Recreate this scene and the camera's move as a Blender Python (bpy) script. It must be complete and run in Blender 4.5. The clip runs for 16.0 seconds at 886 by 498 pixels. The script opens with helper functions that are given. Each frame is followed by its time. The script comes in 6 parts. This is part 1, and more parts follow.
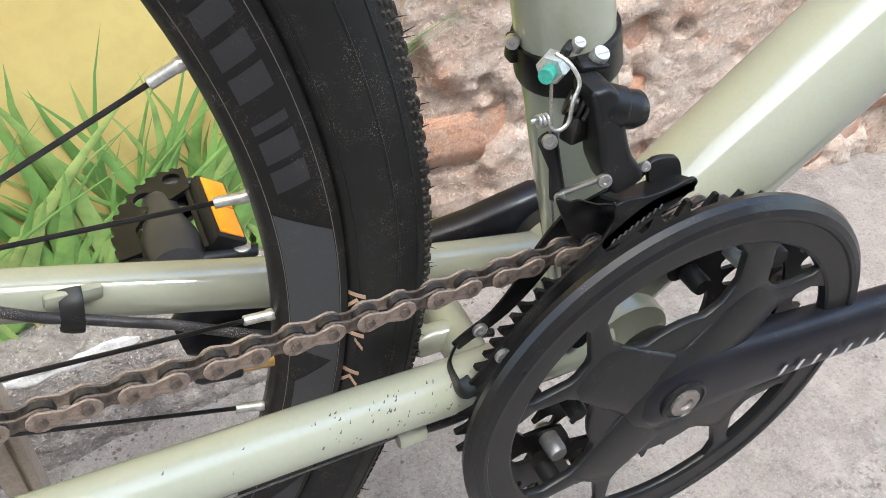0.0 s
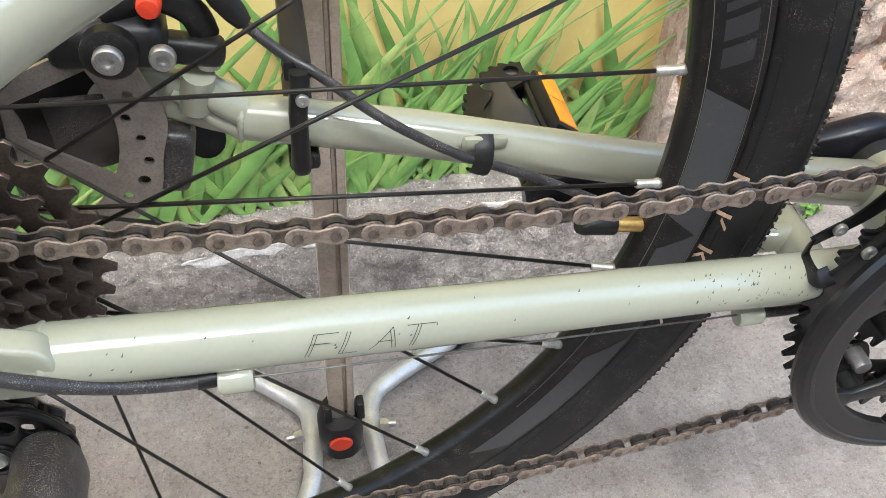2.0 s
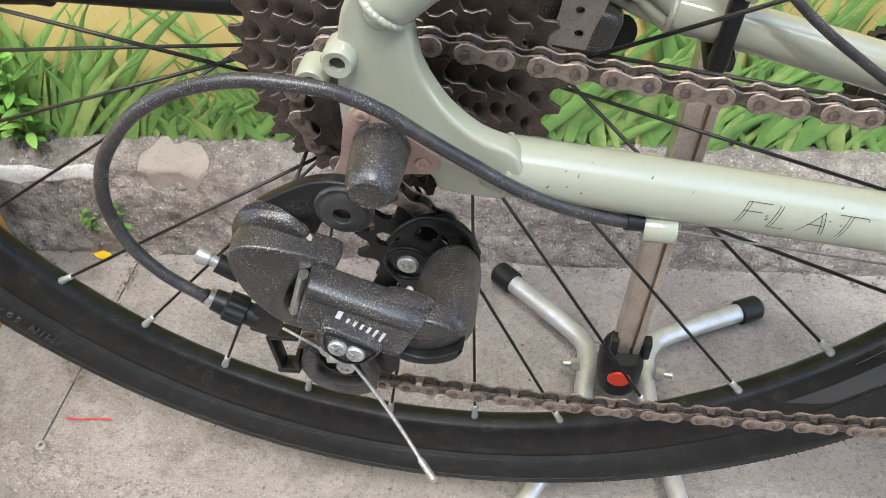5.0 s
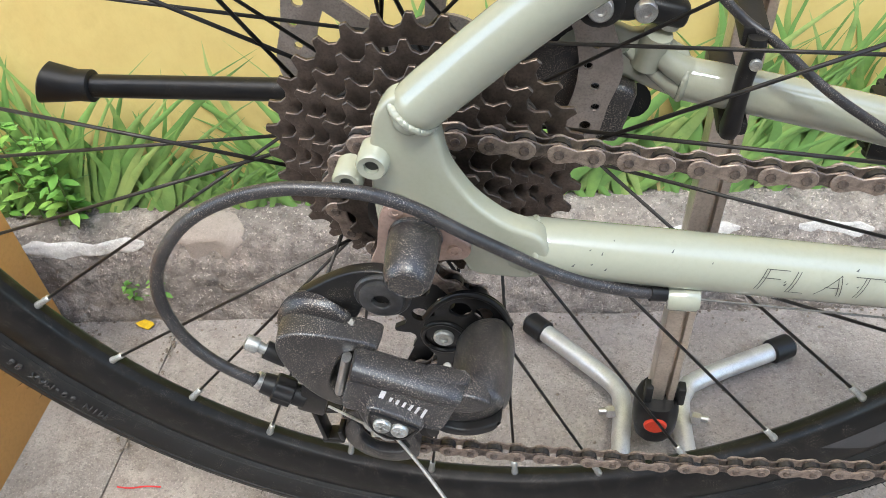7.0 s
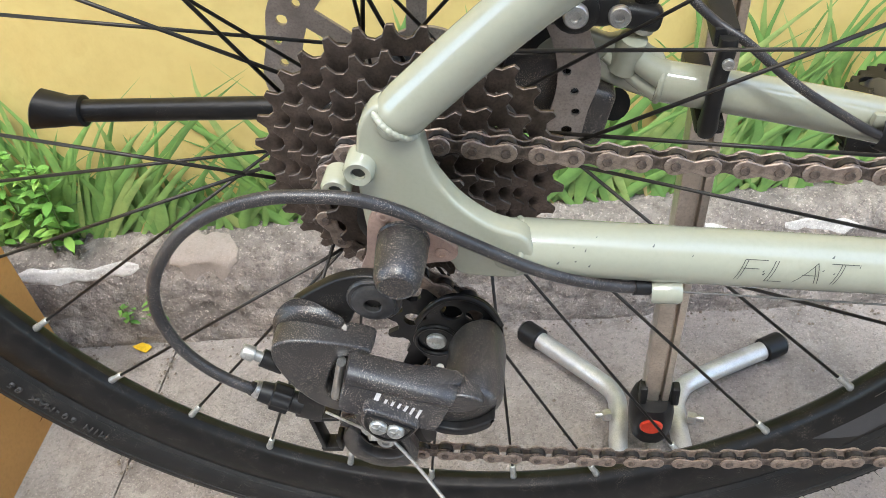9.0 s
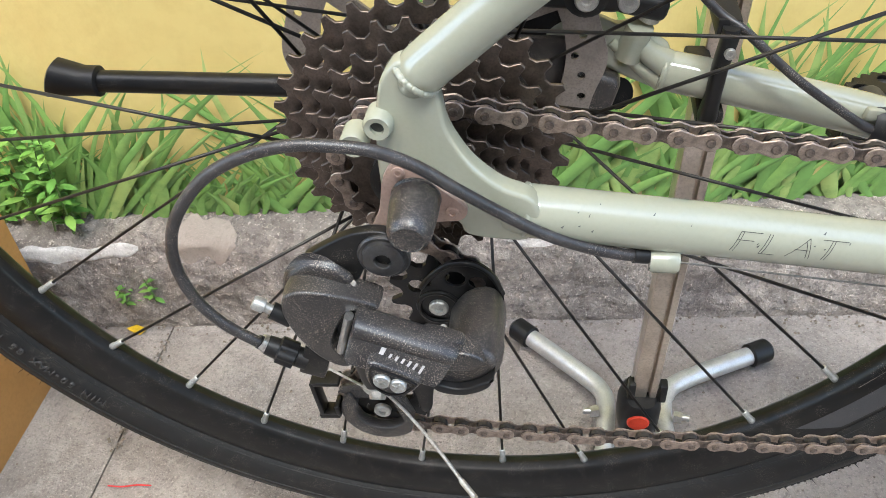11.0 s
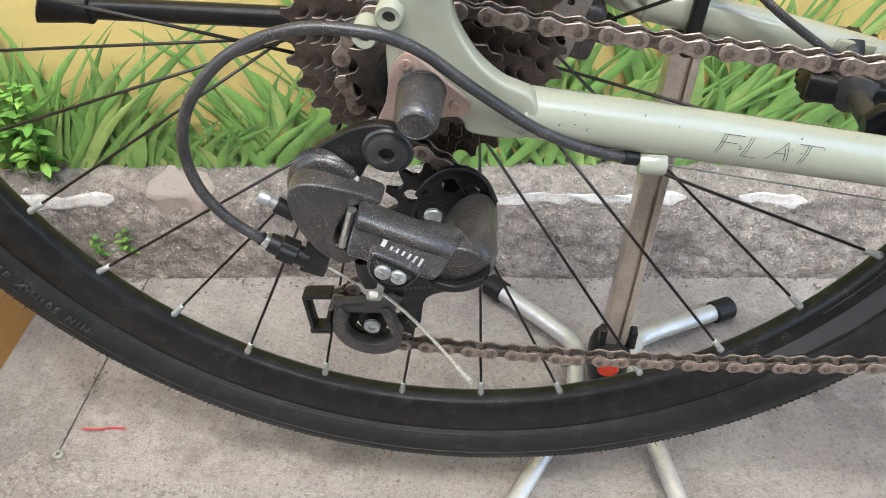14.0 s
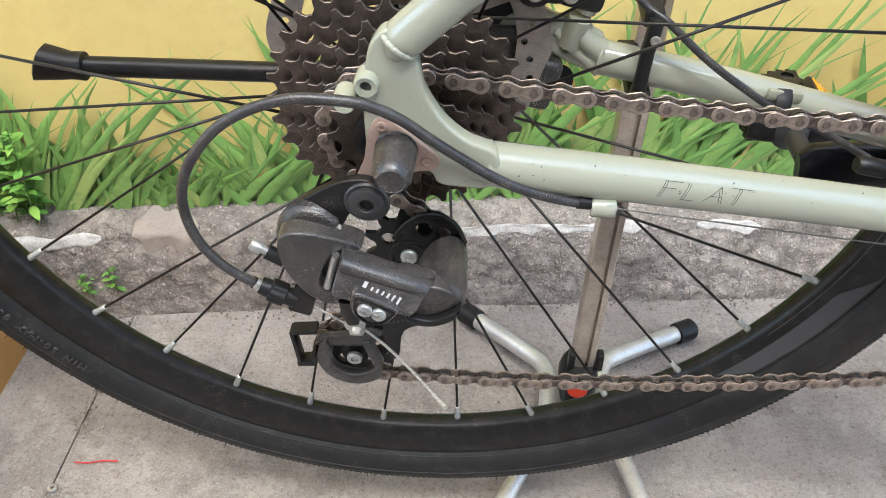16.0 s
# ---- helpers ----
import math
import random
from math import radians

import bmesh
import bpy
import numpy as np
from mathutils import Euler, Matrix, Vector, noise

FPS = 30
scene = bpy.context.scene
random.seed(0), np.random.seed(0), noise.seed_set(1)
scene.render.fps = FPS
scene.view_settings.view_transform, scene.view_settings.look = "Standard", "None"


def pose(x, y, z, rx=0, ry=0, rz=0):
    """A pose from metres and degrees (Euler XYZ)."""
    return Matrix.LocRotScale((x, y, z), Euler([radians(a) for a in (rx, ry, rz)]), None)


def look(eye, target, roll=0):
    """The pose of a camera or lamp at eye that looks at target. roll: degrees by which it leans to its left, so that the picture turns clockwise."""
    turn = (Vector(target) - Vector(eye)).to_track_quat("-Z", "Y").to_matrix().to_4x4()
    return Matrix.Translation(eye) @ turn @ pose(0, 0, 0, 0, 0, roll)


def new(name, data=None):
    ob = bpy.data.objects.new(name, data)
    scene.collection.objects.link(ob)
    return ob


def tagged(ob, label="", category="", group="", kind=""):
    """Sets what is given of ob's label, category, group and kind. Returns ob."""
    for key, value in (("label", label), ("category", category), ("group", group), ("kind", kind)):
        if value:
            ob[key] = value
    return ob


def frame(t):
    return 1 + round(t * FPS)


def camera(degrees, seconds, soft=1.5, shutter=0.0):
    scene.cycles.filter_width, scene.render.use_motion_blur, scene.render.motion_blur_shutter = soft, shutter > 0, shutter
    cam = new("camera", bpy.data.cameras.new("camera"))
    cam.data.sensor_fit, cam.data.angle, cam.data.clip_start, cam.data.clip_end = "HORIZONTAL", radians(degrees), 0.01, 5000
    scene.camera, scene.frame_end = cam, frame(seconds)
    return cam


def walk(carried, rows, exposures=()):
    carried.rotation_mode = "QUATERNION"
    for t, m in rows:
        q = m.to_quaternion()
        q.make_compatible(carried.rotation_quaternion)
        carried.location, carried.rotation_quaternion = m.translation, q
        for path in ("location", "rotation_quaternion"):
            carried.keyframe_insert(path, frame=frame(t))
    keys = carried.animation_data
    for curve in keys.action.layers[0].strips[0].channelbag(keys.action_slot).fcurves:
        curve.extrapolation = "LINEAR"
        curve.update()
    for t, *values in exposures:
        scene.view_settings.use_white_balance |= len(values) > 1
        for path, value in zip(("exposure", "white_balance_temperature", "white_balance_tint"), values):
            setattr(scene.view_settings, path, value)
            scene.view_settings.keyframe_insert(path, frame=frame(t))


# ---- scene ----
cam = camera(56.0, 16.0, soft=0.9)
PATH = [
    (0, (0.258, -0.219, 0.631), (0.902, 1.094, -0.733), 2.4),
    (0.5, (0.259, -0.224, 0.626), (0.893, 1.076, -0.755), 1.6),
    (1, (0.24, -0.231, 0.624), (0.868, 1.057, -0.772), 1.8),
    (1.5, (0.213, -0.245, 0.625), (0.745, 1.076, -0.78), 3.0),
    (2, (0.146, -0.245, 0.632), (0.45, 1.105, -0.813), 2.6),
    (2.5, (0.094, -0.258, 0.631), (0.173, 1.153, -0.784), 2.8),
    (3, (0.074, -0.262, 0.624), (0.042, 1.16, -0.781), 2.4),
    (3.5, (0.051, -0.282, 0.602), (-0.051, 1.122, -0.819), 4.3),
    (5.8, (0.076, -0.293, 0.617), (-0.187, 1.04, -0.851), -2.8),
    (6, (0.074, -0.294, 0.62), (-0.193, 1.051, -0.836), -3.2),
    (6.5, (0.064, -0.292, 0.628), (-0.211, 1.084, -0.797), -3.9),
    (7, (0.068, -0.291, 0.632), (-0.212, 1.111, -0.766), -5.1),
    (7.5, (0.07, -0.292, 0.638), (-0.206, 1.13, -0.741), -6.4),
    (8, (0.073, -0.291, 0.637), (-0.203, 1.138, -0.734), -7.3),
    (8.5, (0.071, -0.292, 0.631), (-0.204, 1.137, -0.741), -7.2),
    (9, (0.072, -0.301, 0.634), (-0.197, 1.132, -0.734), -6.8),
    (11.3, (0.066, -0.329, 0.626), (-0.174, 1.145, -0.703), -2.8),
    (11.5, (0.066, -0.331, 0.626), (-0.173, 1.147, -0.699), -2.4),
    (12, (0.06, -0.341, 0.615), (-0.174, 1.137, -0.713), -1.4),
    (12.5, (0.042, -0.348, 0.593), (-0.163, 1.06, -0.812), 0.0),
    (13, (0.038, -0.363, 0.577), (-0.122, 0.958, -0.916), 1.2),
    (13.5, (0.046, -0.369, 0.595), (-0.109, 1.045, -0.811), 1.1),
    (14, (0.053, -0.369, 0.605), (-0.089, 1.108, -0.736), 0.3),
    (14.5, (0.056, -0.376, 0.609), (-0.067, 1.111, -0.722), -0.1),
    (15, (0.048, -0.389, 0.619), (-0.056, 1.104, -0.708), 0.3),
    (15.5, (0.054, -0.395, 0.632), (-0.035, 1.111, -0.681), 0.4),
    (16, (0.056, -0.394, 0.638), (-0.032, 1.124, -0.661), 0.4),
]
walk(cam, [(t, look(eye, target, roll)) for t, eye, target, roll in PATH], exposures=[(0.0, 2.5, 6620, 4.0), (16.0, 2.5, 6620, 4.0)])

from mathutils.geometry import delaunay_2d_cdt

# ---- world, sun ----
world = bpy.data.worlds.new("world")
scene.world = world
world.use_nodes = True
wn = world.node_tree
sky = wn.nodes.new("ShaderNodeTexSky")
sky.sky_type = 'NISHITA'
sky.sun_disc = False
sky.sun_elevation = radians(65)
sky.sun_rotation = radians(206)
sky.air_density, sky.dust_density = 1.0, 2.0
wn.links.new(sky.outputs[0], wn.nodes["Background"].inputs[0])
wn.nodes["Background"].inputs[1].default_value = 0.15
sun_data = bpy.data.lights.new("sun", 'SUN')
sun_data.energy, sun_data.angle, sun_data.color = 0.42, radians(9), (0.92, 0.97, 1.0)
sun = new("sun", sun_data)
sun.matrix_world = look((0.55, -1.15, 2.7), (0, 0, 0))


# ---- materials ----
def nodes_of(name):
    m = bpy.data.materials.new(name)
    m.use_nodes = True
    nt = m.node_tree
    return m, nt, nt.nodes["Principled BSDF"]


def add(nt, kind, **inputs):
    n = nt.nodes.new(kind)
    for k, v in inputs.items():
        n.inputs[k.replace("_", " ")].default_value = v
    return n


def mixed(nt, fac, a, b):
    """A colour mix; a and b are colours or sockets."""
    n = nt.nodes.new("ShaderNodeMix")
    n.data_type = 'RGBA'
    if isinstance(fac, float):
        n.inputs[0].default_value = fac
    else:
        nt.links.new(fac, n.inputs[0])
    for k, v in ((6, a), (7, b)):
        if isinstance(v, tuple):
            n.inputs[k].default_value = (*v, 1)
        else:
            nt.links.new(v, n.inputs[k])
    return n.outputs[2]


def ramped(nt, socket, lo, hi):
    n = nt.nodes.new("ShaderNodeMapRange")
    n.inputs[1].default_value, n.inputs[2].default_value = lo, hi
    nt.links.new(socket, n.inputs[0])
    return n.outputs[0]


def noised(nt, scale, detail=4.0, rough=0.6):
    tc = nt.nodes.new("ShaderNodeTexCoord")
    n = add(nt, "ShaderNodeTexNoise", Scale=scale, Detail=detail, Roughness=rough)
    nt.links.new(tc.outputs["Object"], n.inputs["Vector"])
    return n.outputs[0]


def bumped(nt, bsdf, socket, strength, distance):
    b = add(nt, "ShaderNodeBump", Strength=strength, Distance=distance)
    nt.links.new(socket, b.inputs["Height"])
    nt.links.new(b.outputs[0], bsdf.inputs["Normal"])


def surface(name, colour, dark=None, rough=0.5, metal=0.0, coat=0.0, grain=60.0, fine=900.0, bump=0.1, depth=0.0005, dust=None, dust_amount=0.5, spread=0.12, spec=0.5):
    """Base colour varied at two scales, optional dust specks, fine relief."""
    m, nt, b = nodes_of(name)
    dark = dark or tuple(c * 0.75 for c in colour)
    big = noised(nt, grain)
    small = noised(nt, fine, 3.0)
    col = mixed(nt, ramped(nt, big, 0.35, 0.7), colour, dark)
    col = mixed(nt, ramped(nt, small, 0.45, 0.9), col, tuple(c * (1 - 2 * spread) for c in dark))
    if dust:
        specks = noised(nt, 2300.0, 1.0)
        fac = nt.nodes.new("ShaderNodeMath")
        fac.operation = 'MULTIPLY'
        nt.links.new(ramped(nt, specks, 0.585 if dust_amount > 0.6 else 0.60, 0.655 if dust_amount > 0.6 else 0.70), fac.inputs[0])
        nt.links.new(ramped(nt, noised(nt, 90.0), 0.62 - 0.4 * dust_amount, 0.95 - 0.4 * dust_amount), fac.inputs[1])
        col = mixed(nt, fac.outputs[0], col, dust)
    nt.links.new(col, b.inputs["Base Color"])
    r = nt.nodes.new("ShaderNodeMapRange")
    r.inputs[3].default_value, r.inputs[4].default_value = max(0.02, rough - 0.08), min(1, rough + 0.12)
    nt.links.new(big, r.inputs[0])
    nt.links.new(r.outputs[0], b.inputs["Roughness"])
    b.inputs["Metallic"].default_value = metal
    b.inputs["Specular IOR Level"].default_value = spec
    b.inputs["Coat Weight"].default_value = coat
    b.inputs["Coat Roughness"].default_value = 0.05
    b.inputs["Coat IOR"].default_value = 1.8
    if bump:
        bumped(nt, b, small, bump, depth)
    return m


DUST = (0.34, 0.295, 0.245)
PAINT = surface("frame_paint", (0.298, 0.305, 0.236), (0.282, 0.289, 0.222), rough=0.6, coat=1.0, grain=14, fine=500, bump=0.02, spread=0.02, spec=0.15)
# dark chips; the same colour plugs small holes in place of their shade
CHIP_AND_HOLE = surface("paint_chip", (0.06, 0.062, 0.055), rough=0.7)
WELD = surface("weld_paint", (0.305, 0.312, 0.242), (0.285, 0.292, 0.226), rough=0.4, coat=0.5, grain=90, fine=350, bump=0.5, depth=0.001, spread=0.02)
RUBBER = surface("tyre_rubber", (0.0075, 0.0072, 0.0071), (0.0115, 0.011, 0.0105), rough=0.55, grain=35, fine=1400, bump=0.15, dust=DUST, dust_amount=0.30, spec=0.36)
TREAD = surface("tread_rubber", (0.022, 0.020, 0.018), (0.055, 0.048, 0.041), rough=0.8, grain=120, fine=1400, bump=0.3, dust=DUST, dust_amount=0.4, spec=0.25)
RIM = surface("rim_black", (0.006, 0.0058, 0.0058), (0.010, 0.0095, 0.0092), rough=0.30, grain=20, fine=1200, bump=0.05, dust=DUST, dust_amount=0.34, spec=0.30)
DECAL = surface("decal_grey", (0.046, 0.047, 0.051), (0.040, 0.041, 0.044), rough=0.45, grain=20, fine=1200, bump=0.03, dust=DUST, dust_amount=0.2)
DECAL_TEXT = surface("decal_mark", (0.022, 0.022, 0.024), (0.018, 0.018, 0.019), rough=0.45, grain=20, fine=1200, bump=0.03, dust=DUST, dust_amount=0.2)
DECAL_LINE = surface("decal_line", (0.16, 0.15, 0.13), rough=0.5)
LETTER_ORANGE = surface("tyre_print", (0.50, 0.33, 0.22), (0.42, 0.28, 0.20), rough=0.6, grain=300)
BLACK = surface("black_steel", (0.005, 0.005, 0.0055), (0.010, 0.0095, 0.009), rough=0.32, grain=60, fine=900, bump=0.08, dust=DUST, dust_amount=0.25, spec=0.32)
BLACK_MATT = surface("black_plastic", (0.007, 0.007, 0.0075), (0.012, 0.0115, 0.0115), rough=0.42, grain=60, fine=900, bump=0.12, dust=DUST, dust_amount=0.12, spec=0.32)
DUSTY = surface("dusty_black_plastic", (0.010, 0.0098, 0.0125), (0.021, 0.019, 0.0185), rough=0.32, grain=70, fine=1100, bump=0.15, dust=DUST, dust_amount=0.95, spec=0.55)
BOLT_BLACK = surface("bolt_black", (0.055, 0.054, 0.054), (0.032, 0.031, 0.031), rough=0.34, metal=0.3, grain=200, fine=1400, bump=0.05)
CRANK = surface("crank_black", (0.006, 0.006, 0.009), (0.009, 0.009, 0.012), rough=0.30, grain=30, fine=1400, bump=0.1, dust=DUST, dust_amount=0.2, spec=0.32)
GUARD = surface("guard_black", (0.008, 0.008, 0.0085), (0.013, 0.0125, 0.012), rough=0.30, grain=50, fine=1100, bump=0.1, dust=DUST, dust_amount=0.14, spec=0.32)
SPROCKET = surface("sprocket_steel", (0.150, 0.118, 0.098), (0.070, 0.055, 0.046), rough=0.36, metal=0.8, grain=120, fine=900, bump=0.12, dust=DUST, dust_amount=0.12)
CHAIN_OUTER = surface("chain_plate", (0.40, 0.32, 0.268), (0.20, 0.155, 0.128), rough=0.40, metal=0.7, grain=260, fine=1200, bump=0.1)
CHAIN_INNER = surface("chain_inner_plate", (0.21, 0.165, 0.14), (0.07, 0.056, 0.048), rough=0.40, metal=0.7, grain=260, fine=1200, bump=0.1)
ROLLER = surface("chain_roller", (0.07, 0.065, 0.065), (0.035, 0.033, 0.033), rough=0.35, metal=0.6, grain=250, fine=1200)
LEG_STEEL = surface("leg_steel", (0.66, 0.65, 0.63), (0.50, 0.49, 0.475), rough=0.40, metal=0.6, grain=60, fine=900, bump=0.05)
STEEL = surface("bright_steel", (0.58, 0.57, 0.55), (0.36, 0.35, 0.335), rough=0.34, metal=0.9, grain=90, fine=1500, bump=0.03)
DULL = surface("dull_screw", (0.20, 0.19, 0.175), (0.12, 0.115, 0.105), rough=0.5, metal=0.4, grain=300)
DIRT = surface("dry_dirt", (0.24, 0.195, 0.155), (0.16, 0.13, 0.105), rough=0.9, grain=300)
PEDAL = surface("pedal_body", (0.026, 0.026, 0.028), (0.038, 0.037, 0.037), rough=0.38, grain=60, fine=900, bump=0.08)
EMBOSS = surface("embossed_rubber", (0.045, 0.043, 0.042), (0.032, 0.031, 0.030), rough=0.6, grain=200)
ZINC = surface("zinc_bolt", (0.56, 0.56, 0.53), (0.33, 0.33, 0.31), rough=0.42, metal=0.75, grain=150, fine=1300, bump=0.08)
POST_STEEL = surface("post_steel", (0.70, 0.62, 0.54), (0.52, 0.45, 0.38), rough=0.33, metal=0.85, grain=45, fine=600, bump=0.08)
ROTOR = surface("rotor_steel", (0.33, 0.29, 0.26), (0.22, 0.19, 0.17), rough=0.42, metal=0.7, grain=60, fine=900)
HANGER = surface("hanger_copper", (0.40, 0.28, 0.23), (0.32, 0.23, 0.19), rough=0.5, metal=0.3, grain=80, fine=800)
CABLE = surface("cable_housing", (0.014, 0.0135, 0.0150), (0.036, 0.033, 0.034), rough=0.36, grain=120, fine=900, bump=0.15, dust=DUST, dust_amount=0.62)
WIRE = surface("cable_wire", (0.60, 0.58, 0.54), (0.40, 0.38, 0.35), rough=0.35, metal=0.8, grain=900)
SPOKE = surface("spoke_black", (0.014, 0.0135, 0.013), (0.045, 0.038, 0.033), rough=0.4, metal=0.3, grain=30, fine=600)
BRASS = surface("valve_brass", (0.60, 0.40, 0.14), (0.48, 0.31, 0.11), rough=0.3, metal=0.85, grain=200)
AMBER = surface("amber_reflector", (0.95, 0.33, 0.012), (0.85, 0.27, 0.01), rough=0.22, coat=0.5, grain=90, fine=1600, bump=0.25)
RED = surface("red_plastic", (0.72, 0.055, 0.02), (0.58, 0.04, 0.015), rough=0.4, grain=80)
TEAL = surface("thread_lock_teal", (0.05, 0.36, 0.27), rough=0.5, grain=200)
PRINT = surface("silver_print", (0.50, 0.49, 0.48), rough=0.5, grain=300)
INK = surface("dark_ink", (0.030, 0.030, 0.026), rough=0.5, grain=300)
CARD = surface("cardboard", (0.52, 0.27, 0.085), (0.45, 0.225, 0.07), rough=0.75, grain=12, fine=250, bump=0.15, spread=0.05)
THREAD = surface("red_thread", (0.62, 0.03, 0.03), rough=0.7)
YELLOW_LEAF = surface("yellow_leaf", (0.72, 0.46, 0.02), rough=0.5, grain=200)


def stone(name, a, b, c, scale, pits, bump, depth, grit=0.6, stain=None, pebble=0.0):
    """Concrete or plaster: three tones, grit, pale grains, dark pits and stains."""
    m, nt, bs = nodes_of(name)
    big = noised(nt, scale, 6.0, 0.65)
    mid = noised(nt, scale * 5, 6.0, 0.72)
    fine = noised(nt, pits, 4.0, 0.75)
    speck = noised(nt, pits * 2.3, 2.0)
    col = mixed(nt, ramped(nt, big, 0.38, 0.62), a, b)
    col = mixed(nt, ramped(nt, mid, 0.48, 0.68), col, c)
    if stain:
        col = mixed(nt, ramped(nt, noised(nt, scale * 1.7, 7.0, 0.7), 0.54, 0.70), col, stain)
    def scaled(socket, k):
        n = nt.nodes.new("ShaderNodeMath")
        n.operation = 'MULTIPLY'
        nt.links.new(socket, n.inputs[0])
        n.inputs[1].default_value = k
        return n.outputs[0]
    col = mixed(nt, scaled(ramped(nt, fine, 0.50, 0.66), grit), col, tuple(v * 0.45 for v in b))
    col = mixed(nt, scaled(ramped(nt, speck, 0.58, 0.68), grit), col, tuple(min(1, v * 1.45) for v in a))
    h = nt.nodes.new("ShaderNodeMath")
    h.operation = 'ADD'
    nt.links.new(mid, h.inputs[0])
    nt.links.new(fine, h.inputs[1])
    top = h.outputs[0]
    if pebble:
        tc = nt.nodes.new("ShaderNodeTexCoord")
        vor = add(nt, "ShaderNodeTexVoronoi", Scale=pebble)
        nt.links.new(tc.outputs["Object"], vor.inputs["Vector"])
        col = mixed(nt, scaled(ramped(nt, vor.outputs["Distance"], 0.25, 0.75), 0.45), col, tuple(v * 0.5 for v in b))
        h2 = nt.nodes.new("ShaderNodeMath")
        h2.operation = 'SUBTRACT'
        nt.links.new(top, h2.inputs[0])
        nt.links.new(vor.outputs["Distance"], h2.inputs[1])
        top = h2.outputs[0]
    nt.links.new(col, bs.inputs["Base Color"])
    bs.inputs["Roughness"].default_value = 0.88
    bumped(nt, bs, top, bump, depth)
    return m


SLAB = stone("slab_concrete", (0.37, 0.322, 0.293), (0.25, 0.22, 0.20), (0.40, 0.355, 0.322), 7.0, 220.0, 1.0, 0.004, 0.5, (0.19, 0.167, 0.15))
ROUGH_SLAB = stone("rough_concrete", (0.375, 0.330, 0.298), (0.27, 0.238, 0.214), (0.42, 0.372, 0.338), 8.0, 150.0, 1.0, 0.007, 0.7, (0.20, 0.178, 0.16))
KERB = stone("kerb_concrete", (0.50, 0.43, 0.375), (0.34, 0.29, 0.255), (0.255, 0.218, 0.19), 9.0, 150.0, 1.0, 0.008, 0.75, (0.185, 0.158, 0.137), 60.0)
KERB_PALE = stone("kerb_patch", (0.37, 0.31, 0.265), (0.31, 0.26, 0.225), (0.34, 0.29, 0.245), 20.0, 300.0, 0.3, 0.002, 0.3)
DAMP = stone("damp_concrete", (0.150, 0.145, 0.142), (0.115, 0.112, 0.110), (0.19, 0.175, 0.165), 30.0, 260.0, 0.8, 0.003, 0.5)
WHITE_PAINT = stone("old_white_paint", (0.64, 0.61, 0.58), (0.53, 0.50, 0.465), (0.42, 0.385, 0.35), 22.0, 240.0, 0.4, 0.002, 0.4, (0.33, 0.29, 0.25))
YELLOW = surface("yellow_wall_paint", (0.66, 0.53, 0.20), (0.62, 0.47, 0.17), rough=0.8, grain=9, fine=60, bump=0.25, depth=0.003, spread=0.03, dust=(0.42, 0.30, 0.14), dust_amount=0.05)
PLASTER = stone("broken_plaster", (0.55, 0.44, 0.365), (0.47, 0.345, 0.275), (0.60, 0.52, 0.445), 7.0, 130.0, 1.0, 0.005, 0.6, (0.46, 0.255, 0.17))
BRICK = stone("old_brick", (0.60, 0.345, 0.235), (0.52, 0.30, 0.21), (0.58, 0.46, 0.375), 12.0, 160.0, 0.9, 0.005, 0.4, (0.52, 0.36, 0.28))


def leafy(name, a, b, c, rough=0.5, haze=None):
    """Leaf green that changes from blade to blade and along it."""
    m, nt, bs = nodes_of(name)
    geo = nt.nodes.new("ShaderNodeNewGeometry")
    rnd = geo.outputs["Random Per Island"]
    col = mixed(nt, ramped(nt, rnd, 0.0, 0.6), a, b)
    col = mixed(nt, ramped(nt, rnd, 0.75, 1.0), col, c)
    col = mixed(nt, ramped(nt, noised(nt, 45.0), 0.45, 0.8), col, tuple(v * 0.7 for v in b))
    nt.links.new(col, bs.inputs["Base Color"])
    bs.inputs["Roughness"].default_value = rough
    bs.inputs["Subsurface Weight"].default_value = 0.0
    return m


GRASS = leafy("grass_blade", (0.24, 0.41, 0.105), (0.165, 0.33, 0.085), (0.42, 0.52, 0.17))
GRASS_DARK = leafy("grass_back", (0.22, 0.38, 0.12), (0.16, 0.31, 0.095), (0.31, 0.44, 0.15))
STRAW = leafy("dry_blade", (0.50, 0.40, 0.15), (0.42, 0.32, 0.12), (0.55, 0.45, 0.2))
WEED = leafy("weed_leaf", (0.17, 0.35, 0.06), (0.12, 0.27, 0.05), (0.27, 0.44, 0.09), 0.45)
STEM = surface("weed_stem", (0.14, 0.22, 0.06), (0.10, 0.16, 0.05), rough=0.6)


# ---- builders ----
def V(*a):
    return Vector(a)


def part(name, bm, material, parent, label="", smooth=True, angle=40):
    me = bpy.data.meshes.new(name)
    bmesh.ops.recalc_face_normals(bm, faces=bm.faces)
    if smooth:
        for f in bm.faces:
            f.smooth = True
        lim = radians(angle)
        for e in bm.edges:
            e.smooth = len(e.link_faces) == 2 and e.calc_face_angle(0) < lim
    bm.to_mesh(me)
    bm.free()
    me.materials.append(material)
    ob = new(name, me)
    if parent is not None:
        ob.parent = parent
    if label:
        ob["label"] = label
    return ob


def shared(name, mesh, parent, m):
    """A piece on shared mesh data, at the pose m."""
    ob = new(name, mesh)
    ob.parent = parent
    ob.matrix_basis = m
    return ob


def thing(name, label, category, group="", kind=""):
    return tagged(new(name), label, category, group, kind)


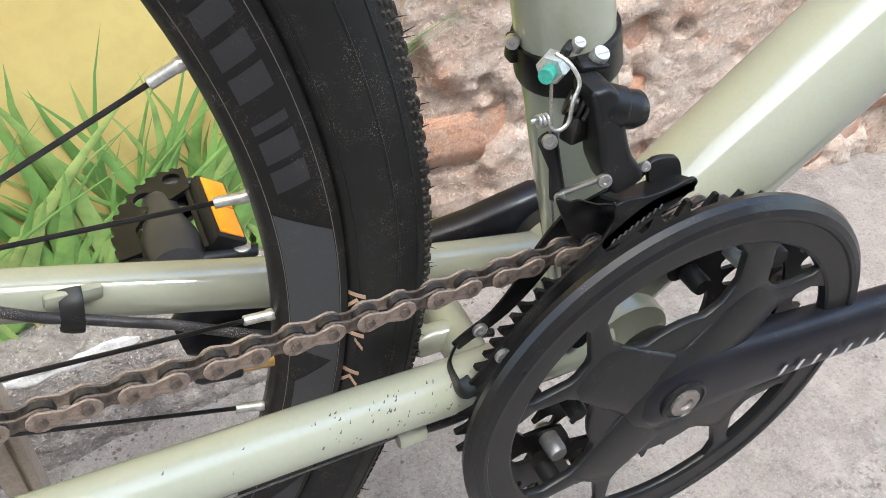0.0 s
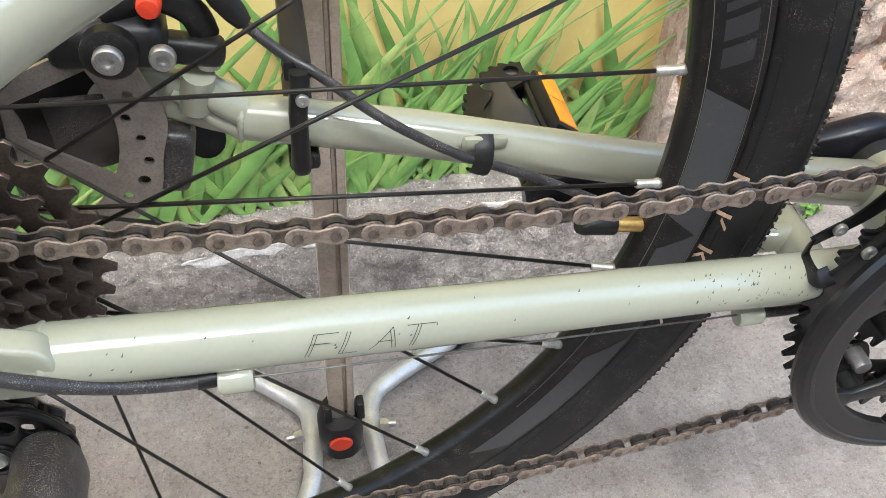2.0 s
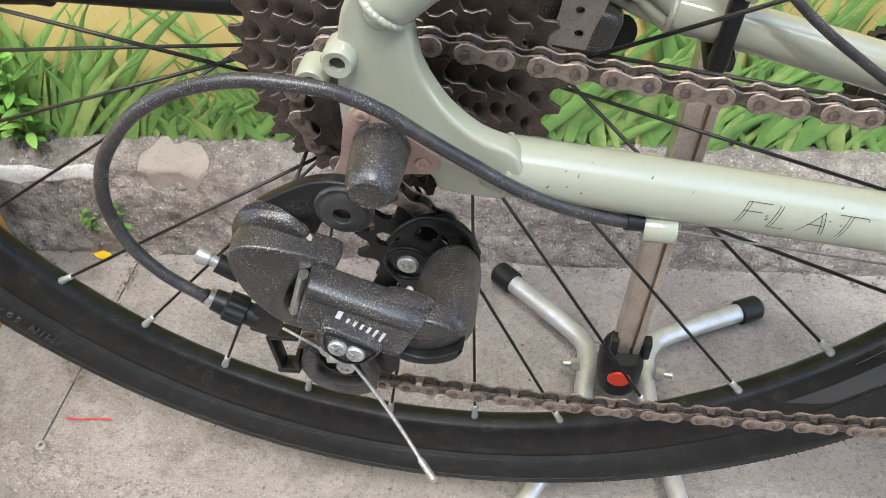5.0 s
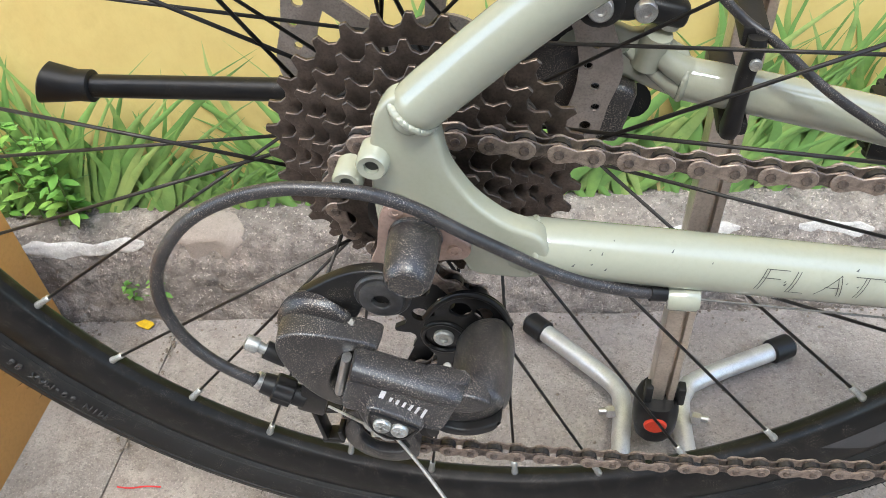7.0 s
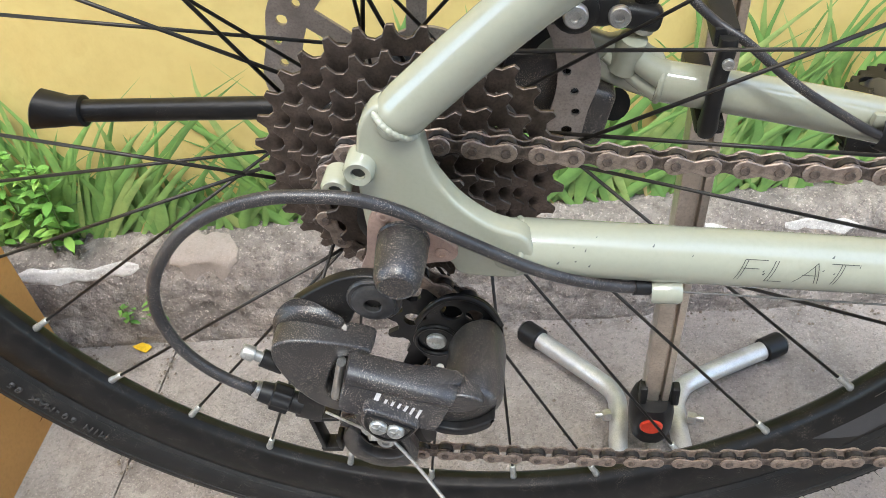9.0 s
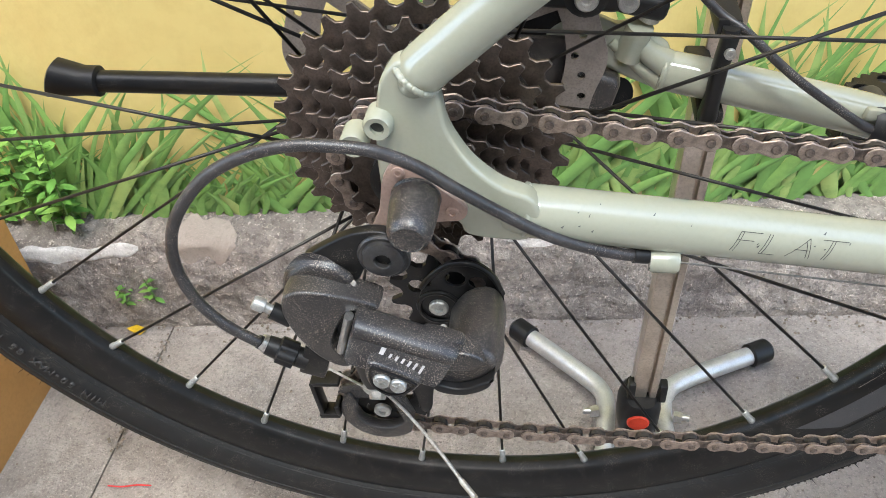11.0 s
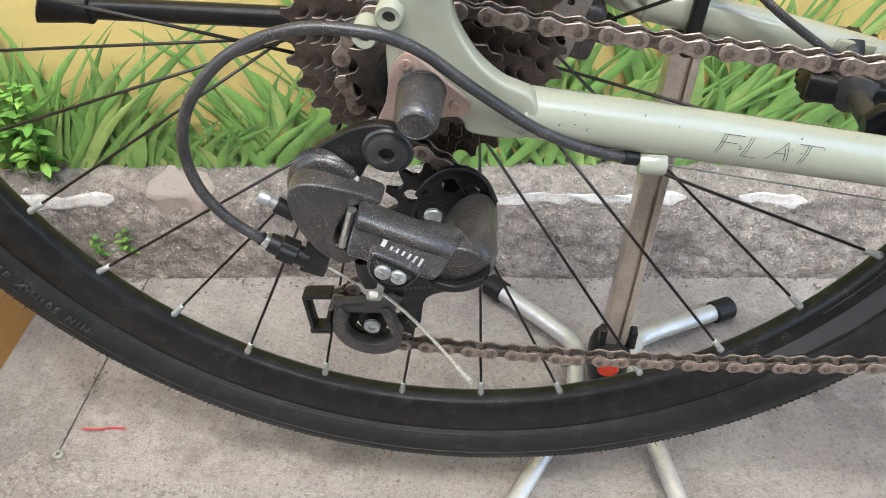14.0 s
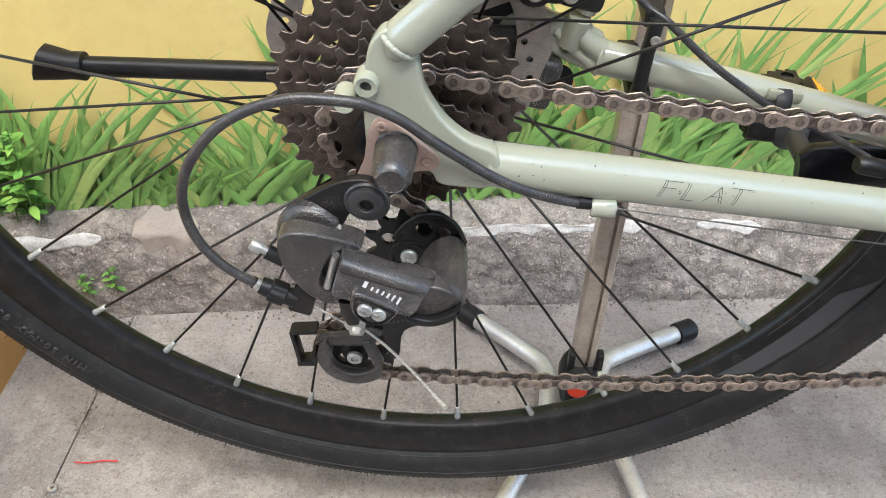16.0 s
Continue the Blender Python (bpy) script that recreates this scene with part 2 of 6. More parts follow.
def spline(pts, k=6, closed=False):
    """Smooth curve through points."""
    pts = [Vector(p) for p in pts]
    n = len(pts)
    out = []
    spans = n if closed else n - 1
    for i in range(spans):
        if closed:
            p0, p1, p2, p3 = (pts[(i + j - 1) % n] for j in range(4))
        else:
            p0, p1, p2, p3 = pts[max(i - 1, 0)], pts[i], pts[i + 1], pts[min(i + 2, n - 1)]
        for j in range(k):
            t = j / k
            out.append(0.5 * ((2 * p1) + (p2 - p0) * t + (2 * p0 - 5 * p1 + 4 * p2 - p3) * t * t + (3 * p1 - p0 - 3 * p2 + p3) * t ** 3))
    if not closed:
        out.append(pts[-1])
    return out


def tube(bm, pts, rad, n=14, closed=False, flat=1.0, up=None, round_end=False):
    """Sweeps a round (or flattened) section along pts; rad is one radius or one a point."""
    pts = [Vector(p) for p in pts]
    m = len(pts)
    rads = list(rad) if isinstance(rad, (list, tuple)) else [rad] * m
    if len(rads) != m:
        src = rads
        rads = [src[min(int(i / (m - 1) * (len(src) - 1)), len(src) - 2)] * (1 - (i / (m - 1) * (len(src) - 1) - min(int(i / (m - 1) * (len(src) - 1)), len(src) - 2)))
                + src[min(int(i / (m - 1) * (len(src) - 1)), len(src) - 2) + 1] * (i / (m - 1) * (len(src) - 1) - min(int(i / (m - 1) * (len(src) - 1)), len(src) - 2)) for i in range(m)]
    if round_end and not closed:
        d0, d1 = (pts[0] - pts[1]).normalized(), (pts[-1] - pts[-2]).normalized()
        r0, r1 = rads[0], rads[-1]
        pts = [pts[0] + d0 * r0 * 0.5, pts[0] + d0 * r0 * 0.35] + pts + [pts[-1] + d1 * r1 * 0.35, pts[-1] + d1 * r1 * 0.5]
        rads = [r0 * 0.5, r0 * 0.85] + rads + [r1 * 0.85, r1 * 0.5]
        m = len(pts)
    d = (pts[1] - pts[0]).normalized()
    ref = Vector(up) if up else (V(0, 0, 1) if abs(d.z) < 0.9 else V(1, 0, 0))
    u = (ref - d * ref.dot(d)).normalized()
    rings = []
    for i in range(m):
        if closed:
            d = (pts[(i + 1) % m] - pts[i - 1]).normalized()
        else:
            d = (pts[min(i + 1, m - 1)] - pts[max(i - 1, 0)]).normalized()
        u = (u - d * u.dot(d)).normalized()
        w = d.cross(u)
        rings.append([bm.verts.new(pts[i] + rads[i] * (u * math.cos(a) + w * math.sin(a) * flat)) for a in (2 * math.pi * j / n for j in range(n))])
    for i in range(m if closed else m - 1):
        a, b = rings[i], rings[(i + 1) % m]
        for j in range(n):
            bm.faces.new((a[j], a[(j + 1) % n], b[(j + 1) % n], b[j]))
    if not closed:
        bm.faces.new(rings[0][::-1])
        bm.faces.new(rings[-1])
    return bm


def lathe(bm, profile, centre, axis='y', n=24, closed=False):
    """Turns (radius, offset) pairs round an axis through centre; offset runs along the axis."""
    c = Vector(centre)
    rings = []
    for r, h in profile:
        ring = []
        for j in range(n):
            a = 2 * math.pi * j / n
            p = {'y': V(r * math.cos(a), h, r * math.sin(a)), 'z': V(r * math.cos(a), r * math.sin(a), h), 'x': V(h, r * math.cos(a), r * math.sin(a))}[axis]
            ring.append(bm.verts.new(c + p))
        rings.append(ring)
    for i in range(len(rings) if closed else len(rings) - 1):
        a, b = rings[i], rings[(i + 1) % len(rings)]
        for j in range(n):
            bm.faces.new((a[j], a[(j + 1) % n], b[(j + 1) % n], b[j]))
    if not closed:
        bm.faces.new(rings[0][::-1])
        bm.faces.new(rings[-1])
    return bm


def disc(c, r, n=16, a0=0.0):
    return [(c[0] + r * math.cos(a0 + 2 * math.pi * i / n), c[1] + r * math.sin(a0 + 2 * math.pi * i / n)) for i in range(n)]


def inside(x, z, loop):
    """Whether a point lies within a closed loop."""
    hit = False
    for (ax, az), (bx, bz) in zip(loop, loop[1:] + loop[:1]):
        if (az > z) != (bz > z) and x < (bx - ax) * (z - az) / (bz - az) + ax:
            hit = not hit
    return hit


def plate(bm, outer, holes, y0, y1, bevel=0.0):
    """A sheet in the x-z plane with holes, from y0 to y1."""
    if holes:
        pts, edges = [], []
        for loop in (outer, *holes):
            k = len(pts)
            pts += [Vector(p) for p in loop]
            edges += [(k + i, k + (i + 1) % len(loop)) for i in range(len(loop))]
        got = delaunay_2d_cdt(pts, edges, [], 0, 1e-7)
        vs = [bm.verts.new((p.x, y0, p.y)) for p in got[0]]
        faces = []
        for tri in got[2]:
            cx, cz = (sum(got[0][i][k] for i in tri) / 3 for k in (0, 1))
            if inside(cx, cz, outer) and not any(inside(cx, cz, h) for h in holes):
                faces.append(bm.faces.new([vs[i] for i in tri]))
        for v in vs:
            if not v.link_faces:
                bm.verts.remove(v)
    else:
        faces = [bm.faces.new([bm.verts.new((x, y0, z)) for x, z in outer])]
    ext = bmesh.ops.extrude_face_region(bm, geom=faces)
    moved = [g for g in ext["geom"] if isinstance(g, bmesh.types.BMVert)]
    bmesh.ops.translate(bm, verts=moved, vec=(0, y1 - y0, 0))
    return bm


def block(bm, size, m, bevel=0.001, segs=2):
    """A rounded box of that size at the pose m."""
    got = bmesh.ops.create_cube(bm, size=1.0, matrix=m @ Matrix.Diagonal((*size, 1)))
    vs = got["verts"]
    if bevel:
        es = list({e for v in vs for e in v.link_edges})
        bmesh.ops.bevel(bm, geom=es, offset=bevel, segments=segs, profile=0.5, affect='EDGES')
    return bm


def hexbolt(bm, c, r, h, axis_dir, n=6, socket=True):
    """A bolt head: a turned disc with a chamfer and a recessed socket."""
    q = Vector(axis_dir).to_track_quat('Z', 'Y').to_matrix().to_4x4()
    start = len(bm.verts)
    tmp = bmesh.new()
    prof = [(r, 0), (r, h * 0.75), (r * 0.86, h)]
    if socket:
        prof += [(r * 0.46, h), (r * 0.42, h * 0.45), (r * 0.05, h * 0.40)]
    lathe(tmp, prof, (0, 0, 0), 'z', n)
    tmp.transform(Matrix.Translation(c) @ q)
    me = bpy.data.meshes.new("tmp")
    tmp.to_mesh(me)
    tmp.free()
    bm.from_mesh(me)
    bpy.data.meshes.remove(me)
    return bm


def lofted(bm, sections):
    """Joins loops of equal count into a skin, capped at both ends."""
    rings = [[bm.verts.new(p) for p in s] for s in sections]
    for a, b in zip(rings, rings[1:]):
        n = len(a)
        for j in range(n):
            bm.faces.new((a[j], a[(j + 1) % n], b[(j + 1) % n], b[j]))
    bm.faces.new(rings[0][::-1])
    bm.faces.new(rings[-1])
    return bm


def superloop(c, u, w, ru, rw, n=20, power=3.0):
    """A rounded-rectangle loop about c in the plane of u and w."""
    out = []
    for j in range(n):
        a = 2 * math.pi * j / n
        ca, sa = math.cos(a), math.sin(a)
        out.append(Vector(c) + Vector(u) * ru * math.copysign(abs(ca) ** (2 / power), ca) + Vector(w) * rw * math.copysign(abs(sa) ** (2 / power), sa))
    return out

# ---- ground, kerb and walls ----
AX, AZ = 0.0095, 0.4172          # rear axle
BX, BZ = 0.4425, 0.349            # bottom bracket


def kerb_y(x):
    return 0.253 + 0.105 * x


def wall_y(x):
    return 0.327 + 0.115 * x


def rough_grid(name, material, us, vs, place, label="", kind="structure", parent=None, category="", back=0.0):
    """A sheet over a grid of u and v; place gives each point."""
    bm = bmesh.new()
    rows = [[bm.verts.new(place(u, v)) for u in us] for v in vs]
    for a, b in zip(rows, rows[1:]):
        for i in range(len(us) - 1):
            bm.faces.new((a[i], a[i + 1], b[i + 1], b[i]))
    if back:
        got = bmesh.ops.extrude_edge_only(bm, edges=[e for e in bm.edges if len(e.link_faces) == 1])
        rear = [g for g in got["geom"] if isinstance(g, bmesh.types.BMVert)]
        for v in rear:
            v.co.y += back
        bmesh.ops.holes_fill(bm, edges=[e for e in bm.edges if len(e.link_faces) == 1])
    ob = part(name, bm, material, parent, smooth=True, angle=60)
    return tagged(ob, label, category, kind=kind) if parent is None else ob


def steps(a, b, n):
    return [a + (b - a) * i / n for i in range(n + 1)]


ground = rough_grid("ground", ROUGH_SLAB, steps(-40, 40, 8), steps(-40, 40, 8), lambda u, v: V(u, v, -0.05), "pale rough concrete ground of the yard", category="ground")


def slab(name, x0, x1, y0, y1, top, material, label, wav=0.0012):
    """A cast slab with worn edges."""
    bm = bmesh.new()
    nx, ny = max(4, int((x1 - x0) / 0.03)), max(4, int((y1 - y0) / 0.03))
    nx, ny = min(nx, 60), min(ny, 40)
    grid = []
    for j in range(ny + 1):
        row = []
        for i in range(nx + 1):
            x, y = x0 + (x1 - x0) * i / nx, y0 + (y1 - y0) * j / ny
            edge = min(i, nx - i, j, ny - j)
            z = top + wav * noise.noise(V(x * 9, y * 9, 3)) - (0.003 if edge == 0 else 0)
            if j == 0 or j == ny:
                y += 0.012 * noise.noise(V(x * 9, y, 1)) + 0.004 * noise.noise(V(x * 40, y, 1))
            row.append(bm.verts.new((x, y, z)))
        grid.append(row)
    for a, b in zip(grid, grid[1:]):
        for i in range(nx):
            bm.faces.new((a[i], a[i + 1], b[i + 1], b[i]))
    rim = [e for e in bm.edges if len(e.link_faces) == 1]
    ext = bmesh.ops.extrude_edge_only(bm, edges=rim)
    for v in (g for g in ext["geom"] if isinstance(g, bmesh.types.BMVert)):
        v.co.z = -0.06
    return tagged(part(name, bm, material, None, angle=50), label, "pavement", kind="structure")


slab("pavement_1", -2.2, -0.3137, -0.05, 0.60, 0.0, SLAB, "smooth grey concrete paving slab beside the kerb")
slab("pavement_2", -0.3122, 2.6, -0.05, 0.60, 0.0, SLAB, "smooth grey concrete paving slab under the stand")
slab("pavement_3", -2.2, 2.6, -2.4, 0.008, 0.0022, ROUGH_SLAB, "paler, gritty concrete slab in front of the kerb", 0.002)


def damp_patch(x0, y0, rx, ry, seed):
    """A dark uneven stain lying on the rough slab."""
    bm = bmesh.new()
    rings = []
    for f in (0.0, 0.5, 0.85, 1.0):
        ring = []
        for i in range(36):
            a = 2 * math.pi * i / 36
            k = f * (1 + 0.45 * noise.noise(V(1.3 * math.cos(a), 1.3 * math.sin(a), seed)) + 0.16 * noise.noise(V(5 * math.cos(a), 5 * math.sin(a), seed)))
            x, y = x0 + rx * k * math.cos(a), y0 + ry * k * math.sin(a)
            ring.append(V(x, y, 0.0022 + 0.002 * noise.noise(V(x * 9, y * 9, 3)) + (0.0006 if f < 1 else 0.0001)))
        rings.append(ring)
    lofted(bm, rings)
    return tagged(part("pavement_stain", bm, DAMP, None, angle=60), "dark grey stain on the gritty concrete", "stain", kind="structure")


damp_patch(0.151, -0.047, 0.022, 0.013, 1.0)
damp_patch(-0.212, -0.055, 0.008, 0.005, 5.0)
damp_patch(0.055, -0.012, 0.006, 0.004, 8.0)


def kerb_place(u, v):
    """v runs from the foot over the face to the wall."""
    prof = [(0.0, -0.004), (0.002, 0.014), (0.010, 0.045), (0.018, 0.070), (0.026, 0.088), (0.040, 0.096), (0.060, 0.100), (0.095, 0.102)]
    k = v * (len(prof) - 1)
    i = min(int(k), len(prof) - 2)
    f = k - i
    d, z = prof[i][0] * (1 - f) + prof[i + 1][0] * f, prof[i][1] * (1 - f) + prof[i + 1][1] * f
    n1 = noise.noise(V(u * 11, v * 5, 0.3)) * 0.008 + noise.noise(V(u * 45, v * 16, 2.3)) * 0.004 + noise.noise(V(u * 120, v * 40, 5.3)) * 0.0015
    amp = 0.35 + 0.65 * math.sin(math.pi * min(1, v * 1.3)) if v < 0.77 else 0.5
    return V(u, kerb_y(u) + d + n1 * amp, z + 0.6 * n1 * amp * (v > 0.05))


rough_grid("kerb", KERB, steps(-1.6, 0.52, 300), steps(0, 1, 26), kerb_place, "weathered grey concrete kerb along the wall", category="kerb")


def kerb_patch(name, material, x0, x1, v0, v1, label, seed, lift=0.0009):
    """An uneven patch that follows the kerb's surface."""
    us = steps(x0, x1, max(6, int((x1 - x0) / 0.006)))

    def place(u, v):
        w = 0.15 * noise.noise(V(u * 14, v * 2, seed)) + 0.12 * noise.noise(V(u * 85, v * 9, seed))
        e = min((u - x0), (x1 - u)) / 0.010
        s = max(0.25, min(1.0, e)) * (0.9 + 0.3 * noise.noise(V(u * 30, 1.0, seed)))
        mid = (v0 + v1) / 2
        vv = mid + (v - mid) * s + w * abs(v1 - v0)
        p = kerb_place(u, vv)
        edge = min(abs(v - v0), abs(v - v1)) / max(1e-6, abs(v1 - v0))
        return p + V(0, -lift, lift * 0.7) * min(1.0, 0.1 + edge * 6)
    return rough_grid(name, material, us, steps(v0, v1, 8), place, label, category="paint")


kerb_patch("kerb_paint_1", WHITE_PAINT, 0.03, 0.232, 0.50, 0.585, "worn white paint stripe along the kerb edge", 1.0)
kerb_patch("kerb_paint_2", WHITE_PAINT, 0.285, 0.352, 0.49, 0.60, "worn white paint patch on the kerb edge", 2.0)
kerb_patch("kerb_paint_3", WHITE_PAINT, -0.46, -0.335, 0.48, 0.60, "worn bluish-white paint patch on the kerb edge", 3.0)
kerb_patch("kerb_patch_1", KERB_PALE, -0.302, -0.236, 0.40, 0.86, "smooth pinkish mortar patch on the kerb", 4.0, 0.0022)

# yellow wall behind the kerb
bm = bmesh.new()
xs = steps(-3.0, 0.53, 40)
lo = [bm.verts.new((x, wall_y(x), 0.09)) for x in xs]
hi = [bm.verts.new((x, wall_y(x) + 0.003 * noise.noise(V(x * 4, 0, 0)), 2.8)) for x in xs]
for i in range(len(xs) - 1):
    bm.faces.new((lo[i], lo[i + 1], hi[i + 1], hi[i]))
got = bmesh.ops.extrude_face_region(bm, geom=list(bm.faces))
bmesh.ops.translate(bm, verts=[g for g in got["geom"] if isinstance(g, bmesh.types.BMVert)], vec=(0, 0.14, 0))
tagged(part("wall_north", bm, YELLOW, None, angle=30), "plain wall painted warm yellow above the grass", "wall", kind="structure")


def blade(bm, base, lean, height, width, bend, out, segs=6):
    """A folded, bent grass blade."""
    rows = []
    for i in range(segs + 1):
        t = i / segs
        w = width * (1 - t ** 1.6) * (0.45 + 1.1 * min(t * 2.2, 0.5))
        c = base + V(lean * t * height + bend * height * t * t, -out * t * t, height * (t - 0.25 * abs(bend) * t * t))
        rows.append([bm.verts.new(c + V(-w, 0, 0)), bm.verts.new(c + V(0, -0.25 * w, 0)), bm.verts.new(c + V(w, 0, 0))])
    for a, b in zip(rows, rows[1:]):
        bm.faces.new((a[0], a[1], b[1], b[0]))
        bm.faces.new((a[1], a[2], b[2], b[1]))


def grass_patch(name, material, count, seed, h0, h1, w0, w1, x0, x1, off, label):
    rng = random.Random(seed)
    bm = bmesh.new()
    for _ in range(count):
        x = rng.uniform(x0, x1)
        clump = 0.55 + 0.75 * noise.noise(V(x * 7.5, seed * 0.37, 0.5))
        h = rng.uniform(h0, h1) * max(0.35, min(1.25, clump + 0.3))
        base = V(x, wall_y(x) - rng.uniform(0.002, off), 0.098)
        blade(bm, base, rng.uniform(-0.9, 0.9), h, rng.uniform(w0, w1), rng.uniform(-0.55, 0.55), rng.uniform(0.0, 0.012))
    return tagged(part(name, bm, material, None, label, angle=70), label, "grass", kind="stuff")


grass_patch("grass", GRASS, 760, 3, 0.07, 0.22, 0.003, 0.0115, -1.3, 0.47, 0.014, "bright green broad-bladed grass against the yellow wall")
grass_patch("grass", GRASS_DARK, 520, 5, 0.03, 0.12, 0.004, 0.010, -1.3, 0.47, 0.006, "darker green grass at the foot of the wall")
grass_patch("grass", STRAW, 46, 9, 0.03, 0.10, 0.001, 0.003, -1.3, 0.47, 0.014, "dry straw-coloured blades among the grass")


# ---- broken brick wall ----
def flaked(u, v):
    """How far the plaster still stands: 1 where sound, 0 where it fell off the bricks."""
    n = noise.noise(V(u * 6.5, v * 6.5, 11.0)) + 0.45 * noise.noise(V(u * 19, v * 19, 3.0)) + 0.25 * noise.noise(V(u * 48, v * 48, 8.0)) + 0.12
    return max(0.0, min(1.0, n * 7.0 + 0.5))


def plaster_place(u, v):
    k = flaked(u, v)
    rough = 0.010 * noise.noise(V(u * 7, v * 7, 1)) + 0.006 * noise.noise(V(u * 26, v * 26, 4)) + 0.004 * noise.noise(V(u * 70, v * 70, 7)) + 0.002 * noise.noise(V(u * 150, v * 150, 2))
    return V(u, 0.360 - 0.02 * (u - 0.5) - 0.013 * k + 0.7 * rough, v)


wall_east = rough_grid("wall_east", PLASTER, steps(0.485, 1.15, 200) + steps(1.15, 2.6, 20)[1:], steps(-0.02, 0.66, 200) + steps(0.66, 1.2, 20)[1:], plaster_place,
                       "old wall with broken plaster and bare bricks", category="wall", back=0.16)
rough_grid("wall_end", PLASTER, steps(0.34, 0.50, 16), steps(-0.02, 1.2, 60), lambda u, v: V(0.4865 + 0.008 * noise.noise(V(u * 30, v * 14, 2)), u, v), "rough plastered end of the brick wall", category="wall")

# plain unseen wall, added opposite to cut off low sky and bounce light
bm = bmesh.new()
block(bm, (9.0, 0.15, 5.2), pose(0.2, -3.2, 2.55), 0.01)
tagged(part("wall_south", bm, PLASTER, None), "plain unseen wall, added to cut off the low sky and bounce light", "wall", kind="structure")


# ---- bicycle ----
bicycle = thing("bicycle", "pale sage-cream bicycle held up on a steel stand", "bicycle")
bicycle.location = (AX, 0, 0)
WHEEL_AT = Matrix.Translation((-AX, 0, 0))
BIKE = WHEEL_AT


def bpart(name, bm, material, parent=None, label="", smooth=True, angle=40):
    """A part of the bicycle, given in world places."""
    if parent is None:
        bm.transform(BIKE)
    return part(name, bm, material, bicycle if parent is None else parent, label, smooth, angle)


def sub(name, bm, material, parent, label="", angle=40):
    bm.transform(BIKE)
    return part(name, bm, material, parent, label, True, angle)


# frame tubes
LEAN = 0.2365
bm = bmesh.new()
tube(bm, [(BX, 0, BZ), (BX - LEAN * 0.3, 0, BZ + 0.3)], 0.0176, 36)
bpart("seat_tube", bm, PAINT)
bm = bmesh.new()
tube(bm, [(BX - 0.004, 0, BZ + 0.004), (BX - 0.004 + 0.42 * 0.749, 0, BZ + 0.004 + 0.42 * 0.663)], 0.0262, 40)
bpart("down_tube", bm, PAINT)
bm = bmesh.new()
lathe(bm, [(0.016, -0.034), (0.0205, -0.034), (0.0212, -0.032), (0.0212, 0.032), (0.0205, 0.034), (0.016, 0.034)], (BX, 0, BZ), 'y', 32)
bpart("bottom_bracket_shell", bm, PAINT)
STAY = [(0.046, 0.0670, 0.4138), (0.0575, 0.0662, 0.4123), (0.12, 0.0615, 0.4035), (0.20, 0.0535, 0.3905), (0.30, 0.0405, 0.3715), (0.36, 0.034, 0.3610), (BX - 0.012, 0.0265, 0.352)]
for side in (-1, 1):
    bm = bmesh.new()
    tube(bm, spline([(x, side * y, z + (0.001 if side > 0 else 0)) for x, y, z in STAY if side < 0 or x > 0.1], 8), [0.0070, 0.0111, 0.0112, 0.0112, 0.0112, 0.0115, 0.0125] if side < 0 else [0.0104, 0.0110, 0.0112, 0.0115, 0.0125], 24)
    chainstay = bpart("chainstay", bm, PAINT)
    if side < 0:
        right_stay = chainstay
    bm = bmesh.new()
    if side < 0:
        tube(bm, spline([(x, side * y, z) for x, y, z in ((0.0150, 0.0715, 0.4700), (0.0205, 0.0715, 0.4780), (0.0330, 0.0710, 0.4895), (0.0470, 0.0705, 0.5020), (0.0650, 0.0700, 0.5170), (0.0850, 0.0690, 0.5305), (0.112, 0.067, 0.5460), (0.150, 0.063, 0.5670), (0.200, 0.056, 0.5930))], 8), [0.0048, 0.0094, 0.0094, 0.0093, 0.0093, 0.0092, 0.0090, 0.0088, 0.0086], 28)
        bpart("seatstay", bm, PAINT)
# weld beads
for c, d, r in (((0.0575, -0.0662, 0.4123), (1, 0.07, -0.15), 0.0112), ((0.0182, -0.0714, 0.4755), (0.6, 0, 0.80), 0.0096), ((0.1215, 0.0614, 0.4042), (1, -0.07, -0.15), 0.0112)):
    bm = bmesh.new()
    d = Vector(d).normalized()
    u = d.orthogonal().normalized()
    w = d.cross(u)
    tube(bm, [Vector(c) + (u * math.cos(a) + w * math.sin(a)) * (r - 0.0010 + 0.00004 * math.sin(a * 26)) + d * 0.00022 * math.sin(a * 26 + 1) for a in (2 * math.pi * i / 110 for i in range(110))], 0.00135, 10, closed=True)
    bpart("weld_bead", bm, WELD, label="rippled painted weld")

# right dropout plate
out = spline([(x, 0, z) for x, z in [(0.0035, 0.466), (0.0065, 0.477), (0.0135, 0.4835), (0.0225, 0.4790), (0.0265, 0.4690), (0.0285, 0.4570), (0.0325, 0.4480), (0.0390, 0.4385), (0.0490, 0.4300), (0.0610, 0.4245), (0.0640, 0.413), (0.0590, 0.4045), (0.0460, 0.4040), (0.0350, 0.4060), (0.0315, 0.4120), (0.020, 0.4170), (0.0040, 0.4200), (0.0015, 0.438), (0.002, 0.452)]], 4, closed=True)
bm = bmesh.new()
plate(bm, [(p.x, p.z) for p in out], [], -0.076, -0.066)
bmesh.ops.bevel(bm, geom=[e for e in bm.edges if e.calc_face_angle(0) > 1.0], offset=0.0018, segments=3, profile=0.5, affect='EDGES')
dropout = bpart("dropout", bm, PAINT, label="cream-painted dropout plate", angle=50)
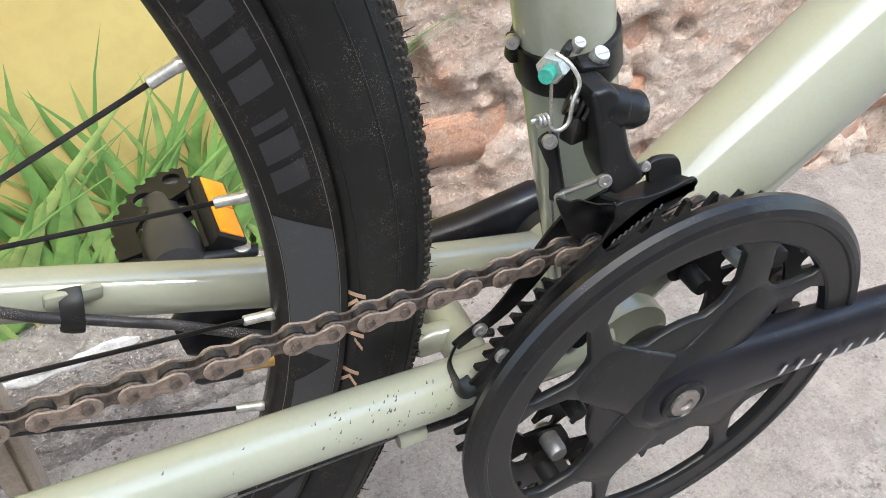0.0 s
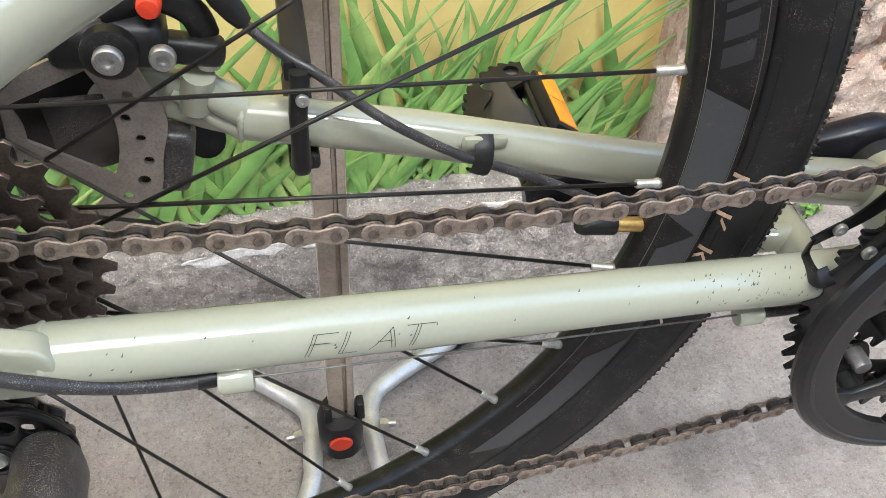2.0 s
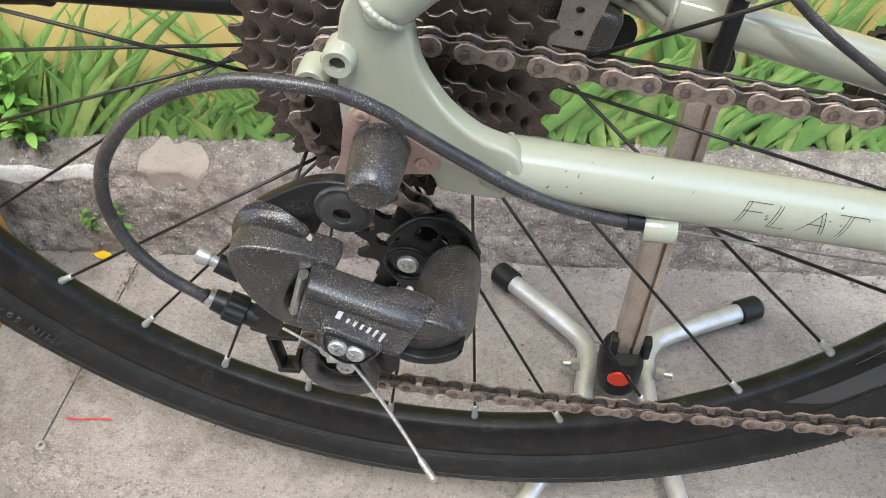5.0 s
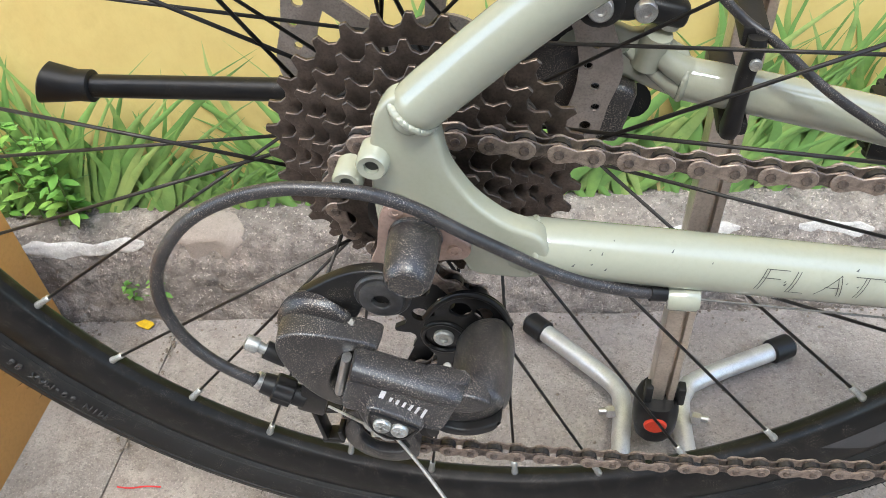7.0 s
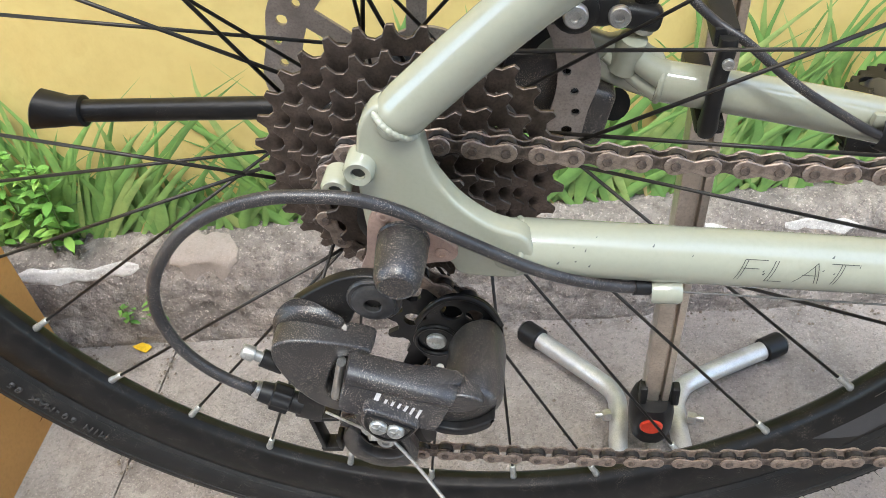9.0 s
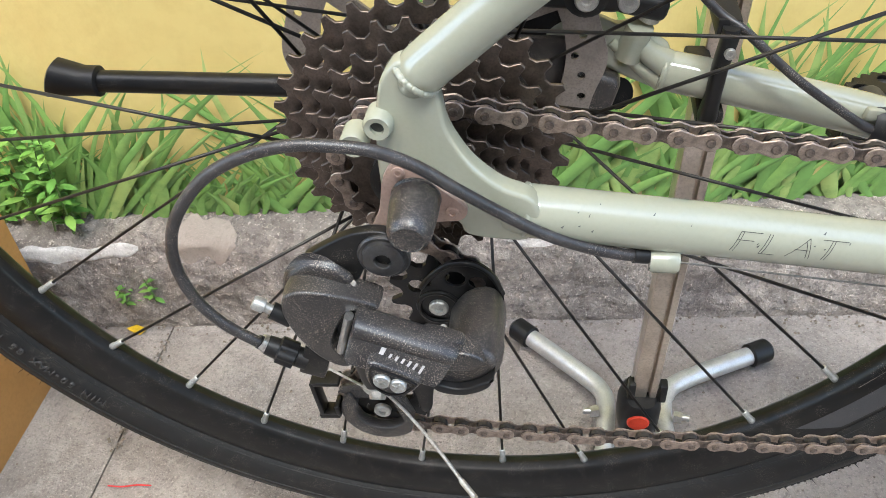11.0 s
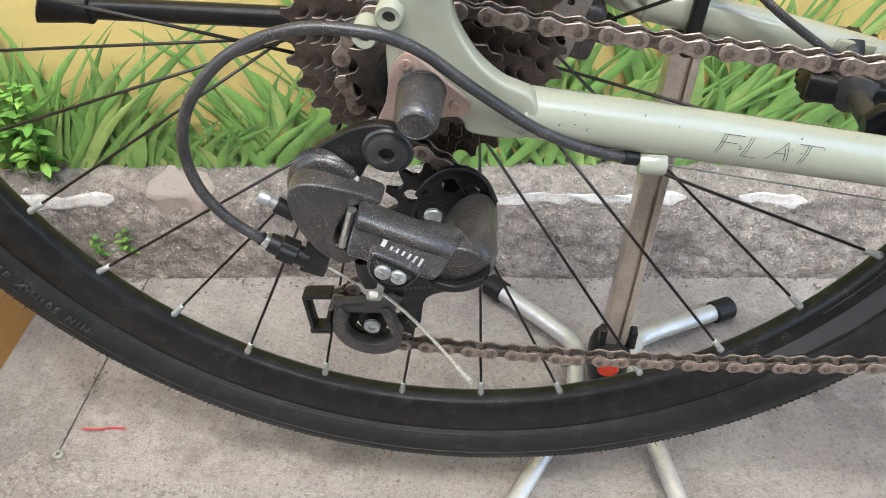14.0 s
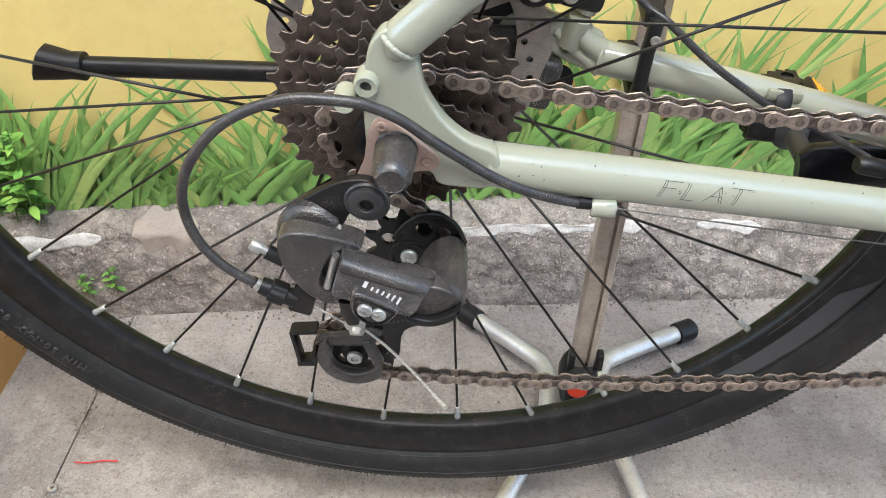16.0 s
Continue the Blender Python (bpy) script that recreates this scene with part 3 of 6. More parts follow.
for cx, cz, y in ((0.0042, 0.4590, -0.077), (-0.0065, 0.4485, -0.0735)):
    bm = bmesh.new()
    lathe(bm, [(0.0026, -0.0040), (0.0047, -0.0045), (0.0056, -0.0030), (0.0056, 0.006), (0.0026, 0.006)], (cx, y, cz), 'y', 20, closed=True)
    sub("eyelet", bm, PAINT, dropout, "painted rack eyelet with a threaded hole")
    # dark plug in the eyelet, its colour standing for the shaded threaded hole
    bm = bmesh.new()
    lathe(bm, [(0.0029, -0.002), (0.0029, 0.005)], (cx, y, cz), 'y', 12)
    sub("thread", bm, CHIP_AND_HOLE, dropout)
# left dropout with disc mount
bm = bmesh.new()
soft_out = [(0.060, 0.4250), (0.072, 0.4330), (0.086, 0.4330), (0.096, 0.4290), (0.103, 0.4300), (0.110, 0.4270), (0.117, 0.4215), (0.124, 0.4150), (0.124, 0.3930), (0.110, 0.3965), (0.098, 0.4020), (0.086, 0.4080), (0.072, 0.4120), (0.060, 0.4150)]
out = spline([(x, 0, z) for x, z in soft_out], 4, closed=True)
plate(bm, [(p.x, p.z) for p in out], [disc((0.1010, 0.4090), 0.0024, 12)], 0.0600, 0.0680)
bmesh.ops.bevel(bm, geom=[e for e in bm.edges if e.calc_face_angle(0) > 1.0], offset=0.0030, segments=3, profile=0.5, affect='EDGES')
left_dropout = bpart("disc_mount_dropout", bm, PAINT, label="cream-painted dropout with brake mount")
for ends, r0, r1 in (([(0.094, 0.0610, 0.4200), (0.108, 0.0600, 0.4080), (0.121, 0.0600, 0.3990)], 0.0030, 0.0062), ([(0.104, 0.0600, 0.4270), (0.112, 0.0595, 0.4160), (0.122, 0.0600, 0.4090)], 0.0052, 0.0078)):
    bm = bmesh.new()
    tube(bm, spline(ends, 5), [r0] * 3 + [r0 + (r1 - r0) * k / 8 for k in range(8)], 14)
    sub("casting_rib", bm, PAINT, left_dropout)

# paint chips and lettering on the right chainstay
rng = random.Random(4)
stay_line = spline([(x, -y, z) for x, y, z in STAY], 24)


def on_stay(s, a, lift=0.0002):
    """A point on the right chainstay's skin: s metres in x, a degrees from outward towards up."""
    i = min(range(len(stay_line)), key=lambda k: abs(stay_line[k].x - s))
    i = min(max(i, 0), len(stay_line) - 2)
    p, q = stay_line[i], stay_line[i + 1]
    f = (s - p.x) / max(1e-6, q.x - p.x)
    c = p.lerp(q, f)
    d = (q - p).normalized()
    o = V(0, -1, 0)
    o = (o - d * o.dot(d)).normalized()
    u = d.cross(o)
    u = u if u.z > 0 else -u
    return c + (o * math.cos(radians(a)) + u * math.sin(radians(a))) * (0.01125 + lift)


for _ in range(90):
    s = rng.choice((rng.uniform(0.29, 0.355), rng.gauss(0.325, 0.016), rng.uniform(0.06, 0.34)))
    a = rng.uniform(5, 78)
    ln, wd = rng.uniform(0.0003, 0.0010), rng.uniform(2, 7)
    quad = [on_stay(s, a), on_stay(s + ln, a - 1), on_stay(s + ln * 1.6, a + wd), on_stay(s + ln * 1.1, a + wd * 0.8)]
    bm = bmesh.new()
    bm.faces.new([bm.verts.new(p) for p in quad])
    sub("paint_chip", bm, CHIP_AND_HOLE, right_stay)
bm = bmesh.new()


def stroke(a, b, w=0.00014):
    """A thin stroke between two (x, degrees) places on the stay."""
    n = 4
    prev = None
    for i in range(n + 1):
        f = i / n
        s, g = a[0] * (1 - f) + b[0] * f, a[1] * (1 - f) + b[1] * f
        dx, dg = b[0] - a[0], (b[1] - a[1]) * 0.0002
        ln = math.hypot(dx, dg)
        nx, ng = -dg / ln * w, dx / ln * w / 0.0002
        cur = (bm.verts.new(on_stay(s + nx, g + ng, 0.00025)), bm.verts.new(on_stay(s - nx, g - ng, 0.00025)))
        if prev:
            bm.faces.new((prev[0], prev[1], cur[1], cur[0]))
        prev = cur


LOW, HIGH = -1, 42
for k, x0 in enumerate((0.1376, 0.1490, 0.1595, 0.1740)):
    sl = 0.0030
    if k == 0:
        stroke((x0, LOW), (x0 + sl, HIGH)); stroke((x0 + 0.0012, LOW), (x0 + sl + 0.0012, HIGH)); stroke((x0 + sl, HIGH), (x0 + sl + 0.0085, HIGH)); stroke((x0 + 0.002, 25), (x0 + 0.0085, 25))
    elif k == 1:
        stroke((x0, LOW), (x0 + sl, HIGH)); stroke((x0 + 0.0012, LOW), (x0 + sl + 0.0012, HIGH)); stroke((x0, LOW), (x0 + 0.0065, LOW))
    elif k == 2:
        stroke((x0, LOW), (x0 + 0.0085, HIGH)); stroke((x0 + 0.0085, HIGH), (x0 + 0.0095, LOW)); stroke((x0 + 0.0073, HIGH - 5), (x0 + 0.0083, LOW)); stroke((x0 + 0.003, 17), (x0 + 0.0085, 17))
    else:
        stroke((x0, LOW), (x0 + sl, HIGH)); stroke((x0 + 0.0012, LOW), (x0 + sl + 0.0012, HIGH)); stroke((x0 - 0.001, HIGH), (x0 + 0.0095, HIGH))
sub("lettering", bm, INK, right_stay, "thin dark outlined letters FLAT")

# bridge between the chainstays behind the tyre
bm = bmesh.new()
tube(bm, [(0.372, -0.030, 0.352), (0.372, 0.030, 0.350)], 0.0095, 20)
bridge = bpart("chainstay_bridge", bm, PAINT)
bm = bmesh.new()
lathe(bm, [(0.0030, -0.0120), (0.0060, -0.0125), (0.0068, -0.0110), (0.0068, 0.004), (0.0030, 0.004)], (0.3650, -0.002, 0.3535), 'x', 20, closed=True)
sub("bridge_boss", bm, PAINT, bridge)
# dark plug closing the boss, painted in for the shade of its hole
bm = bmesh.new()
lathe(bm, [(0.0032, -0.0105), (0.0032, 0.003)], (0.3650, -0.002, 0.3535), 'x', 12)
sub("boss_hole", bm, CHIP_AND_HOLE, bridge)

# cable stops under the right chainstay
STOP_2 = (0.330, -0.037, 0.343, 0.012)
for x, y, z, ln in ((0.1088, -0.0700, 0.3920, 0.0118), STOP_2):
    bm = bmesh.new()
    lathe(bm, [(0.0015, 0), (0.0046, 0), (0.0052, 0.001), (0.0052, ln - 0.001), (0.0044, ln), (0.0015, ln)], (x, y, z), 'x', 18)
    block(bm, (ln, 0.004, 0.008), pose(x + ln / 2, y + 0.0015, z + 0.005), 0.001)
    bpart("cable_stop", bm, PAINT)

# ---- rear wheel ----
BIKE = WHEEL_AT
bm = bmesh.new()
prof = [(0.2856, 0.0), (0.2862, 0.004), (0.2885, 0.0072), (0.2950, 0.0098), (0.3030, 0.0112), (0.3095, 0.0116), (0.3118, 0.0112), (0.3118, 0.0098), (0.3070, 0.0095)]
prof = [(r, -h) for r, h in prof] + [(r, h) for r, h in prof[::-1]]
lathe(bm, prof, (AX, 0, AZ), 'y', 160, closed=True)
rim = bpart("rim", bm, RIM, label="deep black aluminium rim, dusty")


def rim_y(r):
    pr = [(0.2856, 0.0), (0.2862, 0.004), (0.2885, 0.0072), (0.2950, 0.0098), (0.3030, 0.0112), (0.3095, 0.0116), (0.33, 0.0116)]
    for (a, p), (b, q) in zip(pr, pr[1:]):
        if a <= r <= b:
            return -(p + (q - p) * (r - a) / (b - a)) - 0.0003
    return -0.0116


def rim_patch(bm, a0, a1, r0, r1, skew=0.0, n=8, m=5):
    """A decal on the rim's outer face between two angles in degrees; skew moves the outer edge along."""
    rows = []
    for i in range(n + 1):
        row = []
        for j in range(m + 1):
            r = r0 + (r1 - r0) * j / m
            a = radians(a0 + (a1 - a0) * i / n + skew * j / m)
            row.append(bm.verts.new((AX + r * math.cos(a), rim_y(r), AZ + r * math.sin(a))))
        rows.append(row)
    for p, q in zip(rows, rows[1:]):
        for j in range(m):
            bm.faces.new((p[j], p[j + 1], q[j + 1], q[j]))


for base in (2.0, 182.0):
    for a0, a1, r0, r1, sk in ((-8.5, 4.5, 0.2905, 0.3085, -2.2), (-20, -12.5, 0.2930, 0.3085, 2.4), (-47, -28, 0.2960, 0.3085, 4.0)):
        bm = bmesh.new()
        rim_patch(bm, base + a0, base + a1, r0, r1, sk)
        sub("decal", bm, DECAL, rim, "grey angular decal panel")
    for k, wide in enumerate((1.75, 1.75, 0.7, 1.75, 1.55, 1.55, 1.75)):
        bm = bmesh.new()
        a = base + 6.2 + k * 2.35
        rim_patch(bm, a, a + wide, 0.2940, 0.3055, 0.6, 3, 4)
        sub("decal_bar", bm, DECAL_TEXT, rim)
for r in (0.2900, 0.3088):
    bm = bmesh.new()
    for a in range(-36, 24):
        rim_patch(bm, a, a + 1, r, r + 0.00025, 0, 1, 1)
    sub("decal_outline", bm, DECAL_LINE, rim)

bm = bmesh.new()
tyre_prof = []
for i in range(25):
    a = radians(-150 + 300 * i / 24)
    tyre_prof.append((0.3292 + 0.0190 * math.cos(a), 0.0178 * math.sin(a)))
tyre_prof = [(0.3100, -0.0094)] + tyre_prof + [(0.3100, 0.0094)]
lathe(bm, tyre_prof, (AX, 0, AZ), 'y', 180, closed=True)
tyre = bpart("tyre", bm, RUBBER, label="black narrow-tread tyre with fine moulded hairs")


def section(a, lift=0.0):
    """A place on the tyre's section: a degrees from the tread towards the outer wall."""
    return 0.3292 + (0.0190 + lift) * math.cos(radians(a)), -(0.0178 + lift) * math.sin(radians(a))


for a in (62, 88, 134, -62):
    r, y = section(a)
    bm = bmesh.new()
    tube(bm, [(AX + r * math.cos(t), y, AZ + r * math.sin(t)) for t in (2 * math.pi * i / 160 for i in range(160))], 0.00045, 6, closed=True)
    sub("moulded_ridge", bm, RUBBER, tyre)
# tread ribs and hairs
rng = random.Random(12)
bm = bmesh.new()
for side in (1, -1):
    for row, (a, ln, wd) in enumerate(((38, 0.0024, 0.0016), (47, 0.0020, 0.0012), (27, 0.003, 0.002), (15, 0.0035, 0.002), (4, 0.0035, 0.002))):
        n = 520 if row < 2 else 300
        for i in range(n):
            t = 2 * math.pi * (i + 0.5 * (row % 2)) / n
            r, y = section(a, 0.0)
            y *= side
            nrm = V(math.cos(radians(a)) * math.cos(t), -side * math.sin(radians(a)), math.cos(radians(a)) * math.sin(t))
            tan = V(-math.sin(t), 0, math.cos(t))
            wid = nrm.cross(tan)
            c = V(AX + r * math.cos(t), y, AZ + r * math.sin(t))
            base = [c + tan * ln * sx * 0.5 + wid * wd * sy * 0.5 - nrm * 0.0003 for sx, sy in ((-1, -1), (1, -1), (1, 1), (-1, 1))]
            top = [c + tan * ln * sx * 0.36 + wid * wd * sy * 0.36 + nrm * 0.0008 for sx, sy in ((-1, -1), (1, -1), (1, 1), (-1, 1))]
            b = [bm.verts.new(p) for p in base]
            q = [bm.verts.new(p) for p in top]
            for j in range(4):
                bm.faces.new((b[j], b[(j + 1) % 4], q[(j + 1) % 4], q[j]))
            bm.faces.new(q)
tagged(sub("tread", bm, TREAD, tyre), kind="stuff")
bm = bmesh.new()
for i in range(330):
    t = 2 * math.pi * (i + rng.uniform(-0.3, 0.3)) / 330
    for side in (1, -1):
        if rng.random() < 0.25:
            continue
        a = rng.choice((8, 20, 34, 44))
        r, y = section(a)
        nrm = V(math.cos(radians(a * 0.6)) * math.cos(t), -side * math.sin(radians(a * 0.6)), math.cos(radians(a * 0.6)) * math.sin(t))
        tip = nrm * rng.uniform(0.003, 0.0062) + V(-math.sin(t), 0, math.cos(t)) * rng.uniform(-0.0012, 0.0012)
        c = V(AX + r * math.cos(t), y * side, AZ + r * math.sin(t))
        u = nrm.orthogonal().normalized() * 0.00045
        w = nrm.cross(u)
        vs = [bm.verts.new(c + u), bm.verts.new(c - u * 0.5 + w * 0.87), bm.verts.new(c - u * 0.5 - w * 0.87)]
        k = bm.verts.new(c + tip)
        for j in range(3):
            bm.faces.new((vs[j], vs[(j + 1) % 3], k))
tagged(sub("rubber_hair", bm, RUBBER, tyre), kind="stuff")
# sidewall print in orange bars, and the pressure marking
for k in range(5):
    a0 = -1.9 - k * 3.9
    bm = bmesh.new()
    for da, db, s0, s1 in ((0.0, 0.0, 126, 148), (-1.3, -0.5, 126, 137), (-0.5, -1.3, 137, 148))[:3 if k % 2 == 0 else 2]:
        prev = None
        for f in steps(0, 1, 4):
            sec = s0 + (s1 - s0) * f
            cur = []
            for a in (a0 + da + (db - da) * f, a0 + da + (db - da) * f - 0.40):
                r, y = section(sec, 0.0006)
                cur.append(bm.verts.new((AX + r * math.cos(radians(a)), y, AZ + r * math.sin(radians(a)))))
            if prev:
                bm.faces.new((prev[0], prev[1], cur[1], cur[0]))
            prev = cur
    sub("print", bm, LETTER_ORANGE, tyre, "pale orange printed bar on the sidewall")


def char_mesh(ch, size):
    cu = bpy.data.curves.new("char", 'FONT')
    cu.body, cu.size, cu.extrude, cu.align_x = ch, size, 0.0009, 'CENTER'
    ob = bpy.data.objects.new("char", cu)
    me = bpy.data.meshes.new_from_object(ob)
    bpy.data.objects.remove(ob)
    bpy.data.curves.remove(cu)
    return me


bm = bmesh.new()
text = "MIN 50-MAX 85 P.S.I"
for k, ch in enumerate(text):
    if ch == " ":
        continue
    a = -135.5 - k * 0.98
    me = char_mesh(ch, 0.0078)
    r, y = section(108, 0.0)
    t = radians(a)
    rad = V(math.cos(t), 0, math.sin(t))
    tan = V(math.sin(t), 0, -math.cos(t))
    m = Matrix(((tan.x, rad.x, 0, AX + (r - 0.003) * math.cos(t)), (0, 0, -1, y), (tan.z, rad.z, 0, AZ + (r - 0.003) * math.sin(t)), (0, 0, 0, 1)))
    me.transform(m)
    bm.from_mesh(me)
    bpy.data.meshes.remove(me)
sub("moulded_lettering", bm, EMBOSS, tyre, "raised letters MIN 50-MAX 85 P.S.I in the rubber")

# hub
bm = bmesh.new()
lathe(bm, [(0.005, -0.03), (0.017, -0.03), (0.024, -0.0215), (0.024, -0.0185), (0.014, -0.012), (0.0125, 0.0), (0.014, 0.025), (0.026, 0.031), (0.026, 0.034), (0.020, 0.038), (0.020, 0.046), (0.008, 0.050), (0.008, 0.062)], (AX, 0, AZ), 'y', 32)
bpart("hub", bm, BLACK, label="black rear hub")
# spokes and nipples on shared meshes
A0 = -150.4
bm = bmesh.new()
tube(bm, [(0, 0, 0), (0, 0, 1)], 0.00092, 8)
bm.transform(Matrix.Identity(4))
spoke_me = bpy.data.meshes.new("spoke")
bm.to_mesh(spoke_me)
bm.free()
spoke_me.materials.append(SPOKE)
bm = bmesh.new()
lathe(bm, [(0.0019, 0.0), (0.0020, 0.0005), (0.0020, 0.0085), (0.0024, 0.0095), (0.0024, 0.0125), (0.0015, 0.013)], (0, 0, 0), 'z', 8)
nipple_me = bpy.data.meshes.new("nipple")
bm.to_mesh(nipple_me)
bm.free()
nipple_me.materials.append(ZINC)
for me in (spoke_me, nipple_me):
    for f in me.polygons:
        f.use_smooth = True
for k in range(32):
    a = radians(A0 + 11.25 * k)
    right = k % 2 == 1
    lead = 1 if k % 4 in (1, 2) else -1
    y_rim = -0.0012 if right else 0.0012
    end = V(AX + 0.2868 * math.cos(a), y_rim, AZ + 0.2868 * math.sin(a))
    b = a + lead * radians(70)
    rr = 0.0215 if right else 0.0235
    start = V(AX + rr * math.cos(b), -0.0200 if right else 0.0325, AZ + rr * math.sin(b))
    d = (end - start)
    ln = d.length
    q = d.to_track_quat('Z', 'Y').to_matrix().to_4x4()
    shared("spoke", spoke_me, rim, BIKE @ Matrix.Translation(start) @ q @ Matrix.Diagonal((1, 1, ln - 0.004, 1)))
    shared("nipple", nipple_me, rim, BIKE @ Matrix.Translation(end - d.normalized() * 0.0125) @ q)
# valve
a = radians(-9.3)
bm = bmesh.new()
d = V(-math.cos(a), 0, -math.sin(a))
c = V(AX + 0.2868 * math.cos(a), 0, AZ + 0.2868 * math.sin(a))
tube(bm, [c, c + d * 0.018], 0.0036, 14)
valve = bpart("valve", bm, BRASS, label="brass valve stem with a black cap")
bm = bmesh.new()
tube(bm, [c + d * 0.0135, c + d * 0.0145, c + d * 0.029, c + d * 0.0315], [0.0046, 0.0053, 0.0053, 0.0042], 12)
sub("valve_cap", bm, BLACK_MATT, valve)

# disc rotor
bm = bmesh.new()
holes = []
ROW = (0.0668, 0.0712, 0.0745, 0.0745, 0.0712)
for i in range(40):
    t = 2 * math.pi * i / 40 + 0.02
    r = ROW[i % 5]
    holes.append(disc((AX + r * math.cos(t), AZ + r * math.sin(t)), 0.0022 + 0.0007 * (i % 5 == 2), 10))
for i in range(6):
    t0, t1 = math.pi / 3 * i + 0.58, math.pi / 3 * (i + 1) + 0.42
    holes.append([(AX + 0.0625 * math.cos(t), AZ + 0.0625 * math.sin(t)) for t in steps(t0, t1, 8)] + [(AX + 0.027 * math.cos(t), AZ + 0.027 * math.sin(t)) for t in steps(t1 + 0.05, t0 + 0.25, 5)])
outer = [(AX + (0.0815 + 0.0014 * math.cos(12 * t)) * math.cos(t), AZ + (0.0815 + 0.0014 * math.cos(12 * t)) * math.sin(t)) for t in (2 * math.pi * i / 120 for i in range(120))]
plate(bm, outer, holes + [disc((AX, AZ), 0.016, 20)], 0.0475, 0.0495)
bpart("disc_rotor", bm, ROTOR, label="drilled steel brake rotor", angle=30)

# ---- cassette ----
bm = bmesh.new()
lathe(bm, [(0.006, -0.060), (0.012, -0.060), (0.0165, -0.058), (0.0165, -0.030), (0.019, -0.026), (0.019, -0.022)], (AX, 0, AZ), 'y', 28)
cassette = bpart("cassette", bm, BLACK, label="seven-speed cassette of worn brown steel sprockets")


def pitch_r(n):
    return 0.0127 / (2 * math.sin(math.pi / n))


def toothed(n, c, phase, tip=0.0029, pr=None, seat=0.0040, flat=(-0.10, 0.03)):
    """The outline of a sprocket of n teeth; phase is the angle of one valley."""
    pr = pr or pitch_r(n)
    out = []
    for i in range(n):
        a = phase + 2 * math.pi * i / n
        pc = (pr * math.cos(a), pr * math.sin(a))
        for k in (78, 45, 0, -45, -78):
            b = a + math.pi + radians(k)
            out.append((c[0] + pc[0] + seat * math.cos(b), c[1] + pc[1] + seat * math.sin(b)))
        h = a + math.pi / n
        for f in flat:
            out.append((c[0] + (pr + tip) * math.cos(h + f * 2 * math.pi / n), c[1] + (pr + tip) * math.sin(h + f * 2 * math.pi / n)))
    fixed = out
    return fixed


COGS = [(14, -0.0520), (16, -0.0470), (18, -0.0420), (21, -0.0370), (24, -0.0320), (28, -0.0270), (32, -0.0220)]

# chain line over sprockets, ring and pulleys
PU, PL = (0.0182, 0.3436), (-0.0165, 0.2605)
CIRC = [((AX, AZ), pitch_r(16), -0.0470), ((BX, BZ), pitch_r(38), -0.0365), (PL, pitch_r(11), -0.0470), (PU, -pitch_r(11), -0.0470)]


def tangent(c1, k1, c2, k2):
    dx, dz = c2[0] - c1[0], c2[1] - c1[1]
    dist, phi = math.hypot(dx, dz), math.atan2(dz, dx)
    t = phi + math.acos((k1 - k2) / dist)
    n = (math.cos(t), math.sin(t))
    return (c1[0] + k1 * n[0], c1[1] + k1 * n[1]), (c2[0] + k2 * n[0], c2[1] + k2 * n[1])


loop = []
spans = [tangent(CIRC[i][0], CIRC[i][1], CIRC[(i + 1) % 4][0], CIRC[(i + 1) % 4][1]) for i in range(4)]
for i in range(4):
    (p, q) = spans[i]
    y0, y1 = CIRC[i][2], CIRC[(i + 1) % 4][2]
    for f in steps(0, 1, 40):
        loop.append(V(p[0] * (1 - f) + q[0] * f, y0 * (1 - f) + y1 * f, p[1] * (1 - f) + q[1] * f - (0.027 if i == 0 else 0.045 if i == 1 else 0.0) * 4 * f * (1 - f) * 0.4))
    c, k, y = CIRC[(i + 1) % 4]
    nxt = spans[(i + 1) % 4][0]
    a0, a1 = math.atan2(q[1] - c[1], q[0] - c[0]), math.atan2(nxt[1] - c[1], nxt[0] - c[0])
    if k > 0:
        while a1 > a0:
            a1 -= 2 * math.pi
    else:
        while a1 < a0:
            a1 += 2 * math.pi
    for a in steps(a0, a1, 40)[1:-1]:
        loop.append(V(c[0] + abs(k) * math.cos(a), y, c[1] + abs(k) * math.sin(a)))
dists = [0.0]
for p, q in zip(loop, loop[1:] + loop[:1]):
    dists.append(dists[-1] + (q - p).length)
total = dists[-1]
LINKS = 2 * round(total / 0.0127 / 2)


def along(s):
    s %= total
    lo_i, hi_i = 0, len(loop)
    while hi_i - lo_i > 1:
        mid = (lo_i + hi_i) // 2
        if dists[mid] <= s:
            lo_i = mid
        else:
            hi_i = mid
    f = (s - dists[lo_i]) / max(1e-9, dists[lo_i + 1] - dists[lo_i])
    return loop[lo_i].lerp(loop[(lo_i + 1) % len(loop)], f)


pins = [along(total * i / LINKS + 0.004) for i in range(LINKS)]


def valley(c, r):
    best = min(pins, key=lambda p: abs(math.hypot(p.x - c[0], p.z - c[1]) - r))
    return math.atan2(best.z - c[1], best.x - c[0])


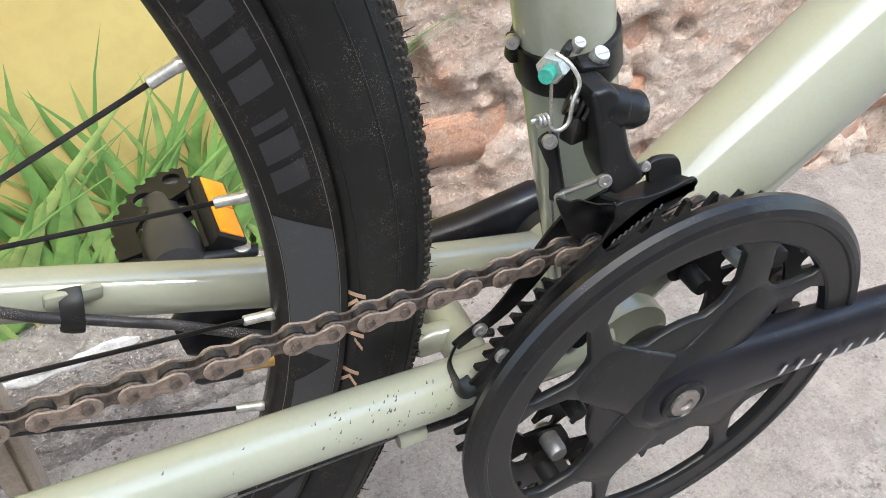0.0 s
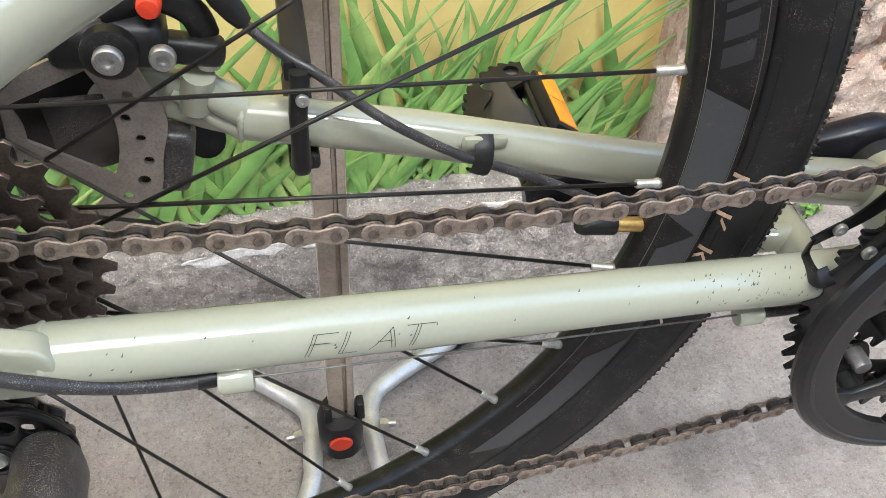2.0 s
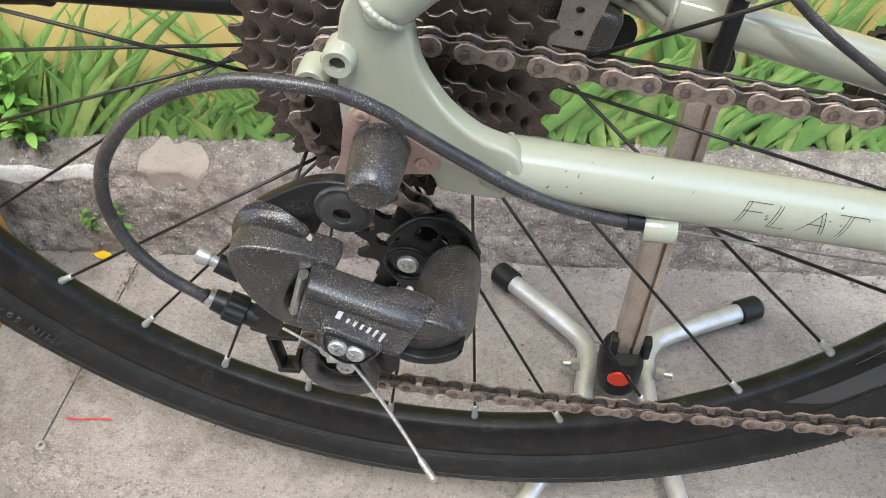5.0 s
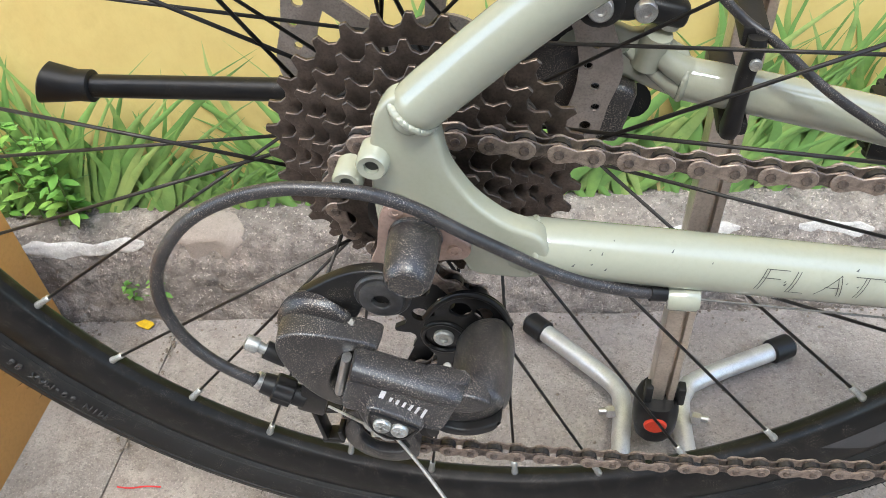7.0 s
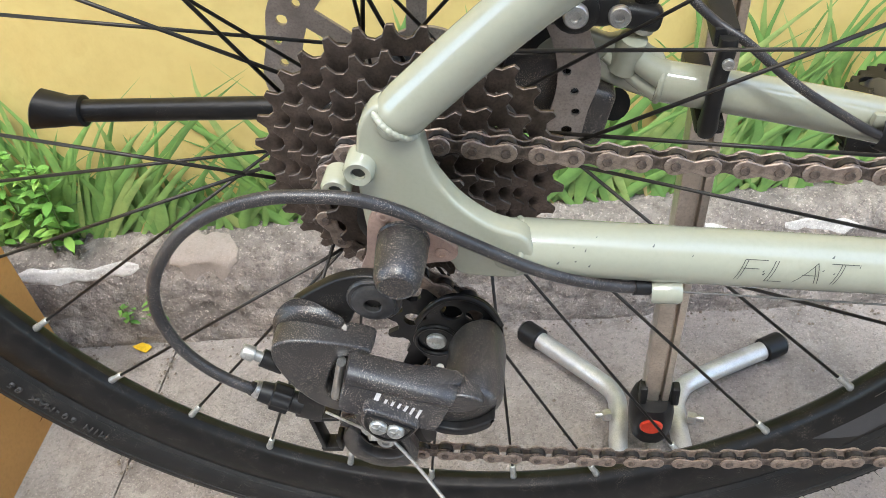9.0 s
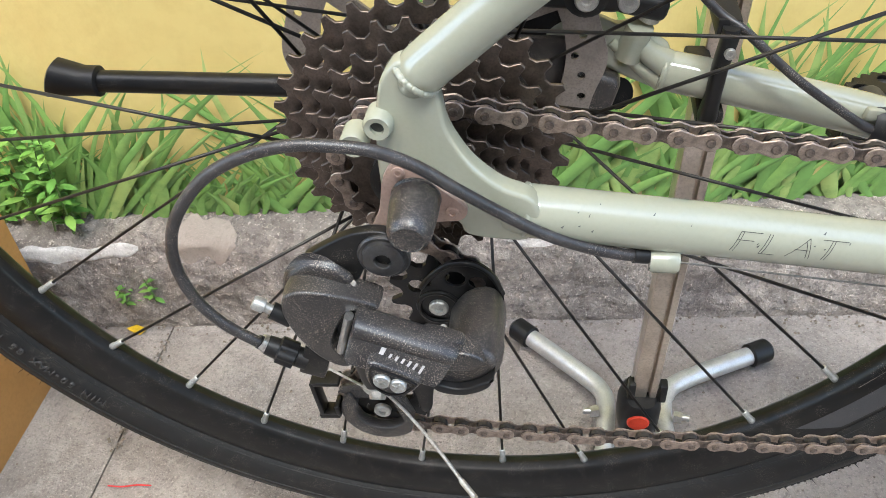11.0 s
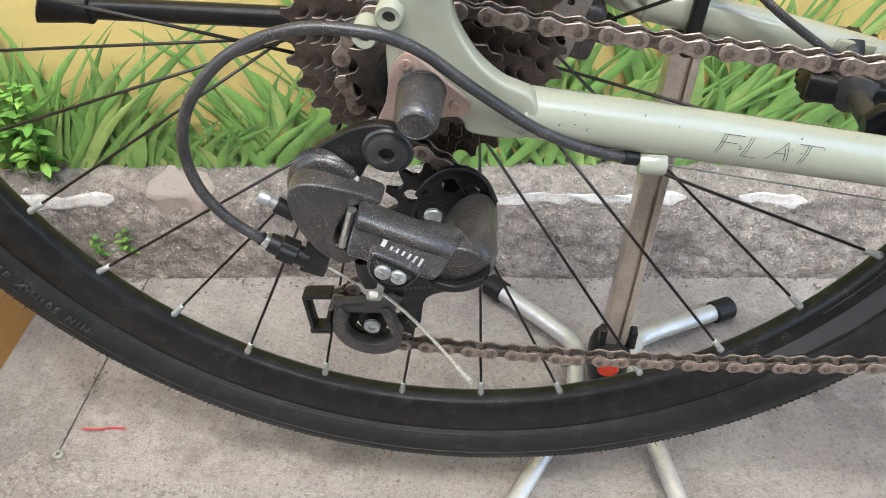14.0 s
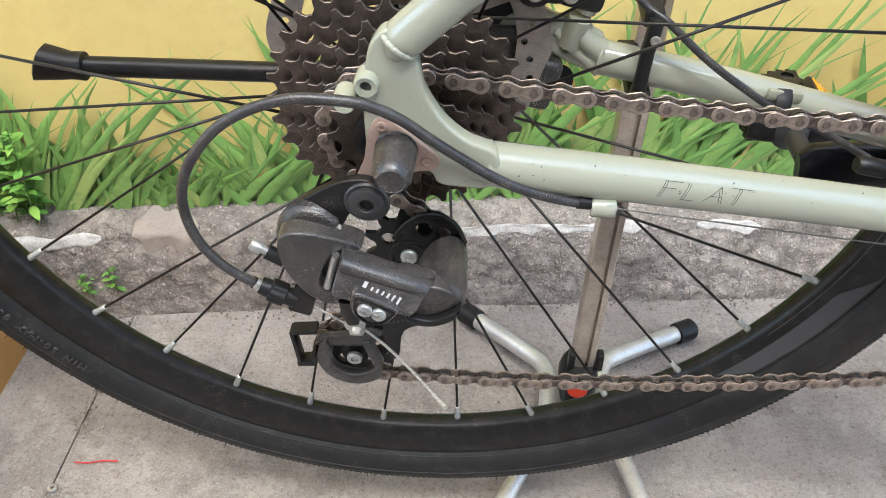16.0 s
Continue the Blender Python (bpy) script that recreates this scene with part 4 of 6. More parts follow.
for k, (n, y) in enumerate(COGS):
    bm = bmesh.new()
    ph = valley((AX, AZ), pitch_r(n)) if n == 16 else 0.31 * n
    holes = [disc((AX, AZ), 0.0165, 20)]
    if n >= 21:
        r_in, r_out = 0.0215, pitch_r(n) - 0.0115
        for i in range(6):
            t0 = math.pi / 3 * i + 0.2 * k
            mid, half = (r_in + r_out) / 2, 0.30
            holes.append([(AX + r_out * math.cos(t), AZ + r_out * math.sin(t)) for t in steps(t0, t0 + 2 * half, 6)] + [(AX + r_in * math.cos(t), AZ + r_in * math.sin(t)) for t in steps(t0 + 2 * half, t0, 4)])
    plate(bm, toothed(n, (AX, AZ), ph, 0.0019, None, 0.0040, (-0.135, 0.085)), holes, y - 0.0009, y + 0.0009)
    bmesh.ops.bevel(bm, geom=[e for e in bm.edges if e.calc_face_angle(0) > 1.0], offset=0.0003, segments=1, profile=0.5, affect='EDGES')
    sub("sprocket", bm, SPROCKET, cassette, angle=30)


def link_plate(bm, y0, y1, r=0.0044, waist=0.0026):
    """A figure-eight plate between pins at 0 and 1 pitch."""
    p = 0.0127
    pts = []
    for k in range(9):
        a = radians(60 + 240 * k / 8)
        pts.append((r * math.cos(a), r * math.sin(a)))
    pts.append((p / 2, -waist))
    for k in range(9):
        a = radians(-120 + 240 * k / 8)
        pts.append((p + r * math.cos(a), r * math.sin(a)))
    pts.append((p / 2, waist))
    plate(bm, pts, [], y0, y1)


def piece_mesh(name, bm, material):
    bmesh.ops.recalc_face_normals(bm, faces=bm.faces)
    for f in bm.faces:
        f.smooth = len(f.verts) == 4 and abs(f.normal.y) < 0.5
    for e in bm.edges:
        e.smooth = e.calc_face_angle(0) < 0.6
    me = bpy.data.meshes.new(name)
    bm.to_mesh(me)
    bm.free()
    me.materials.append(material)
    return me


def plate_mesh(name, material):
    bm = bmesh.new()
    link_plate(bm, -0.0005, 0.0005)
    bmesh.ops.bevel(bm, geom=[e for e in bm.edges if e.calc_face_angle(0) > 1.0], offset=0.0003, segments=1, affect='EDGES')
    return piece_mesh(name, bm, material)


outer_me, inner_me = plate_mesh("outer_plate", CHAIN_OUTER), plate_mesh("inner_plate", CHAIN_INNER)
bm = bmesh.new()
lathe(bm, [(0.0011, -0.0047), (0.0019, -0.0044), (0.0019, 0.0044), (0.0011, 0.0047)], (0, 0, 0), 'y', 10)
pin_me = piece_mesh("pin", bm, CHAIN_INNER)
bm = bmesh.new()
for p in pins:
    lathe(bm, [(0.0047, -0.0013), (0.0047, 0.0013)], p, 'y', 10)
chain = bpart("chain", bm, ROLLER, label="rusty brown roller chain")
for i in range(LINKS):
    p, q = pins[i], pins[(i + 1) % LINKS]
    d = (q - p)
    xx = d.normalized()
    zz = xx.cross(V(0, 1, 0)).normalized()
    yy = zz.cross(xx)
    m = Matrix(((xx.x, yy.x, zz.x, p.x), (xx.y, yy.y, zz.y, p.y), (xx.z, yy.z, zz.z, p.z), (0, 0, 0, 1)))
    for side in (-1, 1):
        off = Matrix.Translation((0, side * (0.0019 if i % 2 else 0.00315), 0))
        shared("inner_plate" if i % 2 else "outer_plate", inner_me if i % 2 else outer_me, chain, BIKE @ m @ off)
    shared("pin", pin_me, chain, BIKE @ m)

# ---- crankset ----
def arc(c, r, a0, a1, n):
    return [(c[0] + r * math.cos(radians(a)), c[1] + r * math.sin(radians(a))) for a in steps(a0, a1, n)]


BB = (BX, BZ)
bm = bmesh.new()
windows = []
for i in range(4):
    a = 101 + 88 * i
    windows.append(arc(BB, 0.0745, a + 20, a - 20, 8) + arc(BB, 0.0690, a - 25, a - 25, 1)[:1] + arc(BB, 0.056, a - 29, a - 29, 1)[:1] + arc(BB, 0.046, a - 27, a - 27, 1)[:1] + arc(BB, 0.040, a - 19, a + 19, 5) + arc(BB, 0.046, a + 27, a + 27, 1)[:1] + arc(BB, 0.056, a + 29, a + 29, 1)[:1] + arc(BB, 0.0690, a + 25, a + 25, 1)[:1])
    a += 45
    windows.append(arc(BB, 0.0765, a + 12, a - 12, 6) + arc(BB, 0.0745, a - 14, a - 14, 1)[:1] + arc(BB, 0.0715, a - 14, a - 14, 1)[:1] + arc(BB, 0.0590, a - 6, a - 6, 1)[:1] + arc(BB, 0.0575, a - 3, a + 3, 2) + arc(BB, 0.0590, a + 6, a + 6, 1)[:1] + arc(BB, 0.0715, a + 14, a + 14, 1)[:1] + arc(BB, 0.0745, a + 14, a + 14, 1)[:1])
plate(bm, disc(BB, 0.0920, 90), windows, -0.0560, -0.0520)
bmesh.ops.bevel(bm, geom=[e for e in bm.edges if e.calc_face_angle(0) > 1.0 and (V(e.verts[0].co.x - BX, 0, e.verts[0].co.z - BZ).length < 0.09)], offset=0.0012, segments=2, profile=0.5, affect='EDGES')
guard = bpart("chain_guard", bm, GUARD, label="black chainring guard with broad openings and satin ribs", angle=35)
bm = bmesh.new()
lathe(bm, [(0.0748, -0.0561), (0.0760, -0.0570), (0.0800, -0.0574), (0.0855, -0.0577), (0.0862, -0.0586), (0.0880, -0.0588), (0.0905, -0.0580), (0.0928, -0.0560), (0.0938, -0.0535), (0.0930, -0.0505), (0.0748, -0.0520)], (BX, 0, BZ), 'y', 120, closed=True)
sub("guard_rim", bm, GUARD, guard, angle=18)
for i in range(4):
    bm = bmesh.new()
    secs = []
    t = radians(101 + 44 + 88 * i)
    d, w = V(math.cos(t), 0, math.sin(t)), V(-math.sin(t), 0, math.cos(t))
    for r, hw, hh, o in ((0.008, 0.0175, 0.0036, 0.0016), (0.022, 0.0165, 0.0034, 0.0014), (0.034, 0.0155, 0.0030, 0.0010), (0.046, 0.0145, 0.0026, 0.0004), (0.054, 0.0135, 0.0022, -0.0002), (0.057, 0.0115, 0.0010, -0.0006)):
        secs.append(superloop(V(BX, -0.0545 - o, BZ) + d * r, w, V(0, 1, 0), hw, hh, 28, 2.2))
    lofted(bm, secs)
    sub("spider_arm", bm, GUARD, guard, angle=60)
for n, y, pr in ((43, -0.0450, None), (38, -0.0365, None), (28, -0.0300, None)):
    bm = bmesh.new()
    r = pr or pitch_r(n)
    ph = valley(BB, r) if n == 38 else 0.05
    rin = r - 0.012
    lobed = [(BX + (rin - (0.011 if (k % 15) in (7, 8) else 0.007 if (k % 15) in (6, 9) else 0.0)) * math.cos(radians(145 - 45 + 6 * k)), BZ + (rin - (0.011 if (k % 15) in (7, 8) else 0.007 if (k % 15) in (6, 9) else 0.0)) * math.sin(radians(145 - 45 + 6 * k))) for k in range(60)]
    plate(bm, toothed(n, BB, ph, 0.0036, pr, 0.0040), [lobed], y - 0.001, y + 0.001)
    ring = bpart("chainring", bm, BLACK, angle=30)
    for i in range(4):
        bm = bmesh.new()
        t = radians(101 + 44 + 88 * i)
        lathe(bm, [(0.0042, -0.012), (0.0048, -0.010), (0.0048, 0.004), (0.003, 0.006)], (BX + (rin - 0.004) * math.cos(t), y, BZ + (rin - 0.004) * math.sin(t)), 'y', 12)
        sub("chainring_bolt", bm, STEEL if n == 38 else BLACK_MATT, ring)
bm = bmesh.new()
lathe(bm, [(0.010, -0.061), (0.022, -0.059), (0.026, -0.055), (0.026, -0.048), (0.016, -0.034)], (BX, 0, BZ), 'y', 28)
sub("spider_hub", bm, GUARD, guard)


def crank_arm(side, ang):
    """A tapered arm from the spindle; side -1 is the chain side."""
    d = V(math.cos(radians(ang)), 0, math.sin(radians(ang)))
    w = V(-d.z, 0, d.x)
    y = side * 0.0525 if side < 0 else 0.052
    c = V(BX, y, BZ)
    secs = []
    for r, hw, hh, o in ((-0.0185, 0.005, 0.004, 0), (-0.0170, 0.0105, 0.0075, 0), (-0.011, 0.0155, 0.0095, 0), (0.0, 0.0178, 0.0105, 0), (0.016, 0.0172, 0.0105, 0), (0.035, 0.0150, 0.010, 0.001), (0.08, 0.0132, 0.0088, 0.004), (0.13, 0.0122, 0.0078, 0.008), (0.160, 0.0135, 0.0075, 0.010), (0.176, 0.0135, 0.0075, 0.010), (0.184, 0.0085, 0.0055, 0.010)):
        secs.append(superloop(c + d * r + V(0, side * o * (1.0 if side < 0 else 1.6), 0.003 if side > 0 else 0), w, V(0, 1, 0), hw * (1.12 if side < 0 else 1.35), hh, 22, 3.0))
    bm = bmesh.new()
    lofted(bm, secs)
    return bpart("crank_arm", bm, CRANK, label="satin black crank arm", angle=50), c, d, w


arm, c, d, w = crank_arm(-1, 1.0)
bm = bmesh.new()
lathe(bm, [(0.0105, -0.0098), (0.0105, -0.0112), (0.0092, -0.0118), (0.0088, -0.0110), (0.0052, -0.0108)], c, 'y', 28)
sub("bolt_washer", bm, GUARD, arm)
bm = bmesh.new()
hexbolt(bm, c + V(0, -0.0105, 0), 0.0068, 0.0022, (0, -1, 0), 24)
sub("crank_bolt", bm, ROTOR, arm, "bright steel hex-socket crank bolt")
bm = bmesh.new()
for k in range(8):
    p = c + d * (0.050 + k * 0.0085) + V(0, -0.0111 + 0.0012 + 0.0 * k, 0)
    lean = w * 0.008 + d * 0.003
    o = V(0, -0.0025 - 0.00055 * k, 0)
    q = [p + o - lean * 0.35 - w * 0.004, p + o - lean * 0.35 + d * 0.0022 - w * 0.004, p + o + lean * 0.35 + d * 0.0022 - w * 0.004, p + o + lean * 0.35 - w * 0.004]
    bm.faces.new([bm.verts.new(v) for v in q])
sub("print", bm, PRINT, arm, "silver printed bars")
SET = Matrix.Translation((BX + 0.0025, -0.0590, BZ + 0.0005)) @ Matrix.Rotation(radians(-2.0), 4, 'X') @ Matrix.Diagonal((1.040, 1, 1.040, 1)) @ Matrix.Translation((-BX, 0.050, -BZ))
for top in (guard, arm):
    for ob in (top, *top.children):
        ob.data.transform(BIKE @ SET @ BIKE.inverted())
crank_arm(1, 188.5)
bm = bmesh.new()
lathe(bm, [(0.012, 0.030), (0.017, 0.032), (0.019, 0.040), (0.019, 0.052), (0.014, 0.056)], (BX, 0, BZ), 'y', 24)
bpart("bearing_cup", bm, BLACK_MATT, label="black bottom bracket cup")
# left pedal
PEDAL_POSE = Matrix.Translation((-0.0146, 0.0296, -0.0500)) @ Matrix.Scale(1.086, 4)


def pedal_part(name, bm, material, label="", angle=40):
    bm.transform(PEDAL_POSE)
    return sub(name, bm, material, pedal, label, angle)


PX, PZ = 0.2620, 0.3440
bm = bmesh.new()
lathe(bm, [(0.006, 0.050), (0.0065, 0.074), (0.0135, 0.079), (0.0150, 0.090), (0.0140, 0.102), (0.0105, 0.114), (0.0095, 0.128), (0.007, 0.138), (0.004, 0.141)], (PX, 0, PZ), 'y', 26)
bm.transform(PEDAL_POSE)
pedal = bpart("pedal", bm, PEDAL, label="black platform pedal with serrated edges and amber reflector")
edge = spline([(x, y, 0) for x, y in ((0.2365, 0.088), (0.2362, 0.106), (0.2405, 0.122), (0.2500, 0.136), (0.2620, 0.1455), (0.2745, 0.1480))], 8)
rim_pts = []
for i, p in enumerate(edge):
    g = 0.0018 if i % 4 < 2 else 0.0
    rim_pts.append((p.x + g, p.y - g))
for z0 in (0.3510, 0.3330):
    bm = bmesh.new()
    plate(bm, rim_pts + [(0.2790, 0.1470), (0.2790, 0.1290), (0.2690, 0.1230), (0.2560, 0.1180), (0.2480, 0.1060), (0.2480, 0.0880)], [disc((0.2560, 0.1270), 0.0058, 16), disc((0.2715, 0.1390), 0.0046, 14)], -0.0015, 0.0015)
    bm.transform(Matrix(((1, 0, 0, 0), (0, 0, 1, 0), (0, 1, 0, z0), (0, 0, 0, 1))))
    pedal_part("cage_plate", bm, BLACK, "serrated black cage plate with round holes", 30)
bm = bmesh.new()
lofted(bm, [superloop(V(x, y, z), V(0, 0, 1), V(0.3, 1, 0), h, w, 16, 2.6) for x, y, z, h, w in ((0.2370, 0.088, 0.342, 0.009, 0.0045), (0.2480, 0.083, 0.343, 0.0085, 0.0050), (0.2600, 0.081, 0.343, 0.0080, 0.0050), (0.2790, 0.081, 0.342, 0.0060, 0.0045), (0.2950, 0.0815, 0.341, 0.0040, 0.0045), (0.3010, 0.082, 0.341, 0.0020, 0.0035))])
pedal_part("cage_bridge", bm, BLACK_MATT)
bm = bmesh.new()
lofted(bm, [superloop(V(x, y, 0.342), V(0, 0, 1), V(0, 1, 0), h, 0.004, 16, 2.6) for x, y, h in ((0.262, 0.1405, 0.008), (0.272, 0.1410, 0.009), (0.282, 0.1370, 0.009), (0.285, 0.1330, 0.007))])
pedal_part("cage_bridge", bm, BLACK_MATT)
bm = bmesh.new()
block(bm, (0.003, 0.056, 0.020), pose(0.2800, 0.110, 0.342, 0, -18, 0), 0.0008)
pedal_part("cage_side", bm, BLACK)
face = pose(0.2868, 0.1075, 0.3470, 0, -55, 0)
bm = bmesh.new()
block(bm, (0.012, 0.052, 0.0175), face, 0.0020)
pedal_part("reflector_housing", bm, BLACK_MATT)
for k in (-1, 1):
    bm = bmesh.new()
    block(bm, (0.0016, 0.0222, 0.0130), face @ pose(0.0061, k * 0.0116, 0), 0.0005)
    pedal_part("reflector", bm, AMBER, "amber reflector pane")
bm = bmesh.new()
hexbolt(bm, V(0.2935, 0.0815, 0.3450), 0.0042, 0.0014, (0, 0, 1), 18, False)
pedal_part("rivet", bm, STEEL)

# ---- front derailleur ----
def inset(loop, d):
    """A closed x-z loop moved inwards by d."""
    n = len(loop)
    area = sum(loop[i - 1][0] * loop[i][1] - loop[i][0] * loop[i - 1][1] for i in range(n))
    k = 1.0 if area > 0 else -1.0
    out = []
    for i in range(n):
        tx, tz = loop[(i + 1) % n][0] - loop[i - 1][0], loop[(i + 1) % n][1] - loop[i - 1][1]
        ln = math.hypot(tx, tz) or 1.0
        out.append((loop[i][0] - k * tz / ln * d, loop[i][1] + k * tx / ln * d))
    return out


def even(loop, n):
    """A closed loop smoothed and cut into n even steps."""
    pts = spline([(x, 0, z) for x, z in loop], 8, closed=True)
    run = [0.0]
    for p, q in zip(pts, pts[1:] + pts[:1]):
        run.append(run[-1] + (q - p).length)
    out, i = [], 0
    for k in range(n):
        want = run[-1] * k / n
        while run[i + 1] < want:
            i += 1
        f = (want - run[i]) / max(1e-9, run[i + 1] - run[i])
        p = pts[i].lerp(pts[(i + 1) % len(pts)], f)
        out.append((p.x, p.z))
    return out


def shell(bm, sections, n=56, round_front=0.003, round_back=0.0):
    """A cast body through (y, loop) sections that runs outwards, with a rounded front edge."""
    loops = [(y, even(lp, n)) for y, lp in sections]
    rings = []
    y0, first = loops[0]
    if round_back:
        rings += [(y0, inset(first, round_back)), (y0 - round_back * 0.35, inset(first, round_back * 0.3)), (y0 - round_back, first)]
    else:
        rings.append((y0, first))
    rings += loops[1:-1]
    y1, last = loops[-1]
    for k in (90, 65, 40, 20, 0):
        c, d = round_front * (1 - math.sin(radians(k))), round_front * (1 - math.cos(radians(90 - k)))
        rings.append((y1 + round_front - round_front * math.cos(radians(k)), inset(last, c)))
    lofted(bm, [[V(x, y, z) for x, z in lp] for y, lp in rings])
    return bm


def soft_plate(bm, pts, y0, y1, edge=0.0008, k=4, holes=()):
    """A sheet cut from a smooth outline, its edges broken."""
    out = spline([(x, 0, z) for x, z in pts], k, closed=True)
    plate(bm, [(p.x, p.z) for p in out], list(holes), y0, y1)
    bmesh.ops.bevel(bm, geom=[e for e in bm.edges if e.calc_face_angle(0) > 1.0], offset=edge, segments=2, profile=0.5, affect='EDGES')


FD_AT = Matrix.Translation((-AX + 0.001, -0.011, 0.011))
CAGE_AT = Matrix.Translation((-AX + 0.007, -0.001, 0.001))
bm = bmesh.new()
st = V(-LEAN, 0, 1).normalized()
cz = V(BX - LEAN * 0.136, 0, BZ + 0.136)
u = st.orthogonal().normalized()
w = st.cross(u)
prof = [(0.0177, -0.008), (0.0190, -0.008), (0.0194, -0.007), (0.0194, 0.007), (0.0190, 0.008), (0.0177, 0.008)]
tmp_rings = [[bm.verts.new(cz + st * h + (u * math.cos(a) + w * math.sin(a)) * r) for a in (2 * math.pi * j / 32 for j in range(32))] for r, h in prof]
for a, b in zip(tmp_rings, tmp_rings[1:] + tmp_rings[:1]):
    for j in range(32):
        bm.faces.new((a[j], a[(j + 1) % 32], b[(j + 1) % 32], b[j]))
block(bm, (0.005, 0.006, 0.010), Matrix.Translation(cz + V(-0.0195, 0.003, 0.002)), 0.0012)
fd = bpart("front_derailleur", bm, BLACK, label="black clamp-on front derailleur with silver bolts")
bm = bmesh.new()
hexbolt(bm, cz + V(-0.0215, 0.001, 0.006), 0.0026, 0.003, (-0.5, -0.8, 0.1), 16)
sub("clamp_bolt", bm, STEEL, fd)
BIKE = FD_AT
BIKE = WHEEL_AT
ARM = [(0.3940, 0.4920), (0.3970, 0.4940), (0.4010, 0.4940), (0.4050, 0.4900), (0.4080, 0.4780), (0.4110, 0.4690), (0.4160, 0.4620), (0.4180, 0.4570), (0.4130, 0.4540), (0.4070, 0.4530), (0.4020, 0.4610), (0.3990, 0.4680), (0.3980, 0.4770)]
bm = bmesh.new()   # body arm
shell(bm, [(-0.0340, ARM), (-0.0400, ARM), (-0.0462, ARM)], 56, 0.0022)
for v in bm.verts:   # the head lies further back than the foot
    v.co.y += 0.004 * max(0.0, min(1.0, (v.co.z - 0.470) / 0.02))
sub("body_arm", bm, BLACK_MATT, fd, "satin black derailleur body", 60)
bm = bmesh.new()
tube(bm, [(0.4010, -0.0360, 0.4850), (0.4075, -0.0380, 0.4830), (0.4080, -0.0380, 0.4828), (0.4120, -0.0385, 0.4820), (0.4150, -0.0385, 0.4818), (0.4162, -0.0385, 0.4816)], [0.0074, 0.0074, 0.0064, 0.0066, 0.0060, 0.0044], 22)
sub("pivot_cap", bm, BLACK, fd, "rounded black pivot cap")
bm = bmesh.new()
soft_plate(bm, [(0.3900, 0.4480), (0.3910, 0.4500), (0.3960, 0.4470), (0.4000, 0.4465), (0.4080, 0.4420), (0.4170, 0.4390), (0.4170, 0.4320), (0.4130, 0.4270), (0.4040, 0.4260), (0.3980, 0.4310), (0.3950, 0.4370)], -0.0376, -0.0362, 0.0004)
sub("front_plate", bm, BLACK, fd)
bm = bmesh.new()
soft_plate(bm, [(0.4060, 0.4510), (0.4130, 0.4520), (0.4200, 0.4510), (0.4290, 0.4520), (0.4370, 0.4540), (0.4400, 0.4510), (0.4370, 0.4470), (0.4330, 0.4440), (0.4230, 0.4390), (0.4150, 0.4340), (0.4060, 0.4310), (0.4030, 0.4350), (0.4070, 0.4440)], -0.0492, -0.0478, 0.0004)
sub("cage_wedge", bm, BLACK, fd)
bm = bmesh.new()
soft_plate(bm, [(0.4230, 0.4590), (0.4330, 0.4590), (0.4370, 0.4550), (0.4390, 0.4470), (0.4330, 0.4450), (0.4270, 0.4450)], -0.0420, -0.0390, 0.0008)
sub("cage_tab", bm, BLACK_MATT, fd)
bm = bmesh.new()   # folded top between the tab and the wedge
lofted(bm, [[V(x, -0.0395, z + 0.0010), V(x, -0.0395, z - 0.0004), V(x + 0.004, -0.0480, z + 0.0014), V(x + 0.004, -0.0480, z + 0.0028)] for x, z in ((0.4060, 0.4480), (0.4200, 0.4480), (0.4340, 0.4500))])
sub("cage_fold", bm, BLACK, fd)
BIKE = FD_AT
bm = bmesh.new()
for k in range(4):
    tube(bm, [(0.3905 + k * 0.0016, -0.0205 - k * 0.0012, 0.4745 - k * 0.0006), (0.3913 + k * 0.0016, -0.0211 - k * 0.0012, 0.4742 - k * 0.0006)], 0.0042, 14)
block(bm, (0.012, 0.006, 0.010), pose(0.3955, -0.0225, 0.4655, 0, 10, 20), 0.001)
sub("pivot_spring", bm, BLACK, fd, "dark coiled return spring")
for a, b in (((0.3888, -0.0155, 0.4575), (0.3920, -0.0215, 0.4365)),):
    bm = bmesh.new()
    tube(bm, [a, V(*a).lerp(V(*b), 0.5) + V(0.001, 0, 0), b], [0.0040, 0.0026, 0.0034], 12, flat=0.45, round_end=True)
    sub("link", bm, BLACK, fd)
bm = bmesh.new()
tube(bm, [(0.392, -0.0215, 0.4365), (0.4008, -0.0325, 0.4495)], 0.0012, 10)
sub("link_pin", bm, STEEL, fd)
for p, r in (((0.3882, -0.0175, 0.4578), 0.0027), ((0.3915, -0.0235, 0.4372), 0.0020), ((0.4004, -0.0345, 0.4502), 0.0025), ((0.4135, -0.0375, 0.4545), 0.0018)):
    bm = bmesh.new()
    hexbolt(bm, p, r, 0.0018, (-0.35, -0.9, 0.25), 16)
    sub("pivot_rivet", bm, STEEL, fd, "bright pivot rivet")
bm = bmesh.new()
hexbolt(bm, V(0.3900, -0.0125, 0.4840), 0.0052, 0.0058, (-0.75, -0.6, 0.05), 6, False)
sub("clamp_nut", bm, ZINC, fd, "silver cable clamp nut")
bm = bmesh.new()
block(bm, (0.007, 0.003, 0.009), pose(0.3925, -0.0125, 0.4865, 20, 0, 40), 0.001)
block(bm, (0.010, 0.006, 0.0016), pose(0.4005, -0.0170, 0.4845, 10, 8, 0), 0.0005)
sub("screw_bracket", bm, BLACK, fd)
